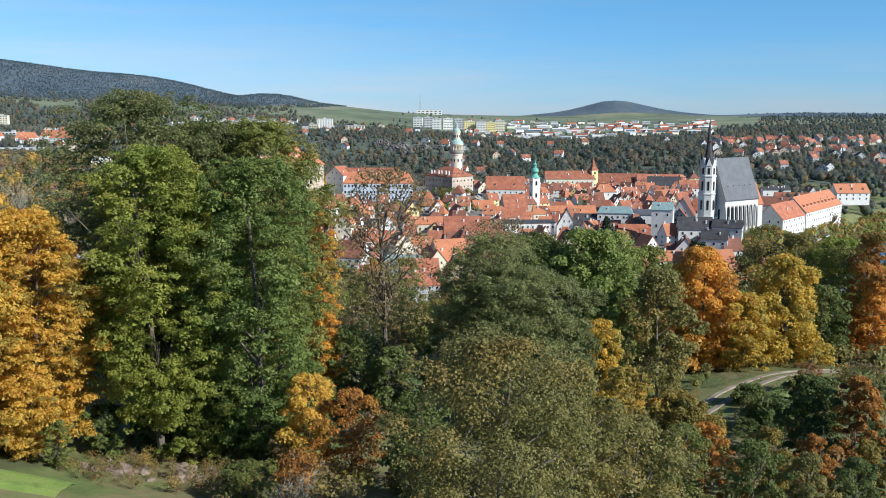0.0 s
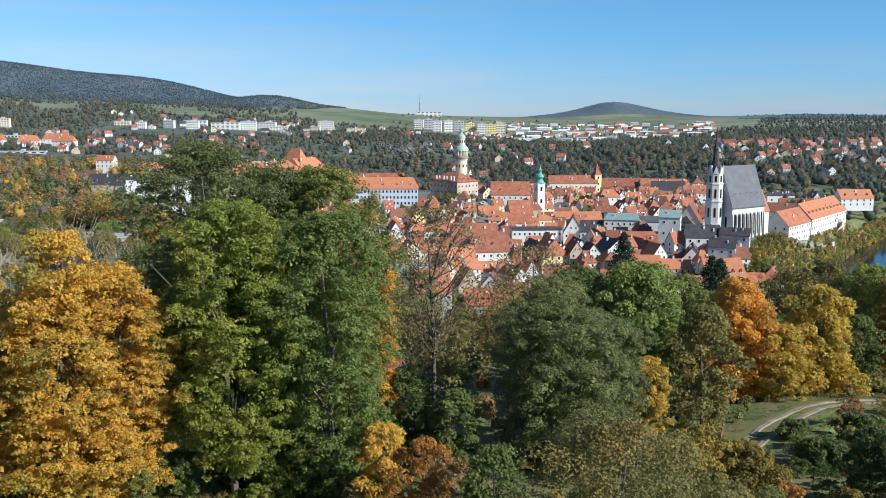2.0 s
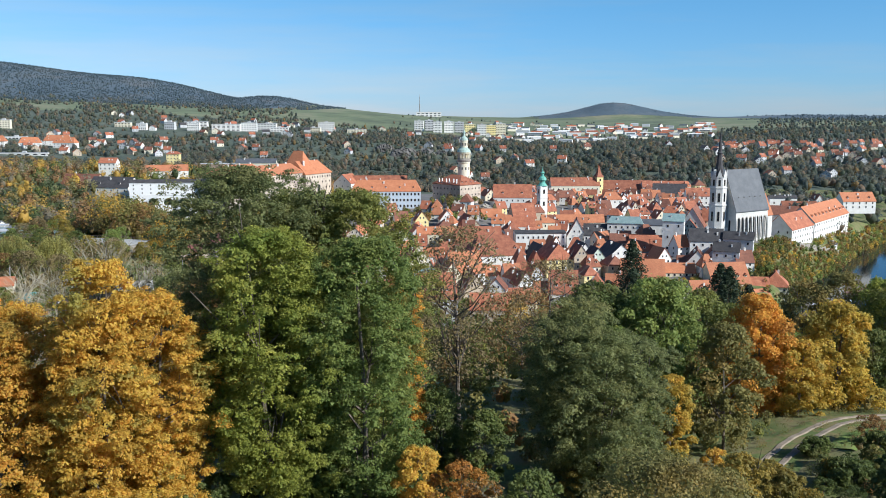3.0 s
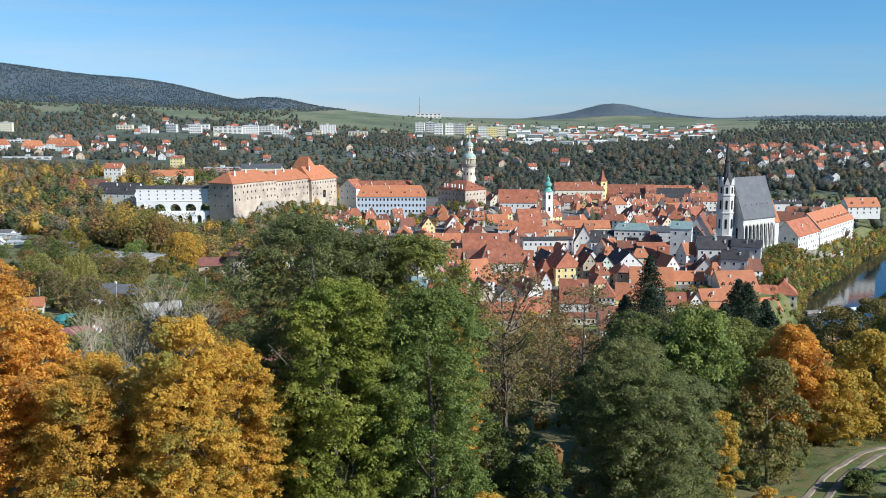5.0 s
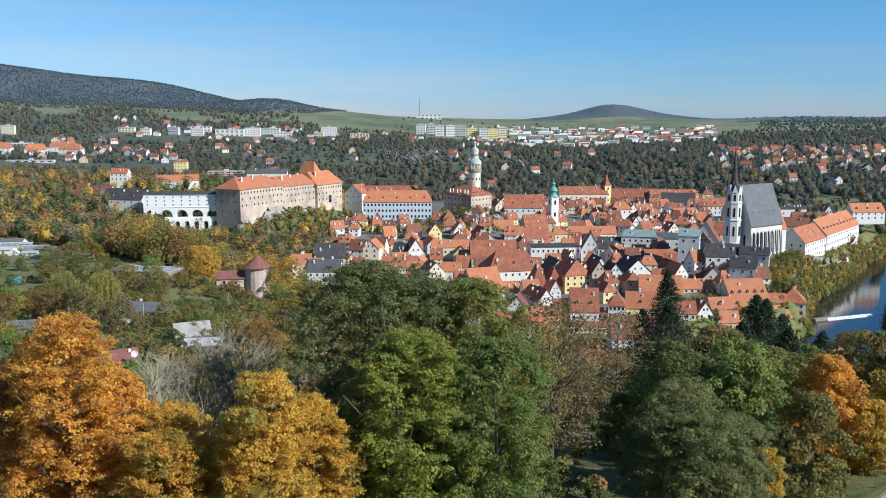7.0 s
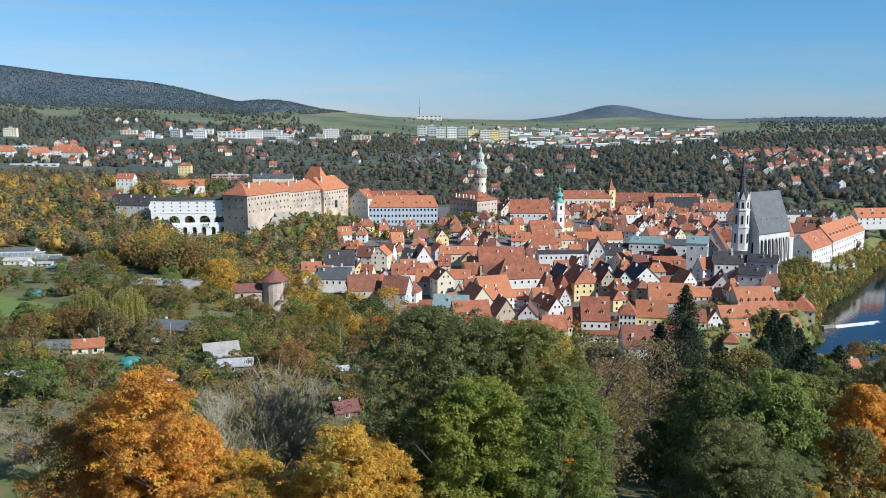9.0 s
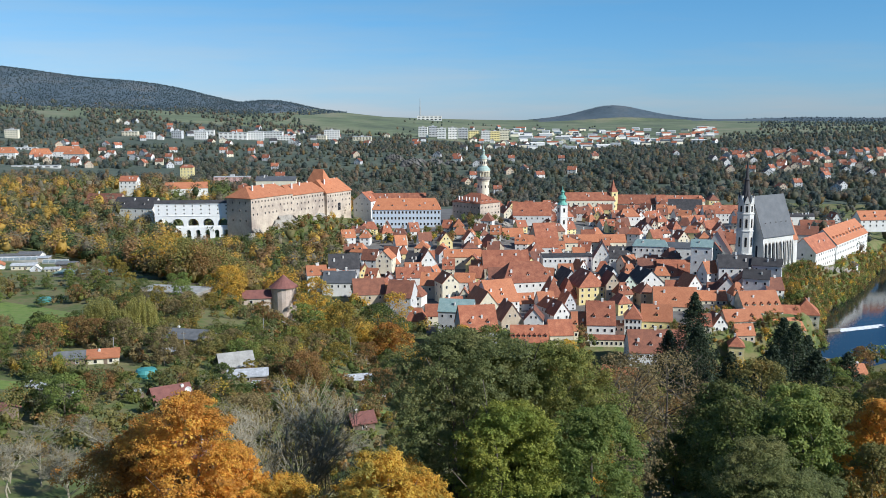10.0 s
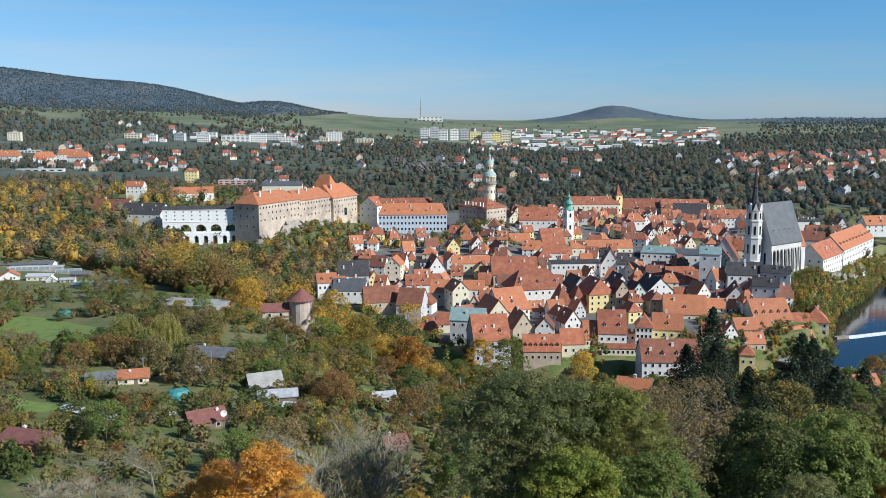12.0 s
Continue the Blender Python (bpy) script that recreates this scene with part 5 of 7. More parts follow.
templates = []
for i, (wl, rf) in enumerate([(GREYW, RED), (TAN, RED), (WHITE, RED), (GREYW, BROWN), (CREAM, BROWN), (GREYW, DARKROOF)]):
    lab = {0: "pale grey villa with a red roof", 1: "tan villa with a red roof", 2: "white villa with a red roof", 3: "pale grey villa with a brown roof", 4: "cream villa with a brown roof", 5: "pale grey villa with a dark roof"}[i]
    templates.append(house(lab, 300 + i, 1500, 0, 12 + i % 3, 10, 6.2, 5, 0, wl, rf, "xy"[i % 2], rows=2, cols=2, side=0, stacks=1, name="villa", group="hillside villas"))
plain = []
for i, t in enumerate(templates[:4]):
    wl, rf = [(GREYW, RED), (CREAM, BROWN), (GREYW, DARKROOF), (WHITE, BROWN)][i]
    lab = ["distant grey villa with a red roof", "distant cream villa with a brown roof", "distant grey villa with a dark roof", "distant white villa with a brown roof"][i]
    plain.append(house(lab, 300 + i, 2500, 0, 13 + i % 3, 10, 6.4, 5, 0, wl, rf, "xy"[i % 2], rows=1, cols=1, side=0, stacks=0, name="villa", group="distant villas"))
hall_kinds = []
for i, (wl, rf) in enumerate([(WHITE, GREYW), (WHITE, RED), (GREYW, WHITE), (CREAM, SLATE)]):
    lab = ["distant long white hall with a pale grey roof", "distant long white hall with a red roof", "distant grey hall with a white roof", "distant cream hall with a dark roof"][i]
    hall_kinds.append(house(lab, 300 + i, 2700, 0, 26 + 8 * (i % 3), 14, 6.5, 1.8 + (i == 1) * 2, 0, wl, rf, "x", rows=1, cols=0, side=0, stacks=0, name="hall", category="hall", group="halls of the far estate"))
rnd = random.Random(61)
hall_spots = []
for _ in range(900):
    y = math.exp(rnd.uniform(math.log(2350), math.log(3350)))
    x = rnd.uniform(0.07, 0.29) * y
    if len(hall_spots) < 84 and all(abs(x - a) > 30 or abs(y - b) > 34 for a, b in hall_spots):
        hall_spots.append((x, y))
for i, (x, y) in enumerate(hall_spots):
    m = pose(x, y, gz(x, y) + 1.0, 0, 0, rnd.uniform(-25, 25))
    if i < len(hall_kinds):
        hall_kinds[i].matrix_basis = m
    else:
        copy_thing(hall_kinds[rnd.choice((0, 0, 1, 2, 3))], m)
far_taken = list(hall_spots)
spots = []
rnd = random.Random(8)
zones = [(-0.46, -0.30, 1450, 1800, 24), (-0.36, -0.10, 1500, 2400, 34), (0.29, 0.52, 1330, 1760, 74), (0.12, 0.29, 1400, 1800, 5), (0.02, 0.30, 2350, 3300, 70), (-0.02, 0.12, 1250, 1700, 14), (-0.2, 0.06, 1900, 2500, 22), (-0.28, -0.16, 1050, 1400, 10), (0.3, 0.5, 1200, 1400, 10)]
for u0, u1, y0, y1, n in zones:
    k = 0
    for _ in range(n * 12):
        if k >= n:
            break
        y = rnd.uniform(y0, y1)
        x = rnd.uniform(u0, u1) * y
        if any(abs(x - a) < 17 and abs(y - b) < 26 for a, b in far_taken):
            continue
        far_taken.append((x, y))
        spots.append((x, y))
        k += 1
for i, (x, y) in enumerate(spots):
    pool = templates if y < 1900 else plain
    m = pose(x, y, gz(x, y) - 0.2, 0, 0, rnd.uniform(-40, 40))
    first = next((q for q in pool if not q.get("set")), None)
    if first:
        first.matrix_basis = m
        first["set"] = 1
    else:
        copy_thing(pool[rnd.choice((0, 0, 1, 2, 2, 3, 4, 5)) % len(pool)], m)

# ---- woods ----
BUILT = [(o.location.x, o.location.y, o["category"] == "apartment block") for o in scene.objects if o.get("category") in ("house", "palace", "castle", "church", "tower", "viaduct", "apartment block", "hall")]
BX, BY, BT = np.array(BUILT).T


def clear_of(x, y, r):
    out = np.ones(len(x), bool)
    for a, b, tall in zip(BX, BY, BT):
        s = r if b < 1100 else r * 0.85
        out &= ~((np.abs(x - a) < (24 if tall else s)) & (y > b - (150 if tall else s * (1.2 if b < 1100 else 2.6))) & (y < b + s))
    # open fields below the skyline
    u = x / y
    out &= ~((u > -0.16) & (u < -0.015) & (y > 2750) & (y < 4000) & (np.sin(x / 70) > -0.8))
    out &= ~((u > 0.17) & (u < 0.345) & (y > 2900) & (y < 4200))
    out &= ~((u > -0.44) & (u < -0.2) & (y > 2450) & (y < 2900) & (np.sin(x / 60 + y / 130) > 0.35))
    return out


def wood_points(n, u0, u1, y0, y1, seed, patch=0.0, clear=13):
    g = np.random.default_rng(seed)
    v = g.uniform(np.log(y0), np.log(y1), n)
    y = np.exp(v)
    x = g.uniform(u0, u1, n) * y
    keep = clear_of(x, y, clear) & (river_gap(x, y) > 31)
    if patch:
        keep &= np.sin(x / 47 + 3 * np.sin(y / 90)) + np.sin(y / 61 + x / 120) + g.normal(0, 0.5, n) > patch
    town = (x > -112) & (x < 300) & (y > 475) & (y < 1125)
    castle_hill = (x > -240) & (x < 40) & (y > 780) & (y < 930)
    keep &= ~town & ~castle_hill
    keep &= ~((y > 395) & (y < 580) & (x / y > -0.62) & (x / y < -0.41 - (y - 425) * 0.0002))
    return np.stack([x[keep], y[keep], height(x[keep], y[keep])], -1)


groups = {"green": (GREEN, []), "deep": (DEEP, []), "olive": (OLIVE, []), "gold": (GOLD, []), "rust": (RUST, []), "dry": (DRY, [])}
# far_groups take the crowns with haze mixed into their colour
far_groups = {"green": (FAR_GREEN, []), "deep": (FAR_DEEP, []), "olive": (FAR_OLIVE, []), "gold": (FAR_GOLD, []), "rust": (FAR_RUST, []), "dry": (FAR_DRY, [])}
mid_groups = {"green": (MID_GREEN, []), "deep": (MID_DEEP, []), "olive": (MID_OLIVE, []), "gold": (MID_GOLD, []), "rust": (MID_RUST, []), "dry": (MID_DRY, [])}
names = list(groups)


def add_wood(pts, lo, hi, weights, seed):
    g = np.random.default_rng(seed)
    c = g.choice(6, len(pts), p=np.array(weights) / sum(weights))
    # some crowns beyond the town turned dark, standing in for shade on those slopes
    shade = (pts[:, 0] > 0.06 * pts[:, 1]) & (pts[:, 1] > 1100) & (g.random(len(pts)) < 0.1)
    c = np.where(shade, 1, c)
    s = g.uniform(lo, hi, len(pts))
    pts[:, 2] -= np.where(pts[:, 1] > 1130, 0.3 * s, 0)
    for i, k in enumerate(names):
        m = c == i
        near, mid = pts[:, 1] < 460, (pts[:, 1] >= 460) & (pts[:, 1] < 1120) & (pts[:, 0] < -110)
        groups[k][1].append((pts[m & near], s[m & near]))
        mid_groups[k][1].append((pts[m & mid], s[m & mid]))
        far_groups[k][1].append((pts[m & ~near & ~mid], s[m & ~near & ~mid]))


add_wood(wood_points(3500, -0.66, -0.10, 430, 1350, 1, -2.0), 8, 16, (1.8, 2.2, 3, 3.2, 3.0, 1.8), 2)
add_wood(wood_points(1500, -0.46, -0.16, 400, 800, 17, -2.0), 7, 13, (2, 2, 3, 2.2, 3, 2), 18)
add_wood(wood_points(3000, -0.30, 0.50, 1130, 1500, 3, -2.0), 10, 17, (3, 2.6, 3.8, 0.8, 1.8, 2.0), 4)
add_wood(wood_points(8200, -0.62, 0.56, 1450, 2600, 5, -1.9, 11), 8, 15, (3, 3.0, 3.8, 0.5, 1.4, 1.8), 6)
add_wood(wood_points(1000, 0.27, 0.62, 560, 1400, 7, -2.0), 9, 16, (1.5, 5, 3, 1.0, 1.5, 1), 8)
add_wood(wood_points(1300, -0.62, -0.14, 2500, 3500, 29, -0.9, 20), 9, 16, (2, 4, 3, 0.5, 1.4, 1.2), 30)
add_wood(wood_points(1000, -0.62, 0.62, 2500, 3900, 9, 0.1, 20), 8, 14, (1, 6, 2, 0.3, 0.6, 0.4), 10)
add_wood(wood_points(1300, 0.30, 0.62, 2200, 3700, 13, -1.5, 20), 9, 15, (1, 8, 2, 0.3, 0.6, 0.4), 14)
g = np.random.default_rng(40)
ridge = []
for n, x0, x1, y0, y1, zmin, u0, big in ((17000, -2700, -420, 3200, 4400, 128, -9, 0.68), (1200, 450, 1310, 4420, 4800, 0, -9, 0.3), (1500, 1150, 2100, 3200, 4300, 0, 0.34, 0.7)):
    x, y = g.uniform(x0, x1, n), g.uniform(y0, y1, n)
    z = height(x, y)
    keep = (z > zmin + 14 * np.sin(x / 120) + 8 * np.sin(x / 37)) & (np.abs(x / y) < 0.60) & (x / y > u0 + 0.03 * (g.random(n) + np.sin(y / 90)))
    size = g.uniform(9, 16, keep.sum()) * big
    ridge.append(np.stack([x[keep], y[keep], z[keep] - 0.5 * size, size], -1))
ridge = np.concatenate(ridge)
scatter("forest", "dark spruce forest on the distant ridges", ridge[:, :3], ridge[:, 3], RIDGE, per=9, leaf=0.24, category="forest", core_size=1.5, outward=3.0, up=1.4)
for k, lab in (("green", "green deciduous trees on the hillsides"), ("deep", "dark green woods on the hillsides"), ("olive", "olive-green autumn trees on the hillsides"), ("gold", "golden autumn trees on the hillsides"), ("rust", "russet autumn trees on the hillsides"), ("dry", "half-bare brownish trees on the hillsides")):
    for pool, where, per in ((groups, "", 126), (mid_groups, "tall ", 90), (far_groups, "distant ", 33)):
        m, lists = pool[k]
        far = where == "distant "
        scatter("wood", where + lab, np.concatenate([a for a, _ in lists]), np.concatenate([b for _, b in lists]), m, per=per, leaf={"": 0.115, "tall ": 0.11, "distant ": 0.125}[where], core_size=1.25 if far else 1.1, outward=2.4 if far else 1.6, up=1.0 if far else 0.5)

# ---- trees on the near slopes ----
tree("tall bright green lime tree in full leaf", -27.5, 85.0, 30.5, 7.0, LIME, 31, 0.12, 170, 420, 0.34, flare=1.05)
tree("tall mid-green lime tree in full leaf", -18.0, 87.0, 29.8, 6.9, GREEN, 32, 0.0, 180, 420, 0.34, flare=1.05)
tree("green lime tree between two taller ones", -23.8, 89.0, 26.2, 5.5, GREEN, 33, 0.02, 90, 360, 0.35)
tree("green undergrowth tree under the limes", -23.8, 86.0, 12.4, 3.4, LIME, 34, 0.0, 80, 330, 0.32)
tree("tall grey-green tree behind the lime trees", -32.4, 97.0, 36.1, 9.3, GREYG, 35, 0.1, 280, 345, 0.34, flare=1.25)
tree("broad grey-green tree behind the lime trees", -26.6, 103.0, 34.0, 9.0, OLIVEG, 147, 0.1, 260, 345, 0.34, flare=1.25)
tree("tall olive green tree behind the lime trees", -20.2, 101.0, 34.6, 8.6, OLIVEG, 36, 0.1, 240, 330, 0.34, flare=1.25)
tree("golden orange maple beside the lime trees", -37.2, 80.0, 22.6, 5.7, GOLD, 37, 0.02, 110, 330, 0.32)
tree("golden maple with thinning yellow leaves", -40.7, 76.0, 19.3, 5.4, GOLD, 38, 0.02, 100, 300, 0.32)
tree("golden maple with orange top leaves", -39.1, 84.0, 22.1, 7.0, GOLD, 39, 0.02, 120, 330, 0.32)
tree("golden yellow maple on the slope", -50.3, 76.0, 17.2, 6.4, GOLD, 40, 0.02, 110, 330, 0.32)
tree("tall orange maple turning red", -59.8, 79.0, 26.5, 6.7, FLAME, 41, 0.05, 130, 330, 0.32)
tree("russet orange maple on the slope", -67.0, 84.0, 19.1, 8.4, RUSTO, 42, 0.05, 110, 300, 0.32)
tree("slender orange and red cherry tree", -14.6, 104.0, 25.0, 3.0, FLAME, 43, 0.05, 110, 290, 0.32, flare=0.9)
tree("half-bare brownish ash tree", -7.8, 121.0, 30.6, 7.8, DRY, 44, 0.3, 110, 70, 0.34, limbs=34)
tree("rounded dark green oak tree", 8.0, 99.0, 18.8, 8.0, GREYG, 45, 0.02, 140, 330, 0.34, flare=1.1)
tree("dark green oak tree with a round crown", 14.6, 107.0, 17.1, 4.9, GREYG, 46, 0.02, 80, 300, 0.34, flare=0.8)
tree("green ash tree above the valley", 25.1, 140.0, 23.3, 7.3, GREEN, 47, 0.05, 90, 190, 0.42)
tree("green tree with yellowing tips", 16.6, 150.0, 22.5, 6.9, DEEP, 48, 0.05, 80, 180, 0.42)
tree("bright orange maple above the track", 40.3, 139.0, 19.7, 6.4, FLAME, 49, 0.02, 120, 210, 0.42)
tree("yellow orange maple above the track", 46.2, 136.0, 12.0, 4.6, YELLOWG, 50, 0.02, 70, 180, 0.4)
tree("tall yellow maple above the track", 54.6, 142.0, 17.7, 6.6, YELLOWG, 51, 0.02, 120, 210, 0.42)
tree("olive green tree above the track", 71.1, 158.0, 21.2, 8.3, OLIVEG, 52, 0.05, 90, 190, 0.42)
tree("olive tree above the valley", 60.5, 170.0, 22.8, 8.4, OLIVE, 53, 0.05, 80, 180, 0.42)
tree("orange tree at the end of the track", 71.5, 146.0, 16.2, 4.5, FLAME, 54, 0.02, 70, 180, 0.42)
tree("olive-brown bushy willow with small pale leaves", 2.6, 48.0, 15.7, 5.5, OLIVE, 55, 0.0, 150, 300, 0.17, flare=0.8)
tree("olive-brown bushy willow with small pale leaves", 7.7, 53.0, 14.1, 4.1, OLIVE, 56, 0.0, 110, 260, 0.18, flare=0.8)
tree("yellowing shrub with brown leaves", 14.2, 68.0, 12.3, 2.9, GOLDB, 57, 0.0, 60, 160, 0.26, flare=0.9)
tree("brownish green shrub on the slope", 12.2, 56.0, 10.2, 4.1, OLIVE, 58, 0.0, 90, 220, 0.2, flare=0.9)
for k, (x, y, h, rad, mat, lab) in enumerate((
        (16.6, 60, 9.4, 2.4, OLIVEG, "dull green shrub with yellow leaf tips"), (19.0, 62, 9.0, 1.9, RUSTO, "shrub with orange leaf tips"), (21.2, 59, 8.6, 2.2, DEEP, "dark green shrub with upright shoots"),
        (23.2, 62, 8.8, 1.9, GOLDB, "yellowing shrub with upright shoots"), (24.9, 59, 7.6, 1.9, OLIVE, "brownish green shrub with upright shoots"), (27.0, 63, 8.0, 1.8, RUSTO, "shrub with orange leaf tips"),
        (28.8, 60, 7.0, 1.9, DEEP, "dark green shrub with upright shoots"), (30.9, 63, 7.4, 1.7, GOLDB, "yellowing shrub with upright shoots"), (32.6, 61, 6.6, 1.3, GOLD, "slender yellow shrub on the slope"))):
    tree(lab, x, y, h, rad, mat, 500 + k, 0.0, 60, 190, 0.17, flare=0.9)
tree("green shrub on the slope", 21.2, 78.0, 8.4, 3.6, GOLDB, 60, 0.0, 80, 180, 0.28, flare=0.9)
tree("dark green hawthorn beside the track", 35.7, 84.0, 8.3, 3.0, DEEP, 61, 0.0, 70, 190, 0.28, flare=0.9)
tree("dark green hawthorn with orange leaves", 38.1, 80.0, 9.1, 2.1, RUSTO, 62, 0.0, 60, 190, 0.28, flare=0.9)
tree("low shrub beside the track", 36.2, 100.0, 2.6, 1.8, GOLDB, 63, 0.0, 40, 150, 0.3, flare=0.9)
tree("yellow-leaved shrub under the lime trees", -12.6, 82.0, 9.6, 3.1, GOLD, 65, 0.0, 70, 220, 0.24, flare=0.9)
tree("russet shrub with bare twigs", -8.4, 80.0, 8.4, 3.4, RUSTO, 66, 0.0, 60, 120, 0.24, flare=0.9)
bare_tree("russet shrub with bare twigs", -11.3, 66.0, 7.6, 2.8, 67, RUSTO, 300, 0.22, n=5, levels=4)
tree("small green bush at the lawn's edge", -34.1, 77.0, 4.4, 1.4, OLIVEG, 68, 0.0, 30, 120, 0.22, flare=0.9)
tree("dark green undergrowth shrub", -2.1, 75.0, 8.7, 3.7, DEEP, 69, 0.0, 60, 130, 0.3, flare=0.9)
tree("dark green undergrowth shrub", -10.1, 110.0, 9.0, 5.4, DEEP, 70, 0.0, 60, 130, 0.3, flare=0.9)
tree("green tree on the far slope", 22.0, 125.0, 22.2, 5.5, GREEN, 71, 0.05, 80, 170, 0.4)
tree("green tree with orange leaves on top", 28.8, 118.0, 17.8, 5.2, OLIVE, 72, 0.05, 80, 170, 0.4)
tree("rounded green tree by the valley", 5.6, 102.0, 22.4, 7.4, GREYG, 73, 0.02, 120, 285, 0.32, flare=1.1)
tree("olive tree in the valley", 38.6, 190.0, 23.4, 9.6, OLIVE, 74, 0.05, 70, 150, 0.5)
tree("dark tree in the valley", 15.9, 150.0, 19.6, 8.6, DEEP, 75, 0.05, 80, 150, 0.45)
tree("green broad-leaved tree in the valley", 38.8, 190.0, 14.0, 11.6, GREEN, 76, 0.05, 90, 160, 0.5)
tree("green broad-leaved tree in the valley", 46.9, 175.0, 18.4, 9.6, OLIVEG, 77, 0.05, 80, 160, 0.5)
tree("dark green broad-leaved tree", 13.4, 130.0, 22.6, 9.4, DEEP, 78, 0.05, 90, 180, 0.45)
tree("green broad-leaved tree in the valley", 20.2, 125.0, 23.3, 7.4, GREEN, 79, 0.05, 80, 180, 0.45)
tree("russet half-bare tree in the valley", 7.5, 190.0, 19.3, 10.8, RUST, 80, 0.15, 80, 70, 0.45, limbs=26)
tree("brownish half-bare tree in the valley", 10.1, 165.0, 26.3, 11.2, DRY, 81, 0.2, 90, 60, 0.4, limbs=30)
tree("green yellow tree by the river", -14.2, 330.0, 26.9, 9.4, OLIVEG, 82, 0.05, 60, 120, 0.6)
tree("golden tree below the castle", -55.8, 420.0, 38.5, 10.6, GOLD, 83, 0.05, 60, 110, 0.7)
tree("russet autumn tree above the river", -53.1, 330.0, 17.5, 8.3, RUSTO, 84, 0.05, 60, 110, 0.65)
tree("golden tree below the town", -25.0, 330.0, 25.3, 7.3, GOLD, 85, 0.05, 60, 110, 0.6)
tree("golden orange tree by the town wall", 22.4, 380.0, 23.2, 8.4, GOLD, 86, 0.05, 60, 110, 0.6)
tree("dark green tree in the gardens", -60.0, 390.0, 28.2, 13.5, DEEP, 87, 0.05, 70, 110, 0.7)
tree("golden autumn tree below the castle", -138.9, 430.0, 11.0, 12.1, GOLD, 88, 0.05, 60, 110, 0.7)
tree("golden autumn tree below the castle", -126.2, 420.0, 7.0, 13.2, GOLDB, 89, 0.05, 60, 110, 0.7)
tree("golden autumn tree below the castle", -139.3, 405.0, -8.2, 10.2, RUSTO, 90, 0.05, 60, 110, 0.6)
tree("golden autumn tree below the castle", -198.7, 560.0, 26.8, 14.0, GOLD, 91, 0.05, 50, 100, 0.9)
tree("dark tree below the viaduct", -174.8, 520.0, 18.6, 17.9, DEEP, 92, 0.05, 60, 100, 0.9)
bare_tree("large bare grey tree with fine twigs", -57.1, 98.0, 25.3, 6.4, 93, DRY, 160, n=6, levels=4)
bare_tree("large bare grey tree with fine twigs", -53.7, 108.0, 26.1, 6.7, 94, DRY, 260, n=6, levels=4)
bare_tree("bare grey fruit tree with fine twigs", -93.1, 120.0, 13.2, 6.8, 95, DRY, 30, n=5, levels=4)
bare_tree("bare grey fruit tree with fine twigs", -89.3, 135.0, 10.7, 5.8, 96, OLIVE, 40, n=5, levels=4)
bare_tree("bare grey tree with few leaves", -59.7, 140.0, 15.7, 8.8, 97, OLIVE, 320, n=6, levels=4)
bare_tree("bare brown shrub on the slope", -10.3, 60.0, 7.5, 2.4, 98, RUST, 40, n=5, levels=4)
bare_tree("bare brown shrub on the slope", -7.8, 84.0, 8.3, 2.9, 99, RUST, 60, n=5, levels=4)
spruce("tall dark spruce in the valley", 54.4, 300.0, 37.4, 10.5, 100)
spruce("tall dark spruce in the valley", 48.5, 310.0, 23.7, 7.7, 101)
spruce("tall dark spruce in the valley", 64.3, 290.0, 17.5, 7.2, 102)
spruce("tall dark spruce in the valley", 79.8, 285.0, 30.4, 9.5, 103)
spruce("tall dark spruce in the valley", 94.4, 300.0, 24.4, 8.7, 104)
spruce("tall dark spruce in the valley", 67.1, 270.0, 18.2, 6.8, 105)
spruce("tall dark spruce in the valley", 44.4, 250.0, 15.7, 6.3, 106)
spruce("tall dark spruce in the valley", 108.8, 300.0, 18.9, 8.7, 107)
spruce("tall dark spruce in the valley", 79.4, 275.0, 29.1, 10.3, 108)
spruce("tall dark spruce in the valley", 68.1, 262.0, 22.8, 8.7, 109)
spruce("tall dark spruce in the valley", 85.0, 270.0, 20.4, 9.0, 110)
spruce("tall dark spruce in the valley", 51.6, 285.0, 27.8, 10.7, 111)
spruce("tall dark spruce in the valley", 54.5, 250.0, 15.6, 7.3, 112)
bare_tree("bare grey tree with few leaves", -72.1, 150.0, 12.3, 7.4, 113, OLIVE, 200, n=6, levels=4)
bare_tree("bare grey tree with few leaves", -51.7, 150.0, 12.8, 7.4, 114, OLIVE, 300, n=6, levels=4)
bare_tree("bare grey shrub with fine twigs", -94.0, 112.0, 12.7, 5.6, 115, DRY, 60, n=6, levels=4)
bare_tree("bare grey shrub with fine twigs", -86.9, 115.0, 12.7, 5.8, 116, DRY, 60, n=6, levels=4)
tree("golden maple with orange leaves", -51.7, 83.0, 18.3, 6.5, GOLD, 117, 0.02, 100, 315, 0.32)
tree("orange maple thinning at the top", -65.7, 86.0, 21.3, 6.4, FLAME, 118, 0.04, 100, 300, 0.32)
tree("golden maple among its neighbours", -40.5, 76.0, 24.9, 5.6, GOLD, 119, 0.02, 90, 315, 0.32)
tree("olive green tree behind the yellow maple", 66.4, 168.0, 24.6, 7.8, OLIVE, 120, 0.05, 90, 190, 0.42)
tree("yellow-green tree beside the yellow maple", 70.7, 160.0, 23.0, 6.9, LIME, 121, 0.05, 90, 190, 0.42)
tree("dull green tree behind the orange maple", 34.4, 150.0, 20.8, 6.5, OLIVEG, 122, 0.05, 80, 180, 0.42)
tree("russet tree at the bend of the track", 71.8, 150.0, 22.8, 4.2, RUSTO, 123, 0.05, 80, 180, 0.42)
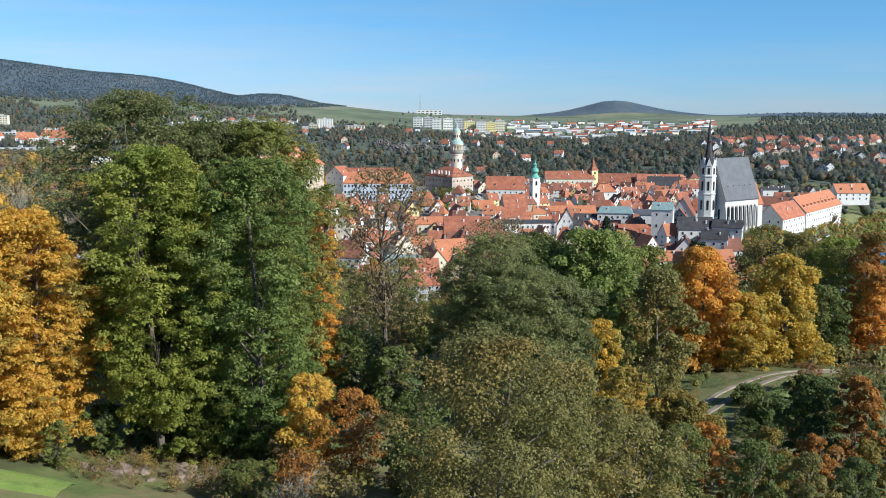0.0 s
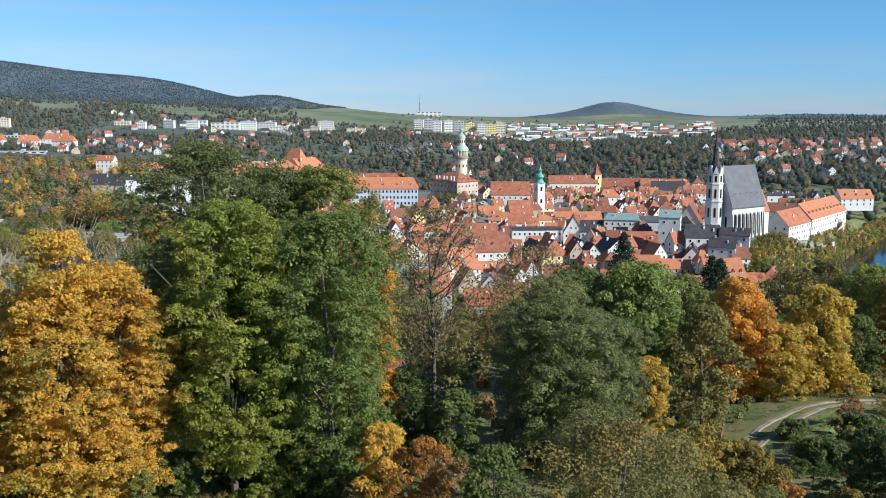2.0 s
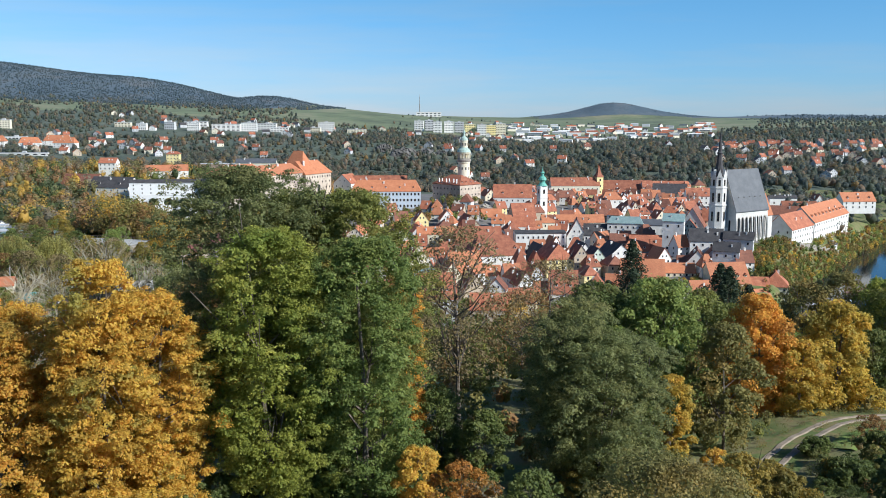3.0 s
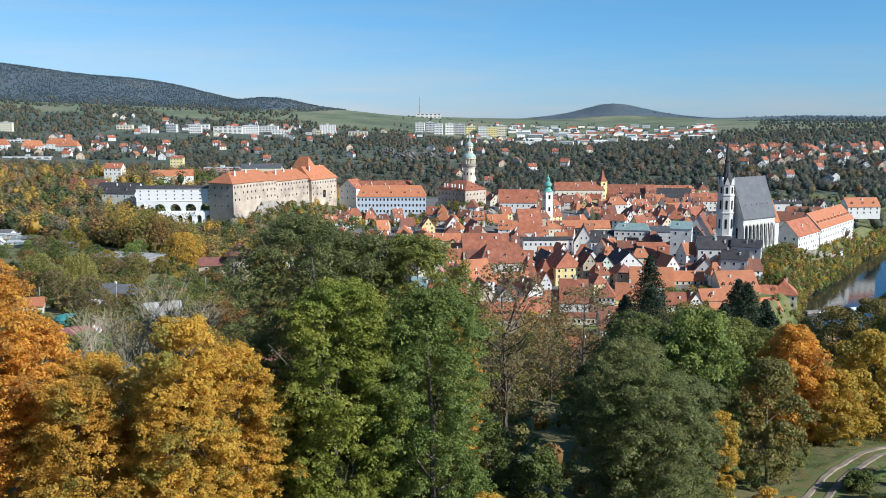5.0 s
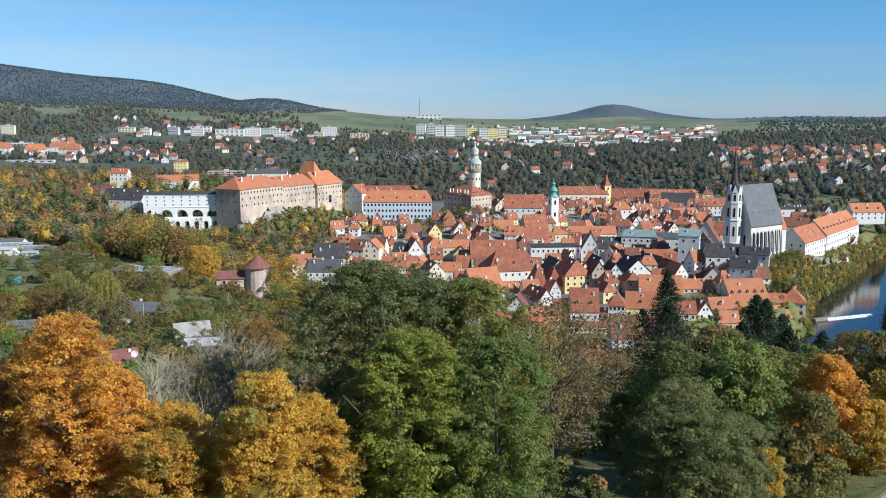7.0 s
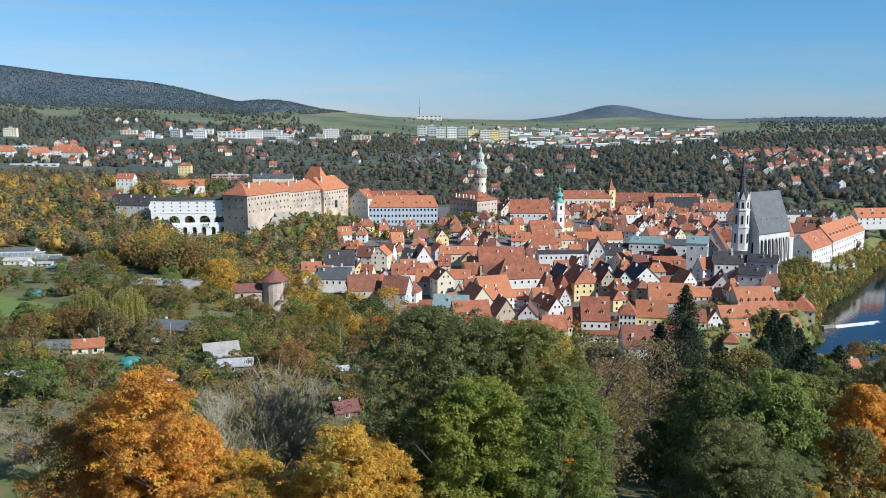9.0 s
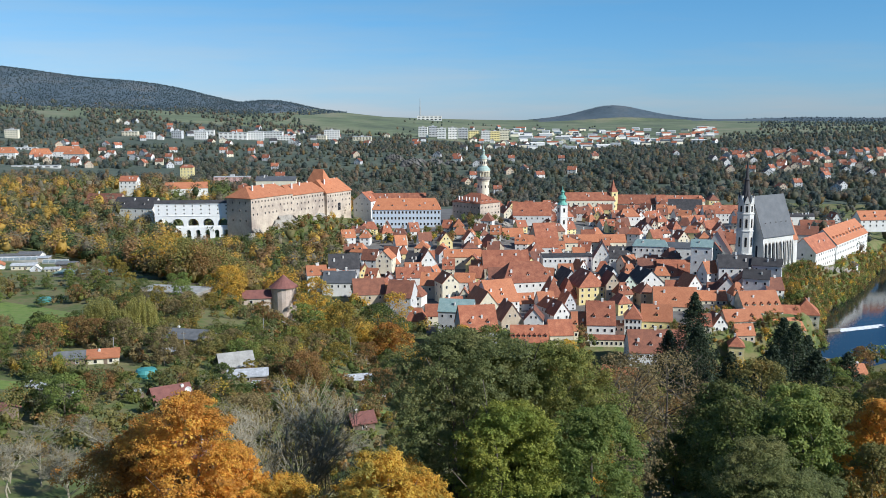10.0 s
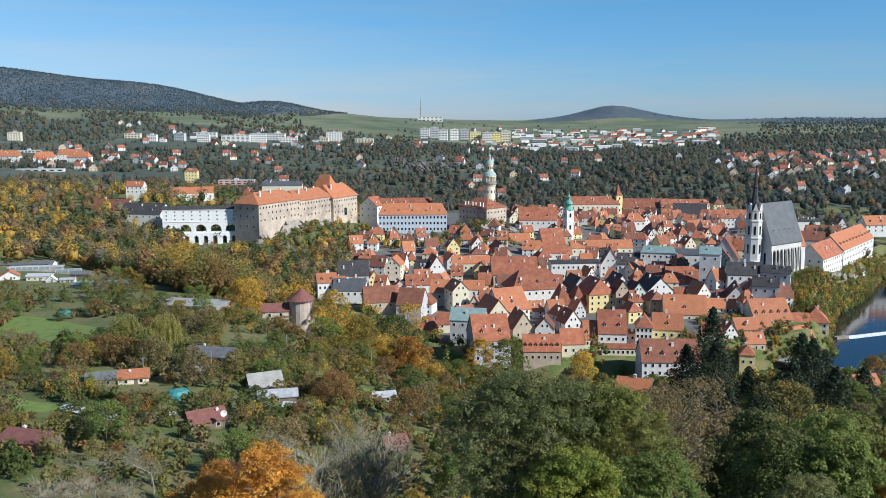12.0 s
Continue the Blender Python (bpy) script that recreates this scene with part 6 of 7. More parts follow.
tree("bright yellow shrub beside the track", 24.0, 98.0, 4.3, 1.9, GOLD, 124, 0.0, 40, 150, 0.26, flare=0.9)
tree("orange-yellow shrub in front of the track", 27.6, 92.0, 3.3, 2.3, GOLD, 125, 0.0, 50, 150, 0.26, flare=0.9)
tree("yellowing shrub below the track", 27.1, 96.0, 4.4, 2.1, GOLDB, 126, 0.0, 50, 150, 0.26, flare=0.9)
tree("bright yellow shrub under the green trees", 21.3, 98.0, 5.5, 1.8, GOLD, 127, 0.0, 40, 150, 0.26, flare=0.9)
tree("dark green shrub inside the bend", 39.0, 112.0, 2.2, 2.1, DEEP, 128, 0.0, 50, 150, 0.28, flare=0.9)
tree("dark hawthorn in the shade", 43.7, 104.0, 4.5, 2.9, OLIVEG, 129, 0.0, 60, 160, 0.28, flare=0.9)
tree("dark hawthorn in the shade", 37.4, 98.0, 3.3, 3.6, DEEP, 130, 0.0, 60, 160, 0.28, flare=0.9)
# added shrubs; their dark leaves stand in for the shadow gap here
tree("dark undergrowth filling the shadow gap between the trees", -11.0, 104.0, 11.4, 3.6, DEEP, 131, 0.0, 60, 150, 0.3, flare=0.9)
tree("dark undergrowth filling the shadow gap between the trees", -5.7, 96.0, 10.3, 3.3, DEEP, 132, 0.0, 60, 150, 0.3, flare=0.9)
tree("dark undergrowth filling the shadow gap between the trees", -14.2, 92.0, 7.9, 2.9, DEEP, 133, 0.0, 60, 150, 0.3, flare=0.9)
tree("golden tree beside the garden pavilion", -118.6, 352.0, 14.4, 8.8, GOLD, 134, 0.05, 60, 130, 0.5)
tree("golden tree beside the garden pavilion", -83.3, 352.0, 22.5, 7.8, GOLD, 135, 0.05, 60, 130, 0.5)
tree("orange tree below the garden pavilion", -70.3, 330.0, 18.2, 7.3, GOLDB, 136, 0.05, 60, 130, 0.5)
tree("dark evergreen shrub in the gardens", -99.3, 262.0, 5.7, 9.2, DEEP, 137, 0.0, 60, 150, 0.4, flare=0.9)
tree("dark evergreen shrub in the gardens", -88.5, 240.0, 5.4, 6.9, OLIVEG, 138, 0.0, 60, 150, 0.4, flare=0.9)
tree("russet tree in the gardens", -68.2, 215.0, 9.8, 6.9, RUST, 139, 0.02, 70, 150, 0.35, flare=0.8)
tree("brown-red tree in the gardens", -111.7, 195.0, 3.3, 6.3, RUST, 140, 0.02, 70, 150, 0.35, flare=0.8)
tree("rounded dark bush in the gardens", -113.6, 140.0, 3.9, 3.2, DEEP, 141, 0.0, 50, 150, 0.3, flare=0.9)
# deep green shrubs whose darkness stands in for the shaded hollow here
tree("dark shrub in the shade under the limes", -32.7, 84.0, 5.0, 2.3, DEEP, 142, 0.0, 50, 140, 0.28, flare=0.9)
tree("dark shrub in the shade under the limes", -29.4, 88.0, 5.8, 2.7, DEEP, 143, 0.0, 50, 140, 0.28, flare=0.9)
tree("yellow-leaved maple with olive leaves", 19.8, 112.0, 11.9, 3.5, YELLOWG, 144, 0.02, 60, 160, 0.34)
tree("golden maple in front of a bare tree", -43.4, 80.0, 19.6, 6.0, GOLD, 145, 0.02, 100, 300, 0.32)
tree("golden orange maple with thin leaves", -56.2, 82.0, 21.1, 5.3, FLAME, 146, 0.02, 90, 280, 0.32)


# ---- undergrowth, orchard and valley trees ----
TRACK = [(26, 100), (29.8, 106), (34, 112), (38.5, 117.8), (43.4, 122.6), (49, 127.8), (54.5, 130.3), (61, 131), (72, 129), (100, 120)]
FRONT = [(x - 1.6, y - 5.0) for x, y in TRACK]


def gap_to(line, x, y):
    best = np.full(np.shape(x), 1e9)
    for (ax, ay), (bx, by) in zip(line, line[1:]):
        dx, dy = bx - ax, by - ay
        t = np.clip(((x - ax) * dx + (y - ay) * dy) / (dx * dx + dy * dy), 0, 1)
        best = np.minimum(best, np.hypot(x - ax - t * dx, y - ay - t * dy))
    return best


LAWNS = [(-180, 316, 30, 24), (-140, 194, 11, 8), (-46, 206, 10, 7), (-64, 265, 9, 7), (-139, 235, 11, 7), (-97, 283, 11, 7), (-165, 292, 22, 12), (-242, 448, 34, 34), (-268, 512, 42, 42)]


def off_lawn(x, y):
    out = np.ones(np.shape(x), bool)
    for a, b, w, d in LAWNS:
        out &= np.hypot((x - a) / w, (y - b) / d) > 1
    return out


def planted(n, x0, x1, y0, y1, seed, gap, taken):
    g = random.Random(seed)
    out = []
    for _ in range(n * 30):
        if len(out) >= n:
            break
        x, y = g.uniform(x0, x1), g.uniform(y0, y1)
        if not off_lawn(x, y):
            continue
        if any((x - a) ** 2 + (y - b) ** 2 < gap ** 2 for a, b in taken):
            continue
        if river_gap(np.array([x]), np.array([y]))[0] < 30 or gap_to(TRACK, x, y) < 5 or gap_to(FRONT, x, y) < 5 or (-44 < x < -19 and 58 < y < 85):
            continue
        taken.append((x, y))
        out.append((x, y))
    return out


def make_templates(kinds, h, rad, low, clumps, per, leaf, name, group, category):
    out = []
    for i, (mat, lab) in enumerate(kinds):
        out.append(tree(lab, 0, 60 + i, h, rad, mat, 300 + i + int(h * 10), low, clumps, per, leaf, flare=0.8, limbs=7, name=name, group=group, category=category))
    return out


def plant(temps, spots, lo, hi, seed, sink=0.1):
    g = random.Random(seed)
    for i, (x, y) in enumerate(spots):
        k = i if i < len(temps) else g.randrange(len(temps))
        s = g.uniform(lo, hi)
        z = gz(x, y) - sink
        m = pose(x, y, z, 0, 0, g.uniform(0, 360))
        if i < len(temps):
            temps[k].matrix_basis = m
            temps[k].scale = (s, s, s * g.uniform(0.85, 1.15))
        else:
            ob = copy_thing(temps[k], m)
            ob.scale = (s, s, s * g.uniform(0.85, 1.15))


used = [(o.location.x, o.location.y) for o in scene.objects if o.get("category") in ("tree", "house", "shed")]
SHEDS = [(-138, 266), (-127, 270), (-131, 262), (-110, 252), (-123, 218), (-105, 215), (-83, 211), (-93, 181), (-124, 187), (-121, 154), (-78, 142), (-51, 180), (-57, 249), (-142, 349), (-135, 190), (-178, 314), (-60, 215), (-96, 349)]
used += [(a + dx, b + dy) for a, b in SHEDS for dx, dy in ((0, 0), (2, -7), (-5, 0), (5, 0), (4, -14))]
bush_kinds = [(OLIVE, "olive-green hillside bush with small leaves"), (DEEP, "dark green bush on the hillside"), (RUST, "russet hillside bush with thin leaves"), (GOLDB, "yellowing bush on the hillside"), (OLIVEG, "dull green bush on the hillside"), (DRY, "withered brown hillside bush")]
bushes = make_templates(bush_kinds, 4.2, 2.5, 0.0, 30, 105, 0.23, "bush", "hillside bushes", "bush")
spots = planted(60, -30, 75, 40, 120, 31, 3.2, used) + planted(60, -75, -5, 105, 200, 33, 4.0, used) + planted(70, -215, -40, 125, 330, 32, 4.2, used)
plant(bushes, spots, 0.5, 1.15, 41)
fruit_kinds = [(OLIVE, "olive-green orchard tree with thin leaves"), (OLIVEG, "dull green orchard tree in leaf"), (RUST, "russet orchard tree with autumn leaves"), (DEEP, "dark green orchard tree in leaf"), (GOLDB, "yellowing orchard tree with autumn leaves"), (DRY, "withered orchard tree with bare twigs"), (GREEN, "fresh green orchard tree in leaf")]
fruits = make_templates(fruit_kinds, 7.0, 3.6, 0.12, 40, 100, 0.27, "fruit_tree", "orchard trees", "tree")
spots = planted(165, -230, -35, 130, 345, 51, 5.4, used) + planted(80, -300, -90, 345, 560, 52, 7.5, used)
plant(fruits, spots, 0.75, 1.45, 42)
valley_kinds = [(DEEP, "dark green tree in the valley"), (OLIVE, "olive-green tree in the valley"), (GREEN, "fresh green tree in the valley"), (RUST, "russet autumn tree in the valley"), (OLIVEG, "dull green tree in the valley"), (DRY, "half-bare brown valley tree")]
valley = make_templates(valley_kinds, 14, 5.4, 0.08, 60, 130, 0.42, "valley_tree", "trees in the river valley", "tree")
spots = planted(60, -35, 90, 145, 240, 61, 7.0, used) + planted(85, -75, 180, 235, 440, 62, 8.5, used)
plant(valley, spots, 0.62, 1.05, 43)

# low scrub that covers the slopes
def scrub(n, x0, x1, y0, y1, lo, hi, seed, thin=-9.0, label="tangled scrub on the slope", per=84, leaf=0.15):
    g = np.random.default_rng(seed)
    x, y = g.uniform(x0, x1, n), g.uniform(y0, y1, n)
    keep = (gap_to(TRACK, x, y) > 4.5) & (river_gap(x, y) > 30) & (np.hypot((x + 40) / 9, (y - 70) / 7) > 1)
    keep &= off_lawn(x, y)
    for a, b in SHEDS:
        keep &= ~((np.abs(x - a) < 6) & (y > b - 4.5) & (y < b + 5))
    keep &= ~((x > -44) & (x < -19) & (y > 55) & (y < 84.5))
    keep &= gap_to(FRONT, x, y) > 4.5
    keep &= np.sin(x / 9 + 2 * np.sin(y / 17)) + np.sin(y / 13 + x / 21) + g.normal(0, 0.4, n) > thin
    x, y = x[keep], y[keep]
    z = height(x, y) - 0.2
    c = g.choice(5, len(x), p=[0.3, 0.2, 0.2, 0.18, 0.12])
    for i, m in enumerate((OLIVE, DEEP, DRY, OLIVEG, RUST)):
        k = c == i
        scatter("scrub", label, np.stack([x[k], y[k], z[k]], -1), g.uniform(lo, hi, k.sum()), m, per=per, leaf=leaf, category="scrub")


scrub(420, -25, 85, 38, 130, 1.6, 3.6, 91, label="tangled scrub on the near slope", per=150, leaf=0.1)
scrub(420, -75, 100, 120, 260, 2.0, 5.0, 92, label="tangled scrub on the valley side")
scrub(500, -90, 190, 240, 430, 3.0, 7.5, 94, label="dense scrub above the river", per=66, leaf=0.17)
scrub(3600, -240, -40, 125, 350, 1.0, 4.0, 93, -1.1, "garden hedges and shrubs", 60, 0.2)
scrub(700, -330, -80, 340, 560, 1.5, 5, 95, -0.9, "hedges and shrubs on the upper gardens", 54, 0.2)

# tall autumn trees between the gardens, the river and the castle
def grove(n, u0, u1, y0, y1, lo, hi, seed, weights):
    pts = wood_points(n, u0, u1, y0, y1, seed, -3.0)
    g = np.random.default_rng(seed)
    c = g.choice(5, len(pts), p=np.array(weights) / sum(weights))
    for i, (m, lab) in enumerate(((GOLD, "golden"), (OLIVE, "olive"), (RUST, "russet"), (OLIVEG, "dull green"), (DRY, "half-bare"))):
        k = c == i
        if k.any():
            scatter("grove", lab + " tall autumn trees below the castle", pts[k], g.uniform(lo, hi, k.sum()), m, per=690, leaf=0.046, core_size=0.5)


grove(120, -0.40, -0.17, 395, 600, 14, 20, 19, (4, 2, 2, 1.5, 1.5))
grove(100, -0.27, -0.03, 380, 460, 9, 15, 23, (2, 2, 2, 3, 1.5))
grove(40, -0.20, -0.12, 335, 400, 8, 13, 29, (4, 2, 2, 1.5, 1.5))

# trees and shrubs on the castle rock, the church bank and the town edge
def bank(pts, lo, hi, seed, lift=0.0):
    g = np.random.default_rng(seed)
    pts = np.asarray(pts, float)
    z = height(pts[:, 0], pts[:, 1]) + lift
    c = g.choice(5, len(pts), p=[0.25, 0.25, 0.2, 0.12, 0.18])
    for i, (m, lab) in enumerate(((GREEN, "green"), (OLIVE, "olive"), (RUST, "russet"), (GOLD, "golden"), (DEEP, "dark green"))):
        k = c == i
        if k.any():
            scatter("shrubbery", lab + " shrubs and trees on the banks below the walls", np.stack([pts[k, 0], pts[k, 1], z[k]], -1), g.uniform(lo, hi, k.sum()), m, per=84, leaf=0.15, category="shrubs")


g = np.random.default_rng(77)


def strewn(n, x0, x1, y0, y1, test):
    """Points of a stretch of land that pass a test of x, y and the distance from the river."""
    x, y = g.uniform(x0, x1, n), g.uniform(y0, y1, n)
    k = test(x, y, river_gap(x, y))
    return list(zip(x[k], y[k]))


rock = strewn(1100, -250, 30, 640, 900, lambda x, y, d: ((x + 165) * 0.9 - (y - 878) * 0.44 > 7) & ~((x > -105) & (x < -22) & (y > 880)) & ~((x > -112) & (y < 800)) & (d > 16))
rock += strewn(420, -330, -205, 680, 806, lambda x, y, d: d > 0)
cliff = strewn(4200, 190, 360, 550, 790, lambda x, y, d: (d > 24) & (d < 48) & ~(((x - 205) * 0.82 + (y - 622) * 0.57 < -5) & (y > 600)) & (height(x, y) < 21.5))
shore = strewn(2400, -110, 240, 400, 560, lambda x, y, d: (d > 25) & (d < 44) & clear_of(x, y, 9))
gardens = strewn(900, 118, 206, 468, 542, lambda x, y, d: (d > 23) & clear_of(x, y, 5.5))
edge = strewn(900, -20, 190, 455, 512, lambda x, y, d: (d >= 44) & (d < 62) & clear_of(x, y, 8))
bank(gardens, 1.8, 3.6, 85)
bank(edge, 2.6, 5.5, 83)
bank(rock, 3.5, 8.5, 78)
bank(shore, 3.5, 7.5, 81, 3.2)
bank(cliff, 2.5, 5.0, 79)
slope = strewn(1700, 178, 264, 540, 668, lambda x, y, d: (d > 24) & clear_of(x, y, 7) & ((x - 205) * 0.57 - (y - 622) * 0.82 > 5) & ((x - 265.5) * 0.755 - (y - 682) * 0.656 > 4))
bank(slope, 2.6, 5.5, 84)
steep = []
for (ax, ay), (bx, by) in zip(RIVER[:8], RIVER[1:9]):
    ln = math.hypot(bx - ax, by - ay)
    for side, n in ((1, 2.6), (-1, 2.6)):
        for _ in range(int(ln * n)):
            f, d = g.uniform(), g.uniform(22, 36)
            steep.append((ax + (bx - ax) * f + side * d * (by - ay) / ln, ay + (by - ay) * f - side * d * (bx - ax) / ln))
steep = np.array(steep)
steep = steep[(river_gap(steep[:, 0], steep[:, 1]) > 21.5) & (height(steep[:, 0], steep[:, 1]) < 14)]
bank(steep, 3.0, 5.5, 80, 0.5)


# denser garden trees between the sheds
g = np.random.default_rng(140)
x, y = g.uniform(-235, -40, 520), g.uniform(130, 345, 520)
keep = off_lawn(x, y)
for a, b in SHEDS:
    keep &= ~((np.abs(x - a) < 8) & (y > b - 17) & (y < b + 6))
keep &= np.sin(x / 15 + 1.5 * np.sin(y / 19)) + np.sin(y / 17 - x / 33) > -0.55
x, y = x[keep], y[keep]
c = g.choice(6, len(x))
for i, (m, lab) in enumerate(((OLIVE, "olive"), (GREYG, "grey-green"), (RUST, "russet"), (DRY, "withered"), (YELLOWG, "yellowing"), (DEEP, "dark green"))):
    k = c == i
    scatter("thicket", lab + " thicket of garden trees and tall shrubs", np.stack([x[k], y[k], height(x[k], y[k]) - 0.3], -1), g.uniform(3.2, 7.0, k.sum()), m, per=300, leaf=0.065, category="shrubs", core_size=0.6)

# weeping willows, clipped hedges
WILLOW = foliage("pale_willow_leaves", [(0.29, 0.28, 0.09), (0.40, 0.37, 0.12), (0.48, 0.43, 0.15)], clump=0.3, trans=0.45, vary=0.5)


def willow(x, y, h, rad, seed):
    rnd = random.Random(seed)
    r = root("willow", x, y, gz(x, y), 0, "pale yellow-green weeping willow with hanging boughs", "tree", "weeping willows")
    vb, fb, tips = boughs(h, rad * 0.6, 0.25, 9, rnd)
    obj_from("trunk", vb, fb, BARK, r)
    cs = []
    for i in range(130):
        a, q = rnd.uniform(0, 6.283), math.sqrt(rnd.uniform(0.02, 1))
        px, py = math.cos(a) * rad * q, math.sin(a) * rad * q
        top = h * (1 - 0.35 * q * q) * rnd.uniform(0.86, 1.02)
        low = max(1.0, top - rnd.uniform(0.35, 0.75) * h)
        for k in range(9):
            cs.append((px * (1 + 0.012 * k), py * (1 + 0.012 * k), top + (low - top) * k / 8))
    c = new("crown", leaf_mesh("crown", leaf_arrays(cs, [(0.32, 0.32, 0.75)] * len(cs), 16, 0.3, inner=0.8), WILLOW))
    c.parent = r


for i, (x, y, h, rad) in enumerate(((-138, 266, 12.5, 5.4), (-127, 270, 12, 5.2), (-131, 262, 9, 4.0))):
    willow(x, y, h, rad, 400 + i)
for i, (ax, ay, bx, by) in enumerate(((-134, 226, -126, 205), (-128, 204, -117, 200), (-100, 262, -90, 254), (-70, 236, -60, 228), (-150, 262, -138, 256))):
    n = int(math.hypot(bx - ax, by - ay) / 0.8)
    f = np.linspace(0, 1, n)
    px, py = ax + (bx - ax) * f, ay + (by - ay) * f
    scatter("hedge", "dense clipped yellow-green garden hedge", np.stack([px, py, height(px, py) - 0.2], -1), np.full(n, 2.6), (LIME, OLIVEG)[i % 2], per=300, leaf=0.09, category="hedge")


# ---- track, lawn, rocks, bridge and weir ----
ROUGH = surface("rough_autumn_grass", [(0.075, 0.105, 0.028), (0.13, 0.17, 0.040), (0.20, 0.165, 0.065), (0.12, 0.175, 0.038)], 0.35, 2.5, 0.95, 0.2)
REDSTONE = surface("reddish_stone", [(0.10, 0.075, 0.055), (0.22, 0.165, 0.125), (0.30, 0.25, 0.2)], 0.5, 2.5, 0.95, 0.1)
ROSE = surface("faded_rose_plaster", [(0.42, 0.33, 0.27), (0.58, 0.48, 0.40)], 0.25, 2.0)
GRAVEL = surface("pale_gravel", [(0.19, 0.15, 0.11), (0.33, 0.27, 0.20)], 0.5, 5.0, 0.95, 0.03)
LAWN = surface("bright_lawn", [(0.10, 0.16, 0.03), (0.165, 0.235, 0.045), (0.20, 0.215, 0.07)], 0.3, 3.0, 0.95, 0.05)
CONCRETE = surface("weathered_concrete", [(0.26, 0.25, 0.23), (0.42, 0.41, 0.38)], 0.4, 3.0)
TARP = surface("white_tarpaulin", [(0.34, 0.35, 0.36), (0.58, 0.59, 0.60)], 0.8, 4.0, 0.5)
REDMETAL = surface("dull_red_roofing", [(0.16, 0.065, 0.055), (0.24, 0.10, 0.08)], 0.6, 4.0)
GREYROOF = surface("grey_roofing_felt", [(0.10, 0.105, 0.11), (0.18, 0.185, 0.19)], 0.6, 4.0)
TURQ = surface("turquoise_plastic", [(0.05, 0.22, 0.22), (0.09, 0.32, 0.30)], 1.0, 4.0, 0.5)


def spline(pts, n):
    out = []
    for i in range(len(pts) - 1):
        p0, p1, p2, p3 = (Vector(pts[max(0, min(len(pts) - 1, i + k))]) for k in (-1, 0, 1, 2))
        for j in range(n):
            t = j / n
            out.append(0.5 * ((2 * p1) + (p2 - p0) * t + (2 * p0 - 5 * p1 + 4 * p2 - p3) * t * t + (3 * p1 - p0 - 3 * p2 + p3) * t ** 3))
    out.append(Vector(pts[-1]))
    return out


def ribbon(name, line, off, wide, mat, lift, label, category, parent=None):
    """A strip laid on the ground along a line, off metres to its side, with a thickness."""
    pts = spline(line, 12)
    rows = []
    for i, p in enumerate(pts):
        d = (pts[min(i + 1, len(pts) - 1)] - pts[max(i - 1, 0)]).normalized()
        nrm = Vector((-d.y, d.x))
        wob = 0.06 * math.sin(i * 0.8) + 0.05 * math.sin(i * 0.37)
        rows.append([p + nrm * (off + wide * s + wob) for s in (-0.5, -0.17, 0.17, 0.5)])
    xs = np.array([[q.x for q in r] for r in rows])
    ys = np.array([[q.y for q in r] for r in rows])
    zs = height(xs, ys) + lift
    zs[:, 0] -= lift + 0.25
    zs[:, 3] -= lift + 0.25
    v = np.stack([xs, ys, zs], -1).reshape(-1, 3)
    f = [(i * 4 + k, i * 4 + k + 1, i * 4 + k + 5, i * 4 + k + 4) for i in range(len(rows) - 1) for k in range(3)]
    ob = obj_from(name, v, f, mat, parent)
    return tagged(ob, label, category, kind="structure") if not parent else ob


ribbon("field_track", TRACK, -1.25, 2.1, GRAVEL, 0.22, "pale gravel wheel rut of a curving field track", "track")
ribbon("field_track", TRACK, 1.25, 2.1, GRAVEL, 0.22, "pale gravel wheel rut of a curving field track", "track")
ribbon("grass_verge", TRACK, 0, 15, ROUGH, 0.10, "rough autumn grass on both sides of the field track", "grass")
ribbon("lawn", [(43, 113), (47, 118.5), (52, 121.5), (58, 122)], 0, 6, LAWN, 0.16, "bright green grass inside the bend of the track", "lawn")
ribbon("lawn", [(-60, 66), (-46, 69), (-38, 70.5), (-31, 71)], 0, 8, LAWN, 0.22, "short green lawn with fallen leaves", "lawn")
ribbon("garden_path", [(-60, 62), (-46, 64), (-38, 65), (-28, 65.5)], 0, 2, GRAVEL, 0.14, "pale path along the lawn", "path")
ribbon("lawn", [(-215, 345), (-192, 328), (-168, 308), (-148, 296)], 0, 34, LAWN, 0.12, "green lawn with small fruit trees", "lawn")
ribbon("lawn", [(-150, 205), (-140, 196), (-128, 191)], 0, 14, LAWN, 0.12, "green lawn among garden beds", "lawn")
ribbon("lawn", [(-56, 208), (-46, 206), (-36, 214)], 0, 9, LAWN, 0.12, "green lawn in an allotment", "lawn")
ribbon("lawn", [(-150, 240), (-138, 236), (-128, 238)], 0, 9, LAWN, 0.12, "green lawn in an allotment", "lawn")
ribbon("lawn", [(-108, 290), (-96, 285), (-86, 283)], 0, 8, LAWN, 0.12, "green lawn in an allotment", "lawn")
ribbon("lawn", [(-72, 262), (-62, 268), (-55, 275)], 0, 7, LAWN, 0.12, "green lawn in an allotment", "lawn")

g = random.Random(3)
for i in range(40):
    x, y = g.uniform(-33, -21), g.uniform(78, 83.5)
    s = g.uniform(0.25, 0.8) * (1.6 if i % 9 == 0 else 1)
    bm = bmesh.new()
    bmesh.ops.create_icosphere(bm, subdivisions=1, radius=s)
    for v in bm.verts:
        v.co *= g.uniform(0.7, 1.2)
        v.co.z *= 0.65
    r = part("boulder", bm, REDSTONE, None)
    r.location = (x, y, gz(x, y) + s * 0.12)
    r.rotation_euler = (0, 0, g.uniform(0, 6))
    tagged(r, "rough reddish-grey boulder in a rock heap", "rock", "rock heap at the lawn's edge")


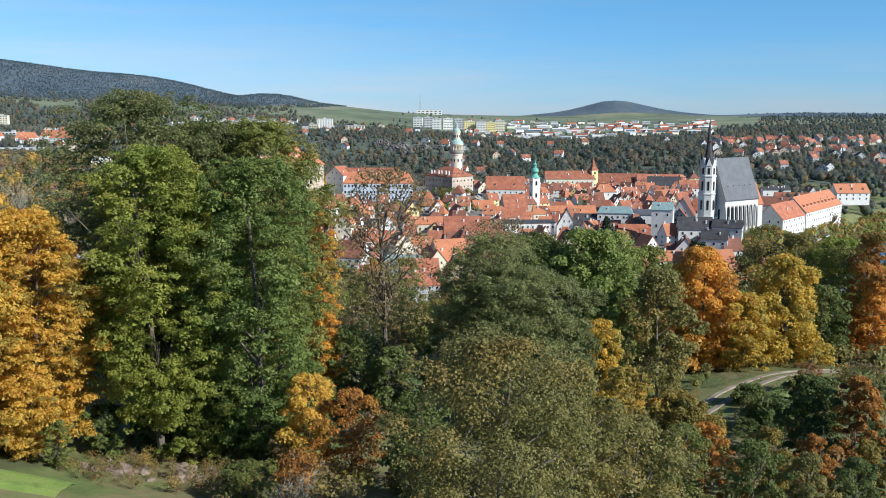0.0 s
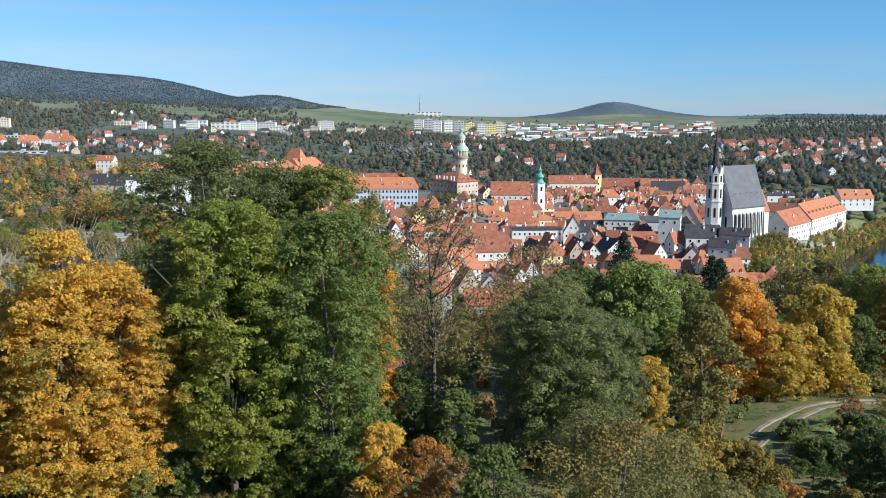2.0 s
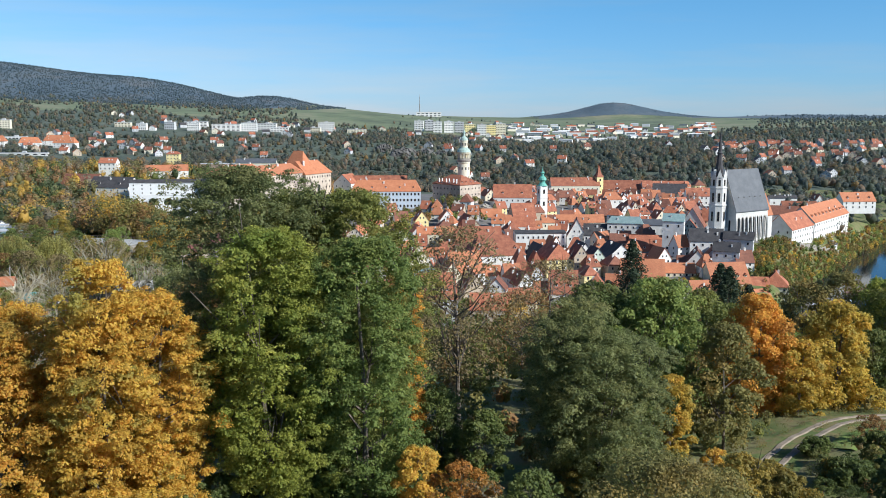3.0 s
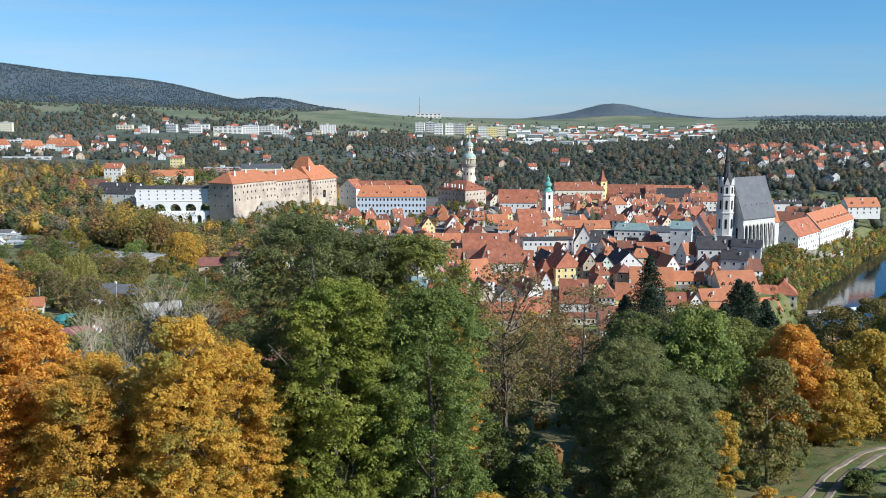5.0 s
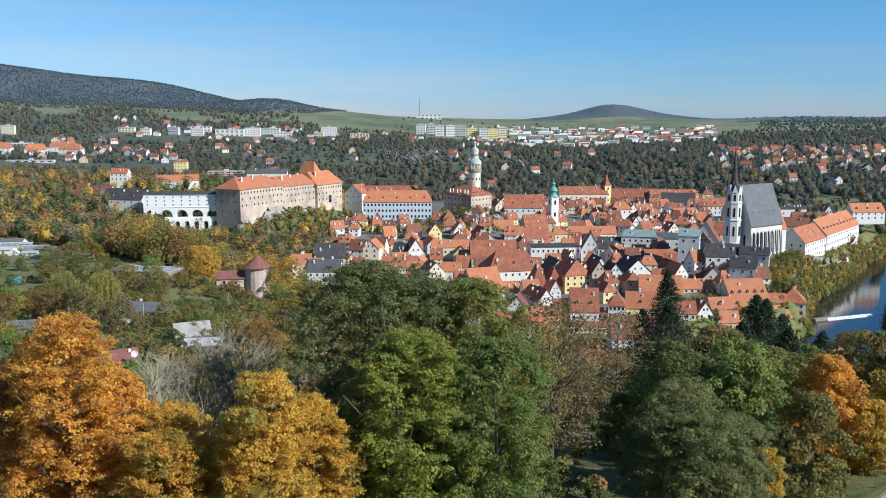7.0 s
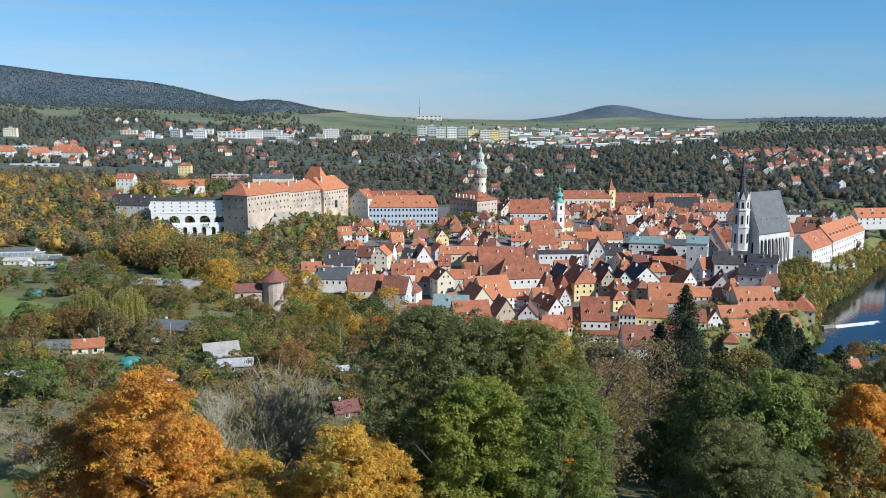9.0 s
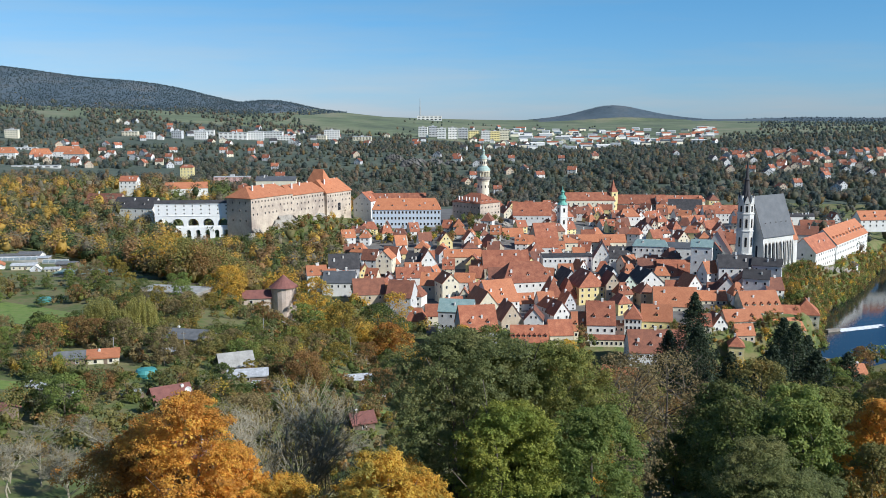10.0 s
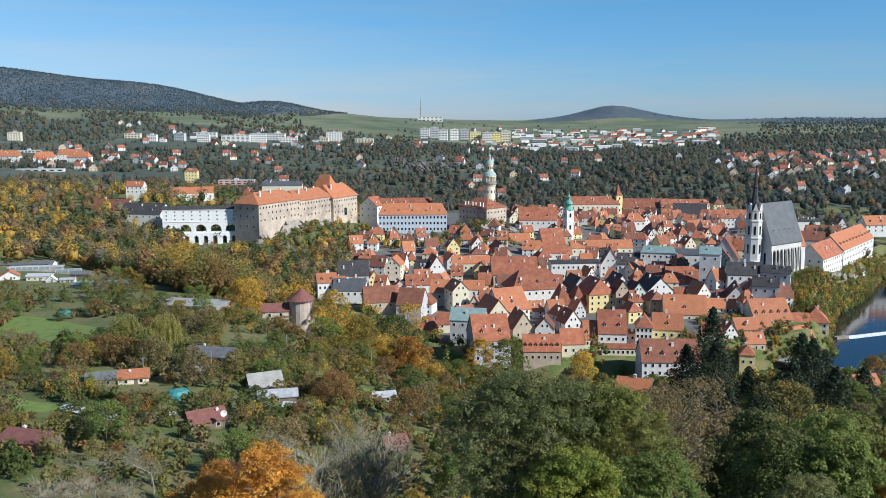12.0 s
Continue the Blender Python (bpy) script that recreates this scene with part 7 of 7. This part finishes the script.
def road_bridge():
    a, b = Vector((143, 514, 5.0)), Vector((228, 430, 5.5))
    d = (b - a).normalized()
    yaw = math.degrees(math.atan2(d.y, d.x))
    ln = (b - a).length
    r = root("road_bridge", a.x, a.y, a.z, yaw, "low concrete road bridge with pale railings over the river", "bridge")
    bm = bmesh.new()
    box(bm, -2, ln + 2, -3.6, 3.6, -0.9, 0)
    part("deck", bm, CONCRETE, r)
    for i in range(3):
        bm = bmesh.new()
        box(bm, ln * (0.25 + 0.25 * i) - 0.8, ln * (0.25 + 0.25 * i) + 0.8, -3, 3, -9, -0.9)
        part("pier", bm, STONE, r)
    for y in (-3.4, 3.4):
        for z in (0.55, 1.05):
            bm = bmesh.new()
            box(bm, -2, ln + 2, y - 0.06, y + 0.06, z - 0.08, z + 0.08)
            part("rail", bm, WHITE, r)
        for i in range(20):
            bm = bmesh.new()
            box(bm, ln * i / 19 - 0.07, ln * i / 19 + 0.07, y - 0.07, y + 0.07, 0, 1.1)
            part("post", bm, WHITE, r)


road_bridge()


def weir():
    r = root("weir", 226, 567, 0.3, 20, "foaming white weir across the river", "weir")
    bm = bmesh.new()
    gg = random.Random(9)
    n = 40
    rows_ = []
    for i in range(n + 1):
        x = 56 * i / n
        rows_.append([bm.verts.new((x, y + gg.uniform(-0.3, 0.3), z + gg.uniform(-0.08, 0.08))) for y, z in ((-3.2, 0.05), (-1.6, 0.4), (0, 0.9), (1.2, 1.0), (1.6, -0.6))])
    for p, q in zip(rows_, rows_[1:]):
        for k in range(4):
            bm.faces.new((p[k], q[k], q[k + 1], p[k + 1]))
    part("foam", bm, FOAM, r)
    bm = bmesh.new()
    box(bm, -9, 1, -1.5, 1.5, -2, 1.6)
    part("abutment", bm, STONE, r)


weir()


# ---- gardens ----
def shed(label, x, y, w, d, h, rh, yaw, wall, roof, ridge="x", windows_n=2, stack=0, dz=0.0):
    r = house(label, x, y, gz(x, y) + dz - 0.3, w, d, h * 0.85, rh, yaw, wall, roof, ridge, rows=1, cols=windows_n, side=0, stacks=stack, category="shed", name="garden_shed", group="garden sheds", foot=1.5, ww=0.9, wwh=1.0)
    bm = bmesh.new()
    box(bm, -0.45, 0.45, -0.08, 0.02, 0, 1.9)
    o = part("door", bm, WOOD, r)
    o.location = (w * 0.08, 0, 0)
    return r


shed("garden house with a dark grey roof and chimney", -110, 252, 14, 8, 3.0, 1.8, -14, WOOD, GREYROOF, "x", 3, 1)
shed("small garden shed with a pale metal roof", -107.9, 232, 3.6, 3.2, 2.2, 0.6, -10, WOOD, TARP, "x", 1)
shed("garden shed with a bright orange tiled roof", -120.5, 219.5, 7.5, 4.5, 2.4, 1.5, 16, CREAM, ORANGE, "x", 2, 1)
shed("garden shed with a grey felt roof", -128, 217, 7, 4.2, 2.4, 1.2, 16, WOOD, GREYROOF, "x", 2)
shed("barn with a weathered beige roof", -86, 219, 8.5, 6.5, 3.0, 2.6, 24, WOOD, CONCRETE, "x", 1)
shed("lean-to covered with white tarpaulin", -82, 212, 9.5, 4.5, 2.0, 1.1, 12, WOOD, TARP, "x", 1)
shed("low shelter covered with grey sheeting", -76.5, 205, 6.5, 4.0, 1.4, 0.7, -6, WOOD, TARP, "x", 1)
shed("cabin with a dull red roof and chimney", -92, 183, 8.0, 5.5, 2.6, 1.8, 32, WOOD, REDMETAL, "x", 2, 1)
shed("brown wooden cabin with a low red-brown roof", -119, 152, 9, 6, 3.0, 1.4, -16, WOOD, REDMETAL, "x", 2, 1)
shed("cabin with a red roof and black panels", -78, 140, 7.5, 6, 2.8, 2.0, -36, WOOD, REDMETAL, "x", 2, 1)
shed("small cabin with a red metal roof", -50.7, 181, 5, 4, 2.4, 1.6, 24, WOOD, REDMETAL, "x", 1, 1)
shed("whitish greenhouse with a low glazed roof", -58, 249, 8, 3.5, 1.8, 1.0, 14, TARP, TARP, "x", 5)
shed("cottage with a grey roof in the upper gardens", -285, 545, 14, 8, 3.0, 2.0, -4, WHITE, GREYROOF, "x", 3)
shed("hut with an orange gable roof", -262, 455, 9, 7, 2.6, 2.6, 20, WHITE, ORANGE, "y", 2)
shed("hut with a flat pale roof", -246, 452, 12, 6, 3.0, 0.8, 4, CREAM, TARP, "x", 4)
shed("low hut with a grey roof", -232, 470, 10, 6, 2.6, 1.0, -4, WOOD, GREYROOF, "x", 2)
shed("wooden hut under the trees", -17.5, 150, 6, 5, 2.6, 1.6, -12, WOOD, REDMETAL, "x", 2)


def flat_slab(label, x, y, w, d, h, yaw, mat, name="flat_roof_shelter", category="shelter"):
    r = root(name, x, y, gz(x, y), yaw, label, category)
    bm = bmesh.new()
    box(bm, -w / 2, w / 2, 0, d, -2.5, h)
    part("base", bm, STONE, r)
    bm = bmesh.new()
    box(bm, -w / 2 - 0.4, w / 2 + 0.4, -0.4, d + 0.4, h, h + 0.35)
    part("slab", bm, mat, r)
    for i in range(9):
        bm = bmesh.new()
        xx = -w / 2 + w * i / 8
        box(bm, xx - 0.05, xx + 0.05, d + 0.1, d + 0.2, h + 0.35, h + 1.4)
        part("railing_post", bm, WOOD, r)
    bm = bmesh.new()
    box(bm, -w / 2, w / 2, d + 0.1, d + 0.2, h + 1.3, h + 1.4)
    part("railing", bm, WOOD, r)


flat_slab("long flat concrete roof with a thin railing", -140, 340, 26, 13, 2.4, -14, CONCRETE)
GLASS, _nt, _b = node_mat("greenhouse_glass")
_b.inputs["Base Color"].default_value, _b.inputs["Roughness"].default_value = (0.22, 0.26, 0.27, 1), 0.18
NETTING = surface("grey_green_netting", [(0.15, 0.22, 0.19), (0.24, 0.32, 0.28)], 0.8, 4.0, 0.8)


def glasshouse(x, y, ln, w, h, yaw, label):
    r = root("glasshouse", x, y, gz(x, y), yaw, label, "greenhouse", "nursery glasshouses")
    bm = bmesh.new()
    box(bm, -ln / 2, ln / 2, 0, w, -2.5, 0.7)
    part("base", bm, CONCRETE, r)
    bm = bmesh.new()
    prism(bm, [(0.05, 0.7), (0.05, h), (w / 2, h + w * 0.28), (w - 0.05, h), (w - 0.05, 0.7)], -ln / 2, ln / 2, "x")
    part("glazing", bm, GLASS, r)
    n = max(4, int(ln / 3))
    for i in range(n + 1):
        a = -ln / 2 + ln * i / n
        bm = bmesh.new()
        box(bm, a - 0.06, a + 0.06, -0.03, 0.05, 0.7, h)
        prism(bm, [(-0.05, h), (w / 2, h + w * 0.28), (w / 2, h + w * 0.28 + 0.1), (-0.05, h + 0.1)], a - 0.06, a + 0.06, "x")
        part("rafter", bm, WHITE, r)
    bm = bmesh.new()
    box(bm, -ln / 2, ln / 2, w / 2 - 0.12, w / 2 + 0.12, h + w * 0.28, h + w * 0.28 + 0.2)
    part("ridge", bm, WHITE, r)


glasshouse(-278, 514, 22, 4, 1.0, 10, "long low glasshouse with white glazing bars")
glasshouse(-252, 505, 14, 4, 1.3, 6, "short glasshouse with white glazing bars")
shed("white nursery tent with a pointed top", -236, 444, 5, 4, 1.6, 2.0, 20, TARP, WHITEWASH, "y", 1)
shed("low white nursery shed with an open front", -228, 444, 7, 4, 1.8, 0.6, 6, CREAM, TARP, "x", 3)
flat_slab("plant beds under grey-green netting", -204, 418, 26, 12, 1.2, -6, NETTING, "net_house", "net house")
flat_slab("long glazed cold house with a grey top", -278, 520, 30, 7, 1.6, 6, TARP, "cold_house", "greenhouse")
flat_slab("long glazed cold house with a grey top", -296, 540, 34, 7, 1.6, 6, GREYROOF, "cold_house", "greenhouse")


def cold_frame(x, y, yaw, n=7):
    r = root("plant_bed_cover", x, y, gz(x, y) + 0.1, yaw, "row of pale slatted cold frames on the grass", "cold frame", "garden cold frames")
    bm = bmesh.new()
    box(bm, -n * 0.55, n * 0.55, -1.2, 1.2, -0.5, 0.5)
    part("box", bm, WOOD, r)
    for i in range(n):
        bm = bmesh.new()
        xx = -n * 0.5 + i * 1.0
        prism(bm, [(-1.3, 0.5), (1.3, 1.1), (1.3, 1.18), (-1.3, 0.58)], xx + 0.06, xx + 0.86, "x")
        part("slat", bm, TARP, r)


cold_frame(-124, 189, -30)
cold_frame(-103, 188, 20, 5)
cold_frame(-112, 183, 12, 4)
cold_frame(-141, 189, -5, 5)


def bastion():
    r = root("garden_pavilion", -97, 356, 61, 10, "round pale stone pavilion with a conical red roof", "pavilion")
    bm = bmesh.new()
    lathe(bm, [(5.2, -6), (5.0, 10), (5.4, 10.2), (5.4, 10.7)], 18)
    part("wall", bm, ROSE, r)
    bm = bmesh.new()
    lathe(bm, [(6.0, 10.7), (3.0, 13), (0.1, 15.6)], 18)
    part("roof", bm, REDMETAL, r)
    bm = bmesh.new()
    box(bm, -16, -5, -2, 4, -6, 6.5)
    part("wing", bm, ROSE, r)
    bm = bmesh.new()
    prism(bm, [(-2.6, 6.5), (4.6, 6.5), (1, 9.5)], -16.6, -4.6, "x")
    part("wing_roof", bm, REDMETAL, r)
    windows(r, [(-13, -2, 5), (-8.5, -2, 5)], 1.2, 1.8)


bastion()


def garden_wall(pts, h, label, deep=3):
    """A stone wall that steps down the slope."""
    r = root("garden_wall", pts[0][0], pts[0][1], gz(*pts[0]), 0, label, "wall")
    o = Vector((pts[0][0], pts[0][1], gz(*pts[0])))
    for (ax, ay), (bx, by) in zip(pts, pts[1:]):
        n = 4
        for i in range(n):
            x0, y0 = ax + (bx - ax) * i / n, ay + (by - ay) * i / n
            x1, y1 = ax + (bx - ax) * (i + 1) / n, ay + (by - ay) * (i + 1) / n
            bm = bmesh.new()
            ln = math.hypot(x1 - x0, y1 - y0)
            box(bm, 0, ln - 0.02, -0.3, 0.3, -deep, h)
            box(bm, -0.05, ln + 0.03, -0.42, 0.42, h, h + 0.15)
            w = part("wall_section", bm, STONE, r)
            w.matrix_basis = pose(x0 - o.x, y0 - o.y, gz(x0, y0) - o.z, 0, 0, math.degrees(math.atan2(y1 - y0, x1 - x0)))


garden_wall([(-93, 322), (-84, 312), (-76, 304), (-68, 306), (-57, 314)], 1.6, "old stone garden wall stepping down the slope")
garden_wall([(-52, 216), (-45, 232), (-38, 249)], 0.9, "low grey garden wall along an allotment")
garden_wall([(222, 618), (240, 640), (257, 657), (288, 693), (317, 727), (348, 767)], 1.5, "tall stone terrace wall below the church", 12)
house("small white terrace house with a dark hipped roof", 306.0, 716.0, gz(306, 716) - 1.0, 10, 7, 7, 3.5, 51, WHITE, DARKROOF, "x", rows=2, cols=3, side=2, stacks=1, hip=0.6, foot=10)


def utility_pole(x, y, h):
    r = root("utility_pole", x, y, gz(x, y), 0, "pale wooden utility pole in the gardens", "pole", "utility poles")
    v, f = [], []
    tube(v, f, [(0, 0, -1), (0, 0, h * 0.5), (0.05, 0, h)], 0.16, 0.11, 8)
    obj_from("post", v, f, CONCRETE, r)
    bm = bmesh.new()
    box(bm, -0.7, 0.7, -0.06, 0.06, h - 0.5, h - 0.38)
    part("crossarm", bm, WOOD, r)


for x, y, h in ((-90, 275, 9), (-64.8, 300, 9), (-33.7, 300, 9), (-106, 242, 6), (-120, 226, 6), (-30, 146, 7)):
    utility_pole(x, y, h)


def water_tank(x, y):
    r = root("garden_tank", x, y, gz(x, y), 0, "covered turquoise garden heap or tank", "tank")
    bm = bmesh.new()
    lathe(bm, [(2.6, -0.3), (2.8, 1.2), (2.2, 2.0), (0.4, 2.4)], 14)
    part("cover", bm, TURQ, r)


water_tank(-192, 351)
water_tank(-105.7, 207.6)


def satellite_dish(x, y, z):
    r = root("satellite_dish", x, y, z, 0, "round white satellite dish on a thin mast", "satellite dish")
    v, f = [], []
    tube(v, f, [(0, 0, -3.4), (0, 0, -1.6), (0, 0, 0)], 0.06, 0.05, 6)
    obj_from("mast", v, f, CONCRETE, r)
    bm = bmesh.new()
    lathe(bm, [(0.05, 0), (0.42, 0.06), (0.66, 0.2), (0.7, 0.24), (0.62, 0.26), (0.4, 0.14), (0.05, 0.08)], 16)
    d = part("dish", bm, WHITEWASH, r)
    d.rotation_euler = (radians(80), 0, radians(12))


satellite_dish(-88.5, 182, gz(-88.5, 182) + 4.2)

# tufts of rough grass along the track
g = np.random.default_rng(152)
x, y = g.uniform(24, 80, 900), g.uniform(96, 140, 900)
d = gap_to(TRACK, x, y)
keep = ((d > 2.8) & (d < 8)) | (d < 0.25)
x, y = x[keep], y[keep]
for i, m in enumerate((OLIVE, OLIVEG, DRY)):
    k = np.arange(len(x)) % 3 == i
    scatter("grass_tufts", "rough autumn grass tufts along the track", np.stack([x[k], y[k], height(x[k], y[k])], -1), g.uniform(0.3, 0.9, k.sum()), m, per=60, leaf=0.16, category="grass", core_size=0.4)

# weeds round the rock heap at the lawn's edge
g = np.random.default_rng(151)
x, y = g.uniform(-34, -15, 130), g.uniform(74, 86, 130)
for i, m in enumerate((DRY, OLIVE, RUST)):
    k = np.arange(130) % 3 == i
    scatter("weeds", "withered tall weeds among the stones", np.stack([x[k], y[k], height(x[k], y[k]) - 0.1], -1), g.uniform(0.5, 1.5, k.sum()), m, per=150, leaf=0.1, category="weeds", core_size=0.4)

# rocky hillside behind the castle, and the far radio mast
ROCKN = np.random.default_rng(12)
for k, (cx, cy, w, h) in enumerate(((-72, 1560, 60, 20), (-35, 1575, 40, 17), (-108, 1600, 44, 18), (-8, 1590, 30, 12))):
    n, m = 24, 12
    uu, vv = np.meshgrid(np.linspace(-0.5, 0.5, n), np.linspace(0, 1, m))
    jag = ROCKN.normal(0, 1, (m, n)) * 2.2
    prof = 1 - np.abs(uu * 2) ** 3
    xs = cx + uu * w
    ys = cy + vv * h * 0.9 + jag
    zs = gz(cx, cy) - 4 + vv * h * prof + jag * 0.4
    v = np.stack([xs, ys, zs], -1).reshape(-1, 3)
    f = [(i * n + j, i * n + j + 1, (i + 1) * n + j + 1, (i + 1) * n + j) for i in range(m - 1) for j in range(n - 1)]
    tagged(obj_from("rock_face", v, f, ROCK), "grey limestone rock face on the hillside", "rock", "rock faces behind the castle")

r = root("radio_mast", -105, 4250, gz(-105, 4250) - 2, 0, "thin grey radio mast on the far hill", "mast")
bm = bmesh.new()
lathe(bm, [(2.6, 0), (2.2, 54), (1.4, 55), (1.2, 88), (0.3, 102)], 8)
part("shaft", bm, CONCRETE, r)
bm = bmesh.new()
lathe(bm, [(3.2, 54), (3.2, 57)], 10)
part("platform", bm, CONCRETE, r)


# terraces and rock below the castle
garden_wall([(-118, 880), (-110, 862), (-100, 850)], 3.0, "grey terrace wall of the castle garden")
garden_wall([(-128, 868), (-112, 848), (-96, 838)], 2.5, "grey terrace wall of the castle garden")
garden_wall([(-106, 894), (-64, 893), (-26, 894)], 3.0, "stone retaining wall below the pale blue palace")
for k, (cx, cy, w, h, yaw) in enumerate(((-176, 846, 50, 17, 62), (-150, 886, 36, 13, 62), (-196, 806, 24, 14, 50), (10, 874, 34, 12, 20), (34, 880, 22, 10, 50))):
    n, m = 20, 8
    uu, vv = np.meshgrid(np.linspace(-0.5, 0.5, n), np.linspace(0, 1, m))
    jag = ROCKN.normal(0, 1, (m, n)) * 1.1
    prof = 1 - np.abs(uu * 2) ** 3
    lx, ly = uu * w, -7 + vv * 7 + jag
    ca, sa = math.cos(radians(yaw)), math.sin(radians(yaw))
    v = np.stack([cx + lx * ca - ly * sa, cy + lx * sa + ly * ca, gz(cx, cy) - 7 + vv * h * prof + jag * 0.4], -1).reshape(-1, 3)
    f = [(i * n + j, i * n + j + 1, (i + 1) * n + j + 1, (i + 1) * n + j) for i in range(m - 1) for j in range(n - 1)]
    tagged(obj_from("rock_face", v, f, STONE), "pale rock face at the foot of the castle walls", "rock", "rock faces below the castle")
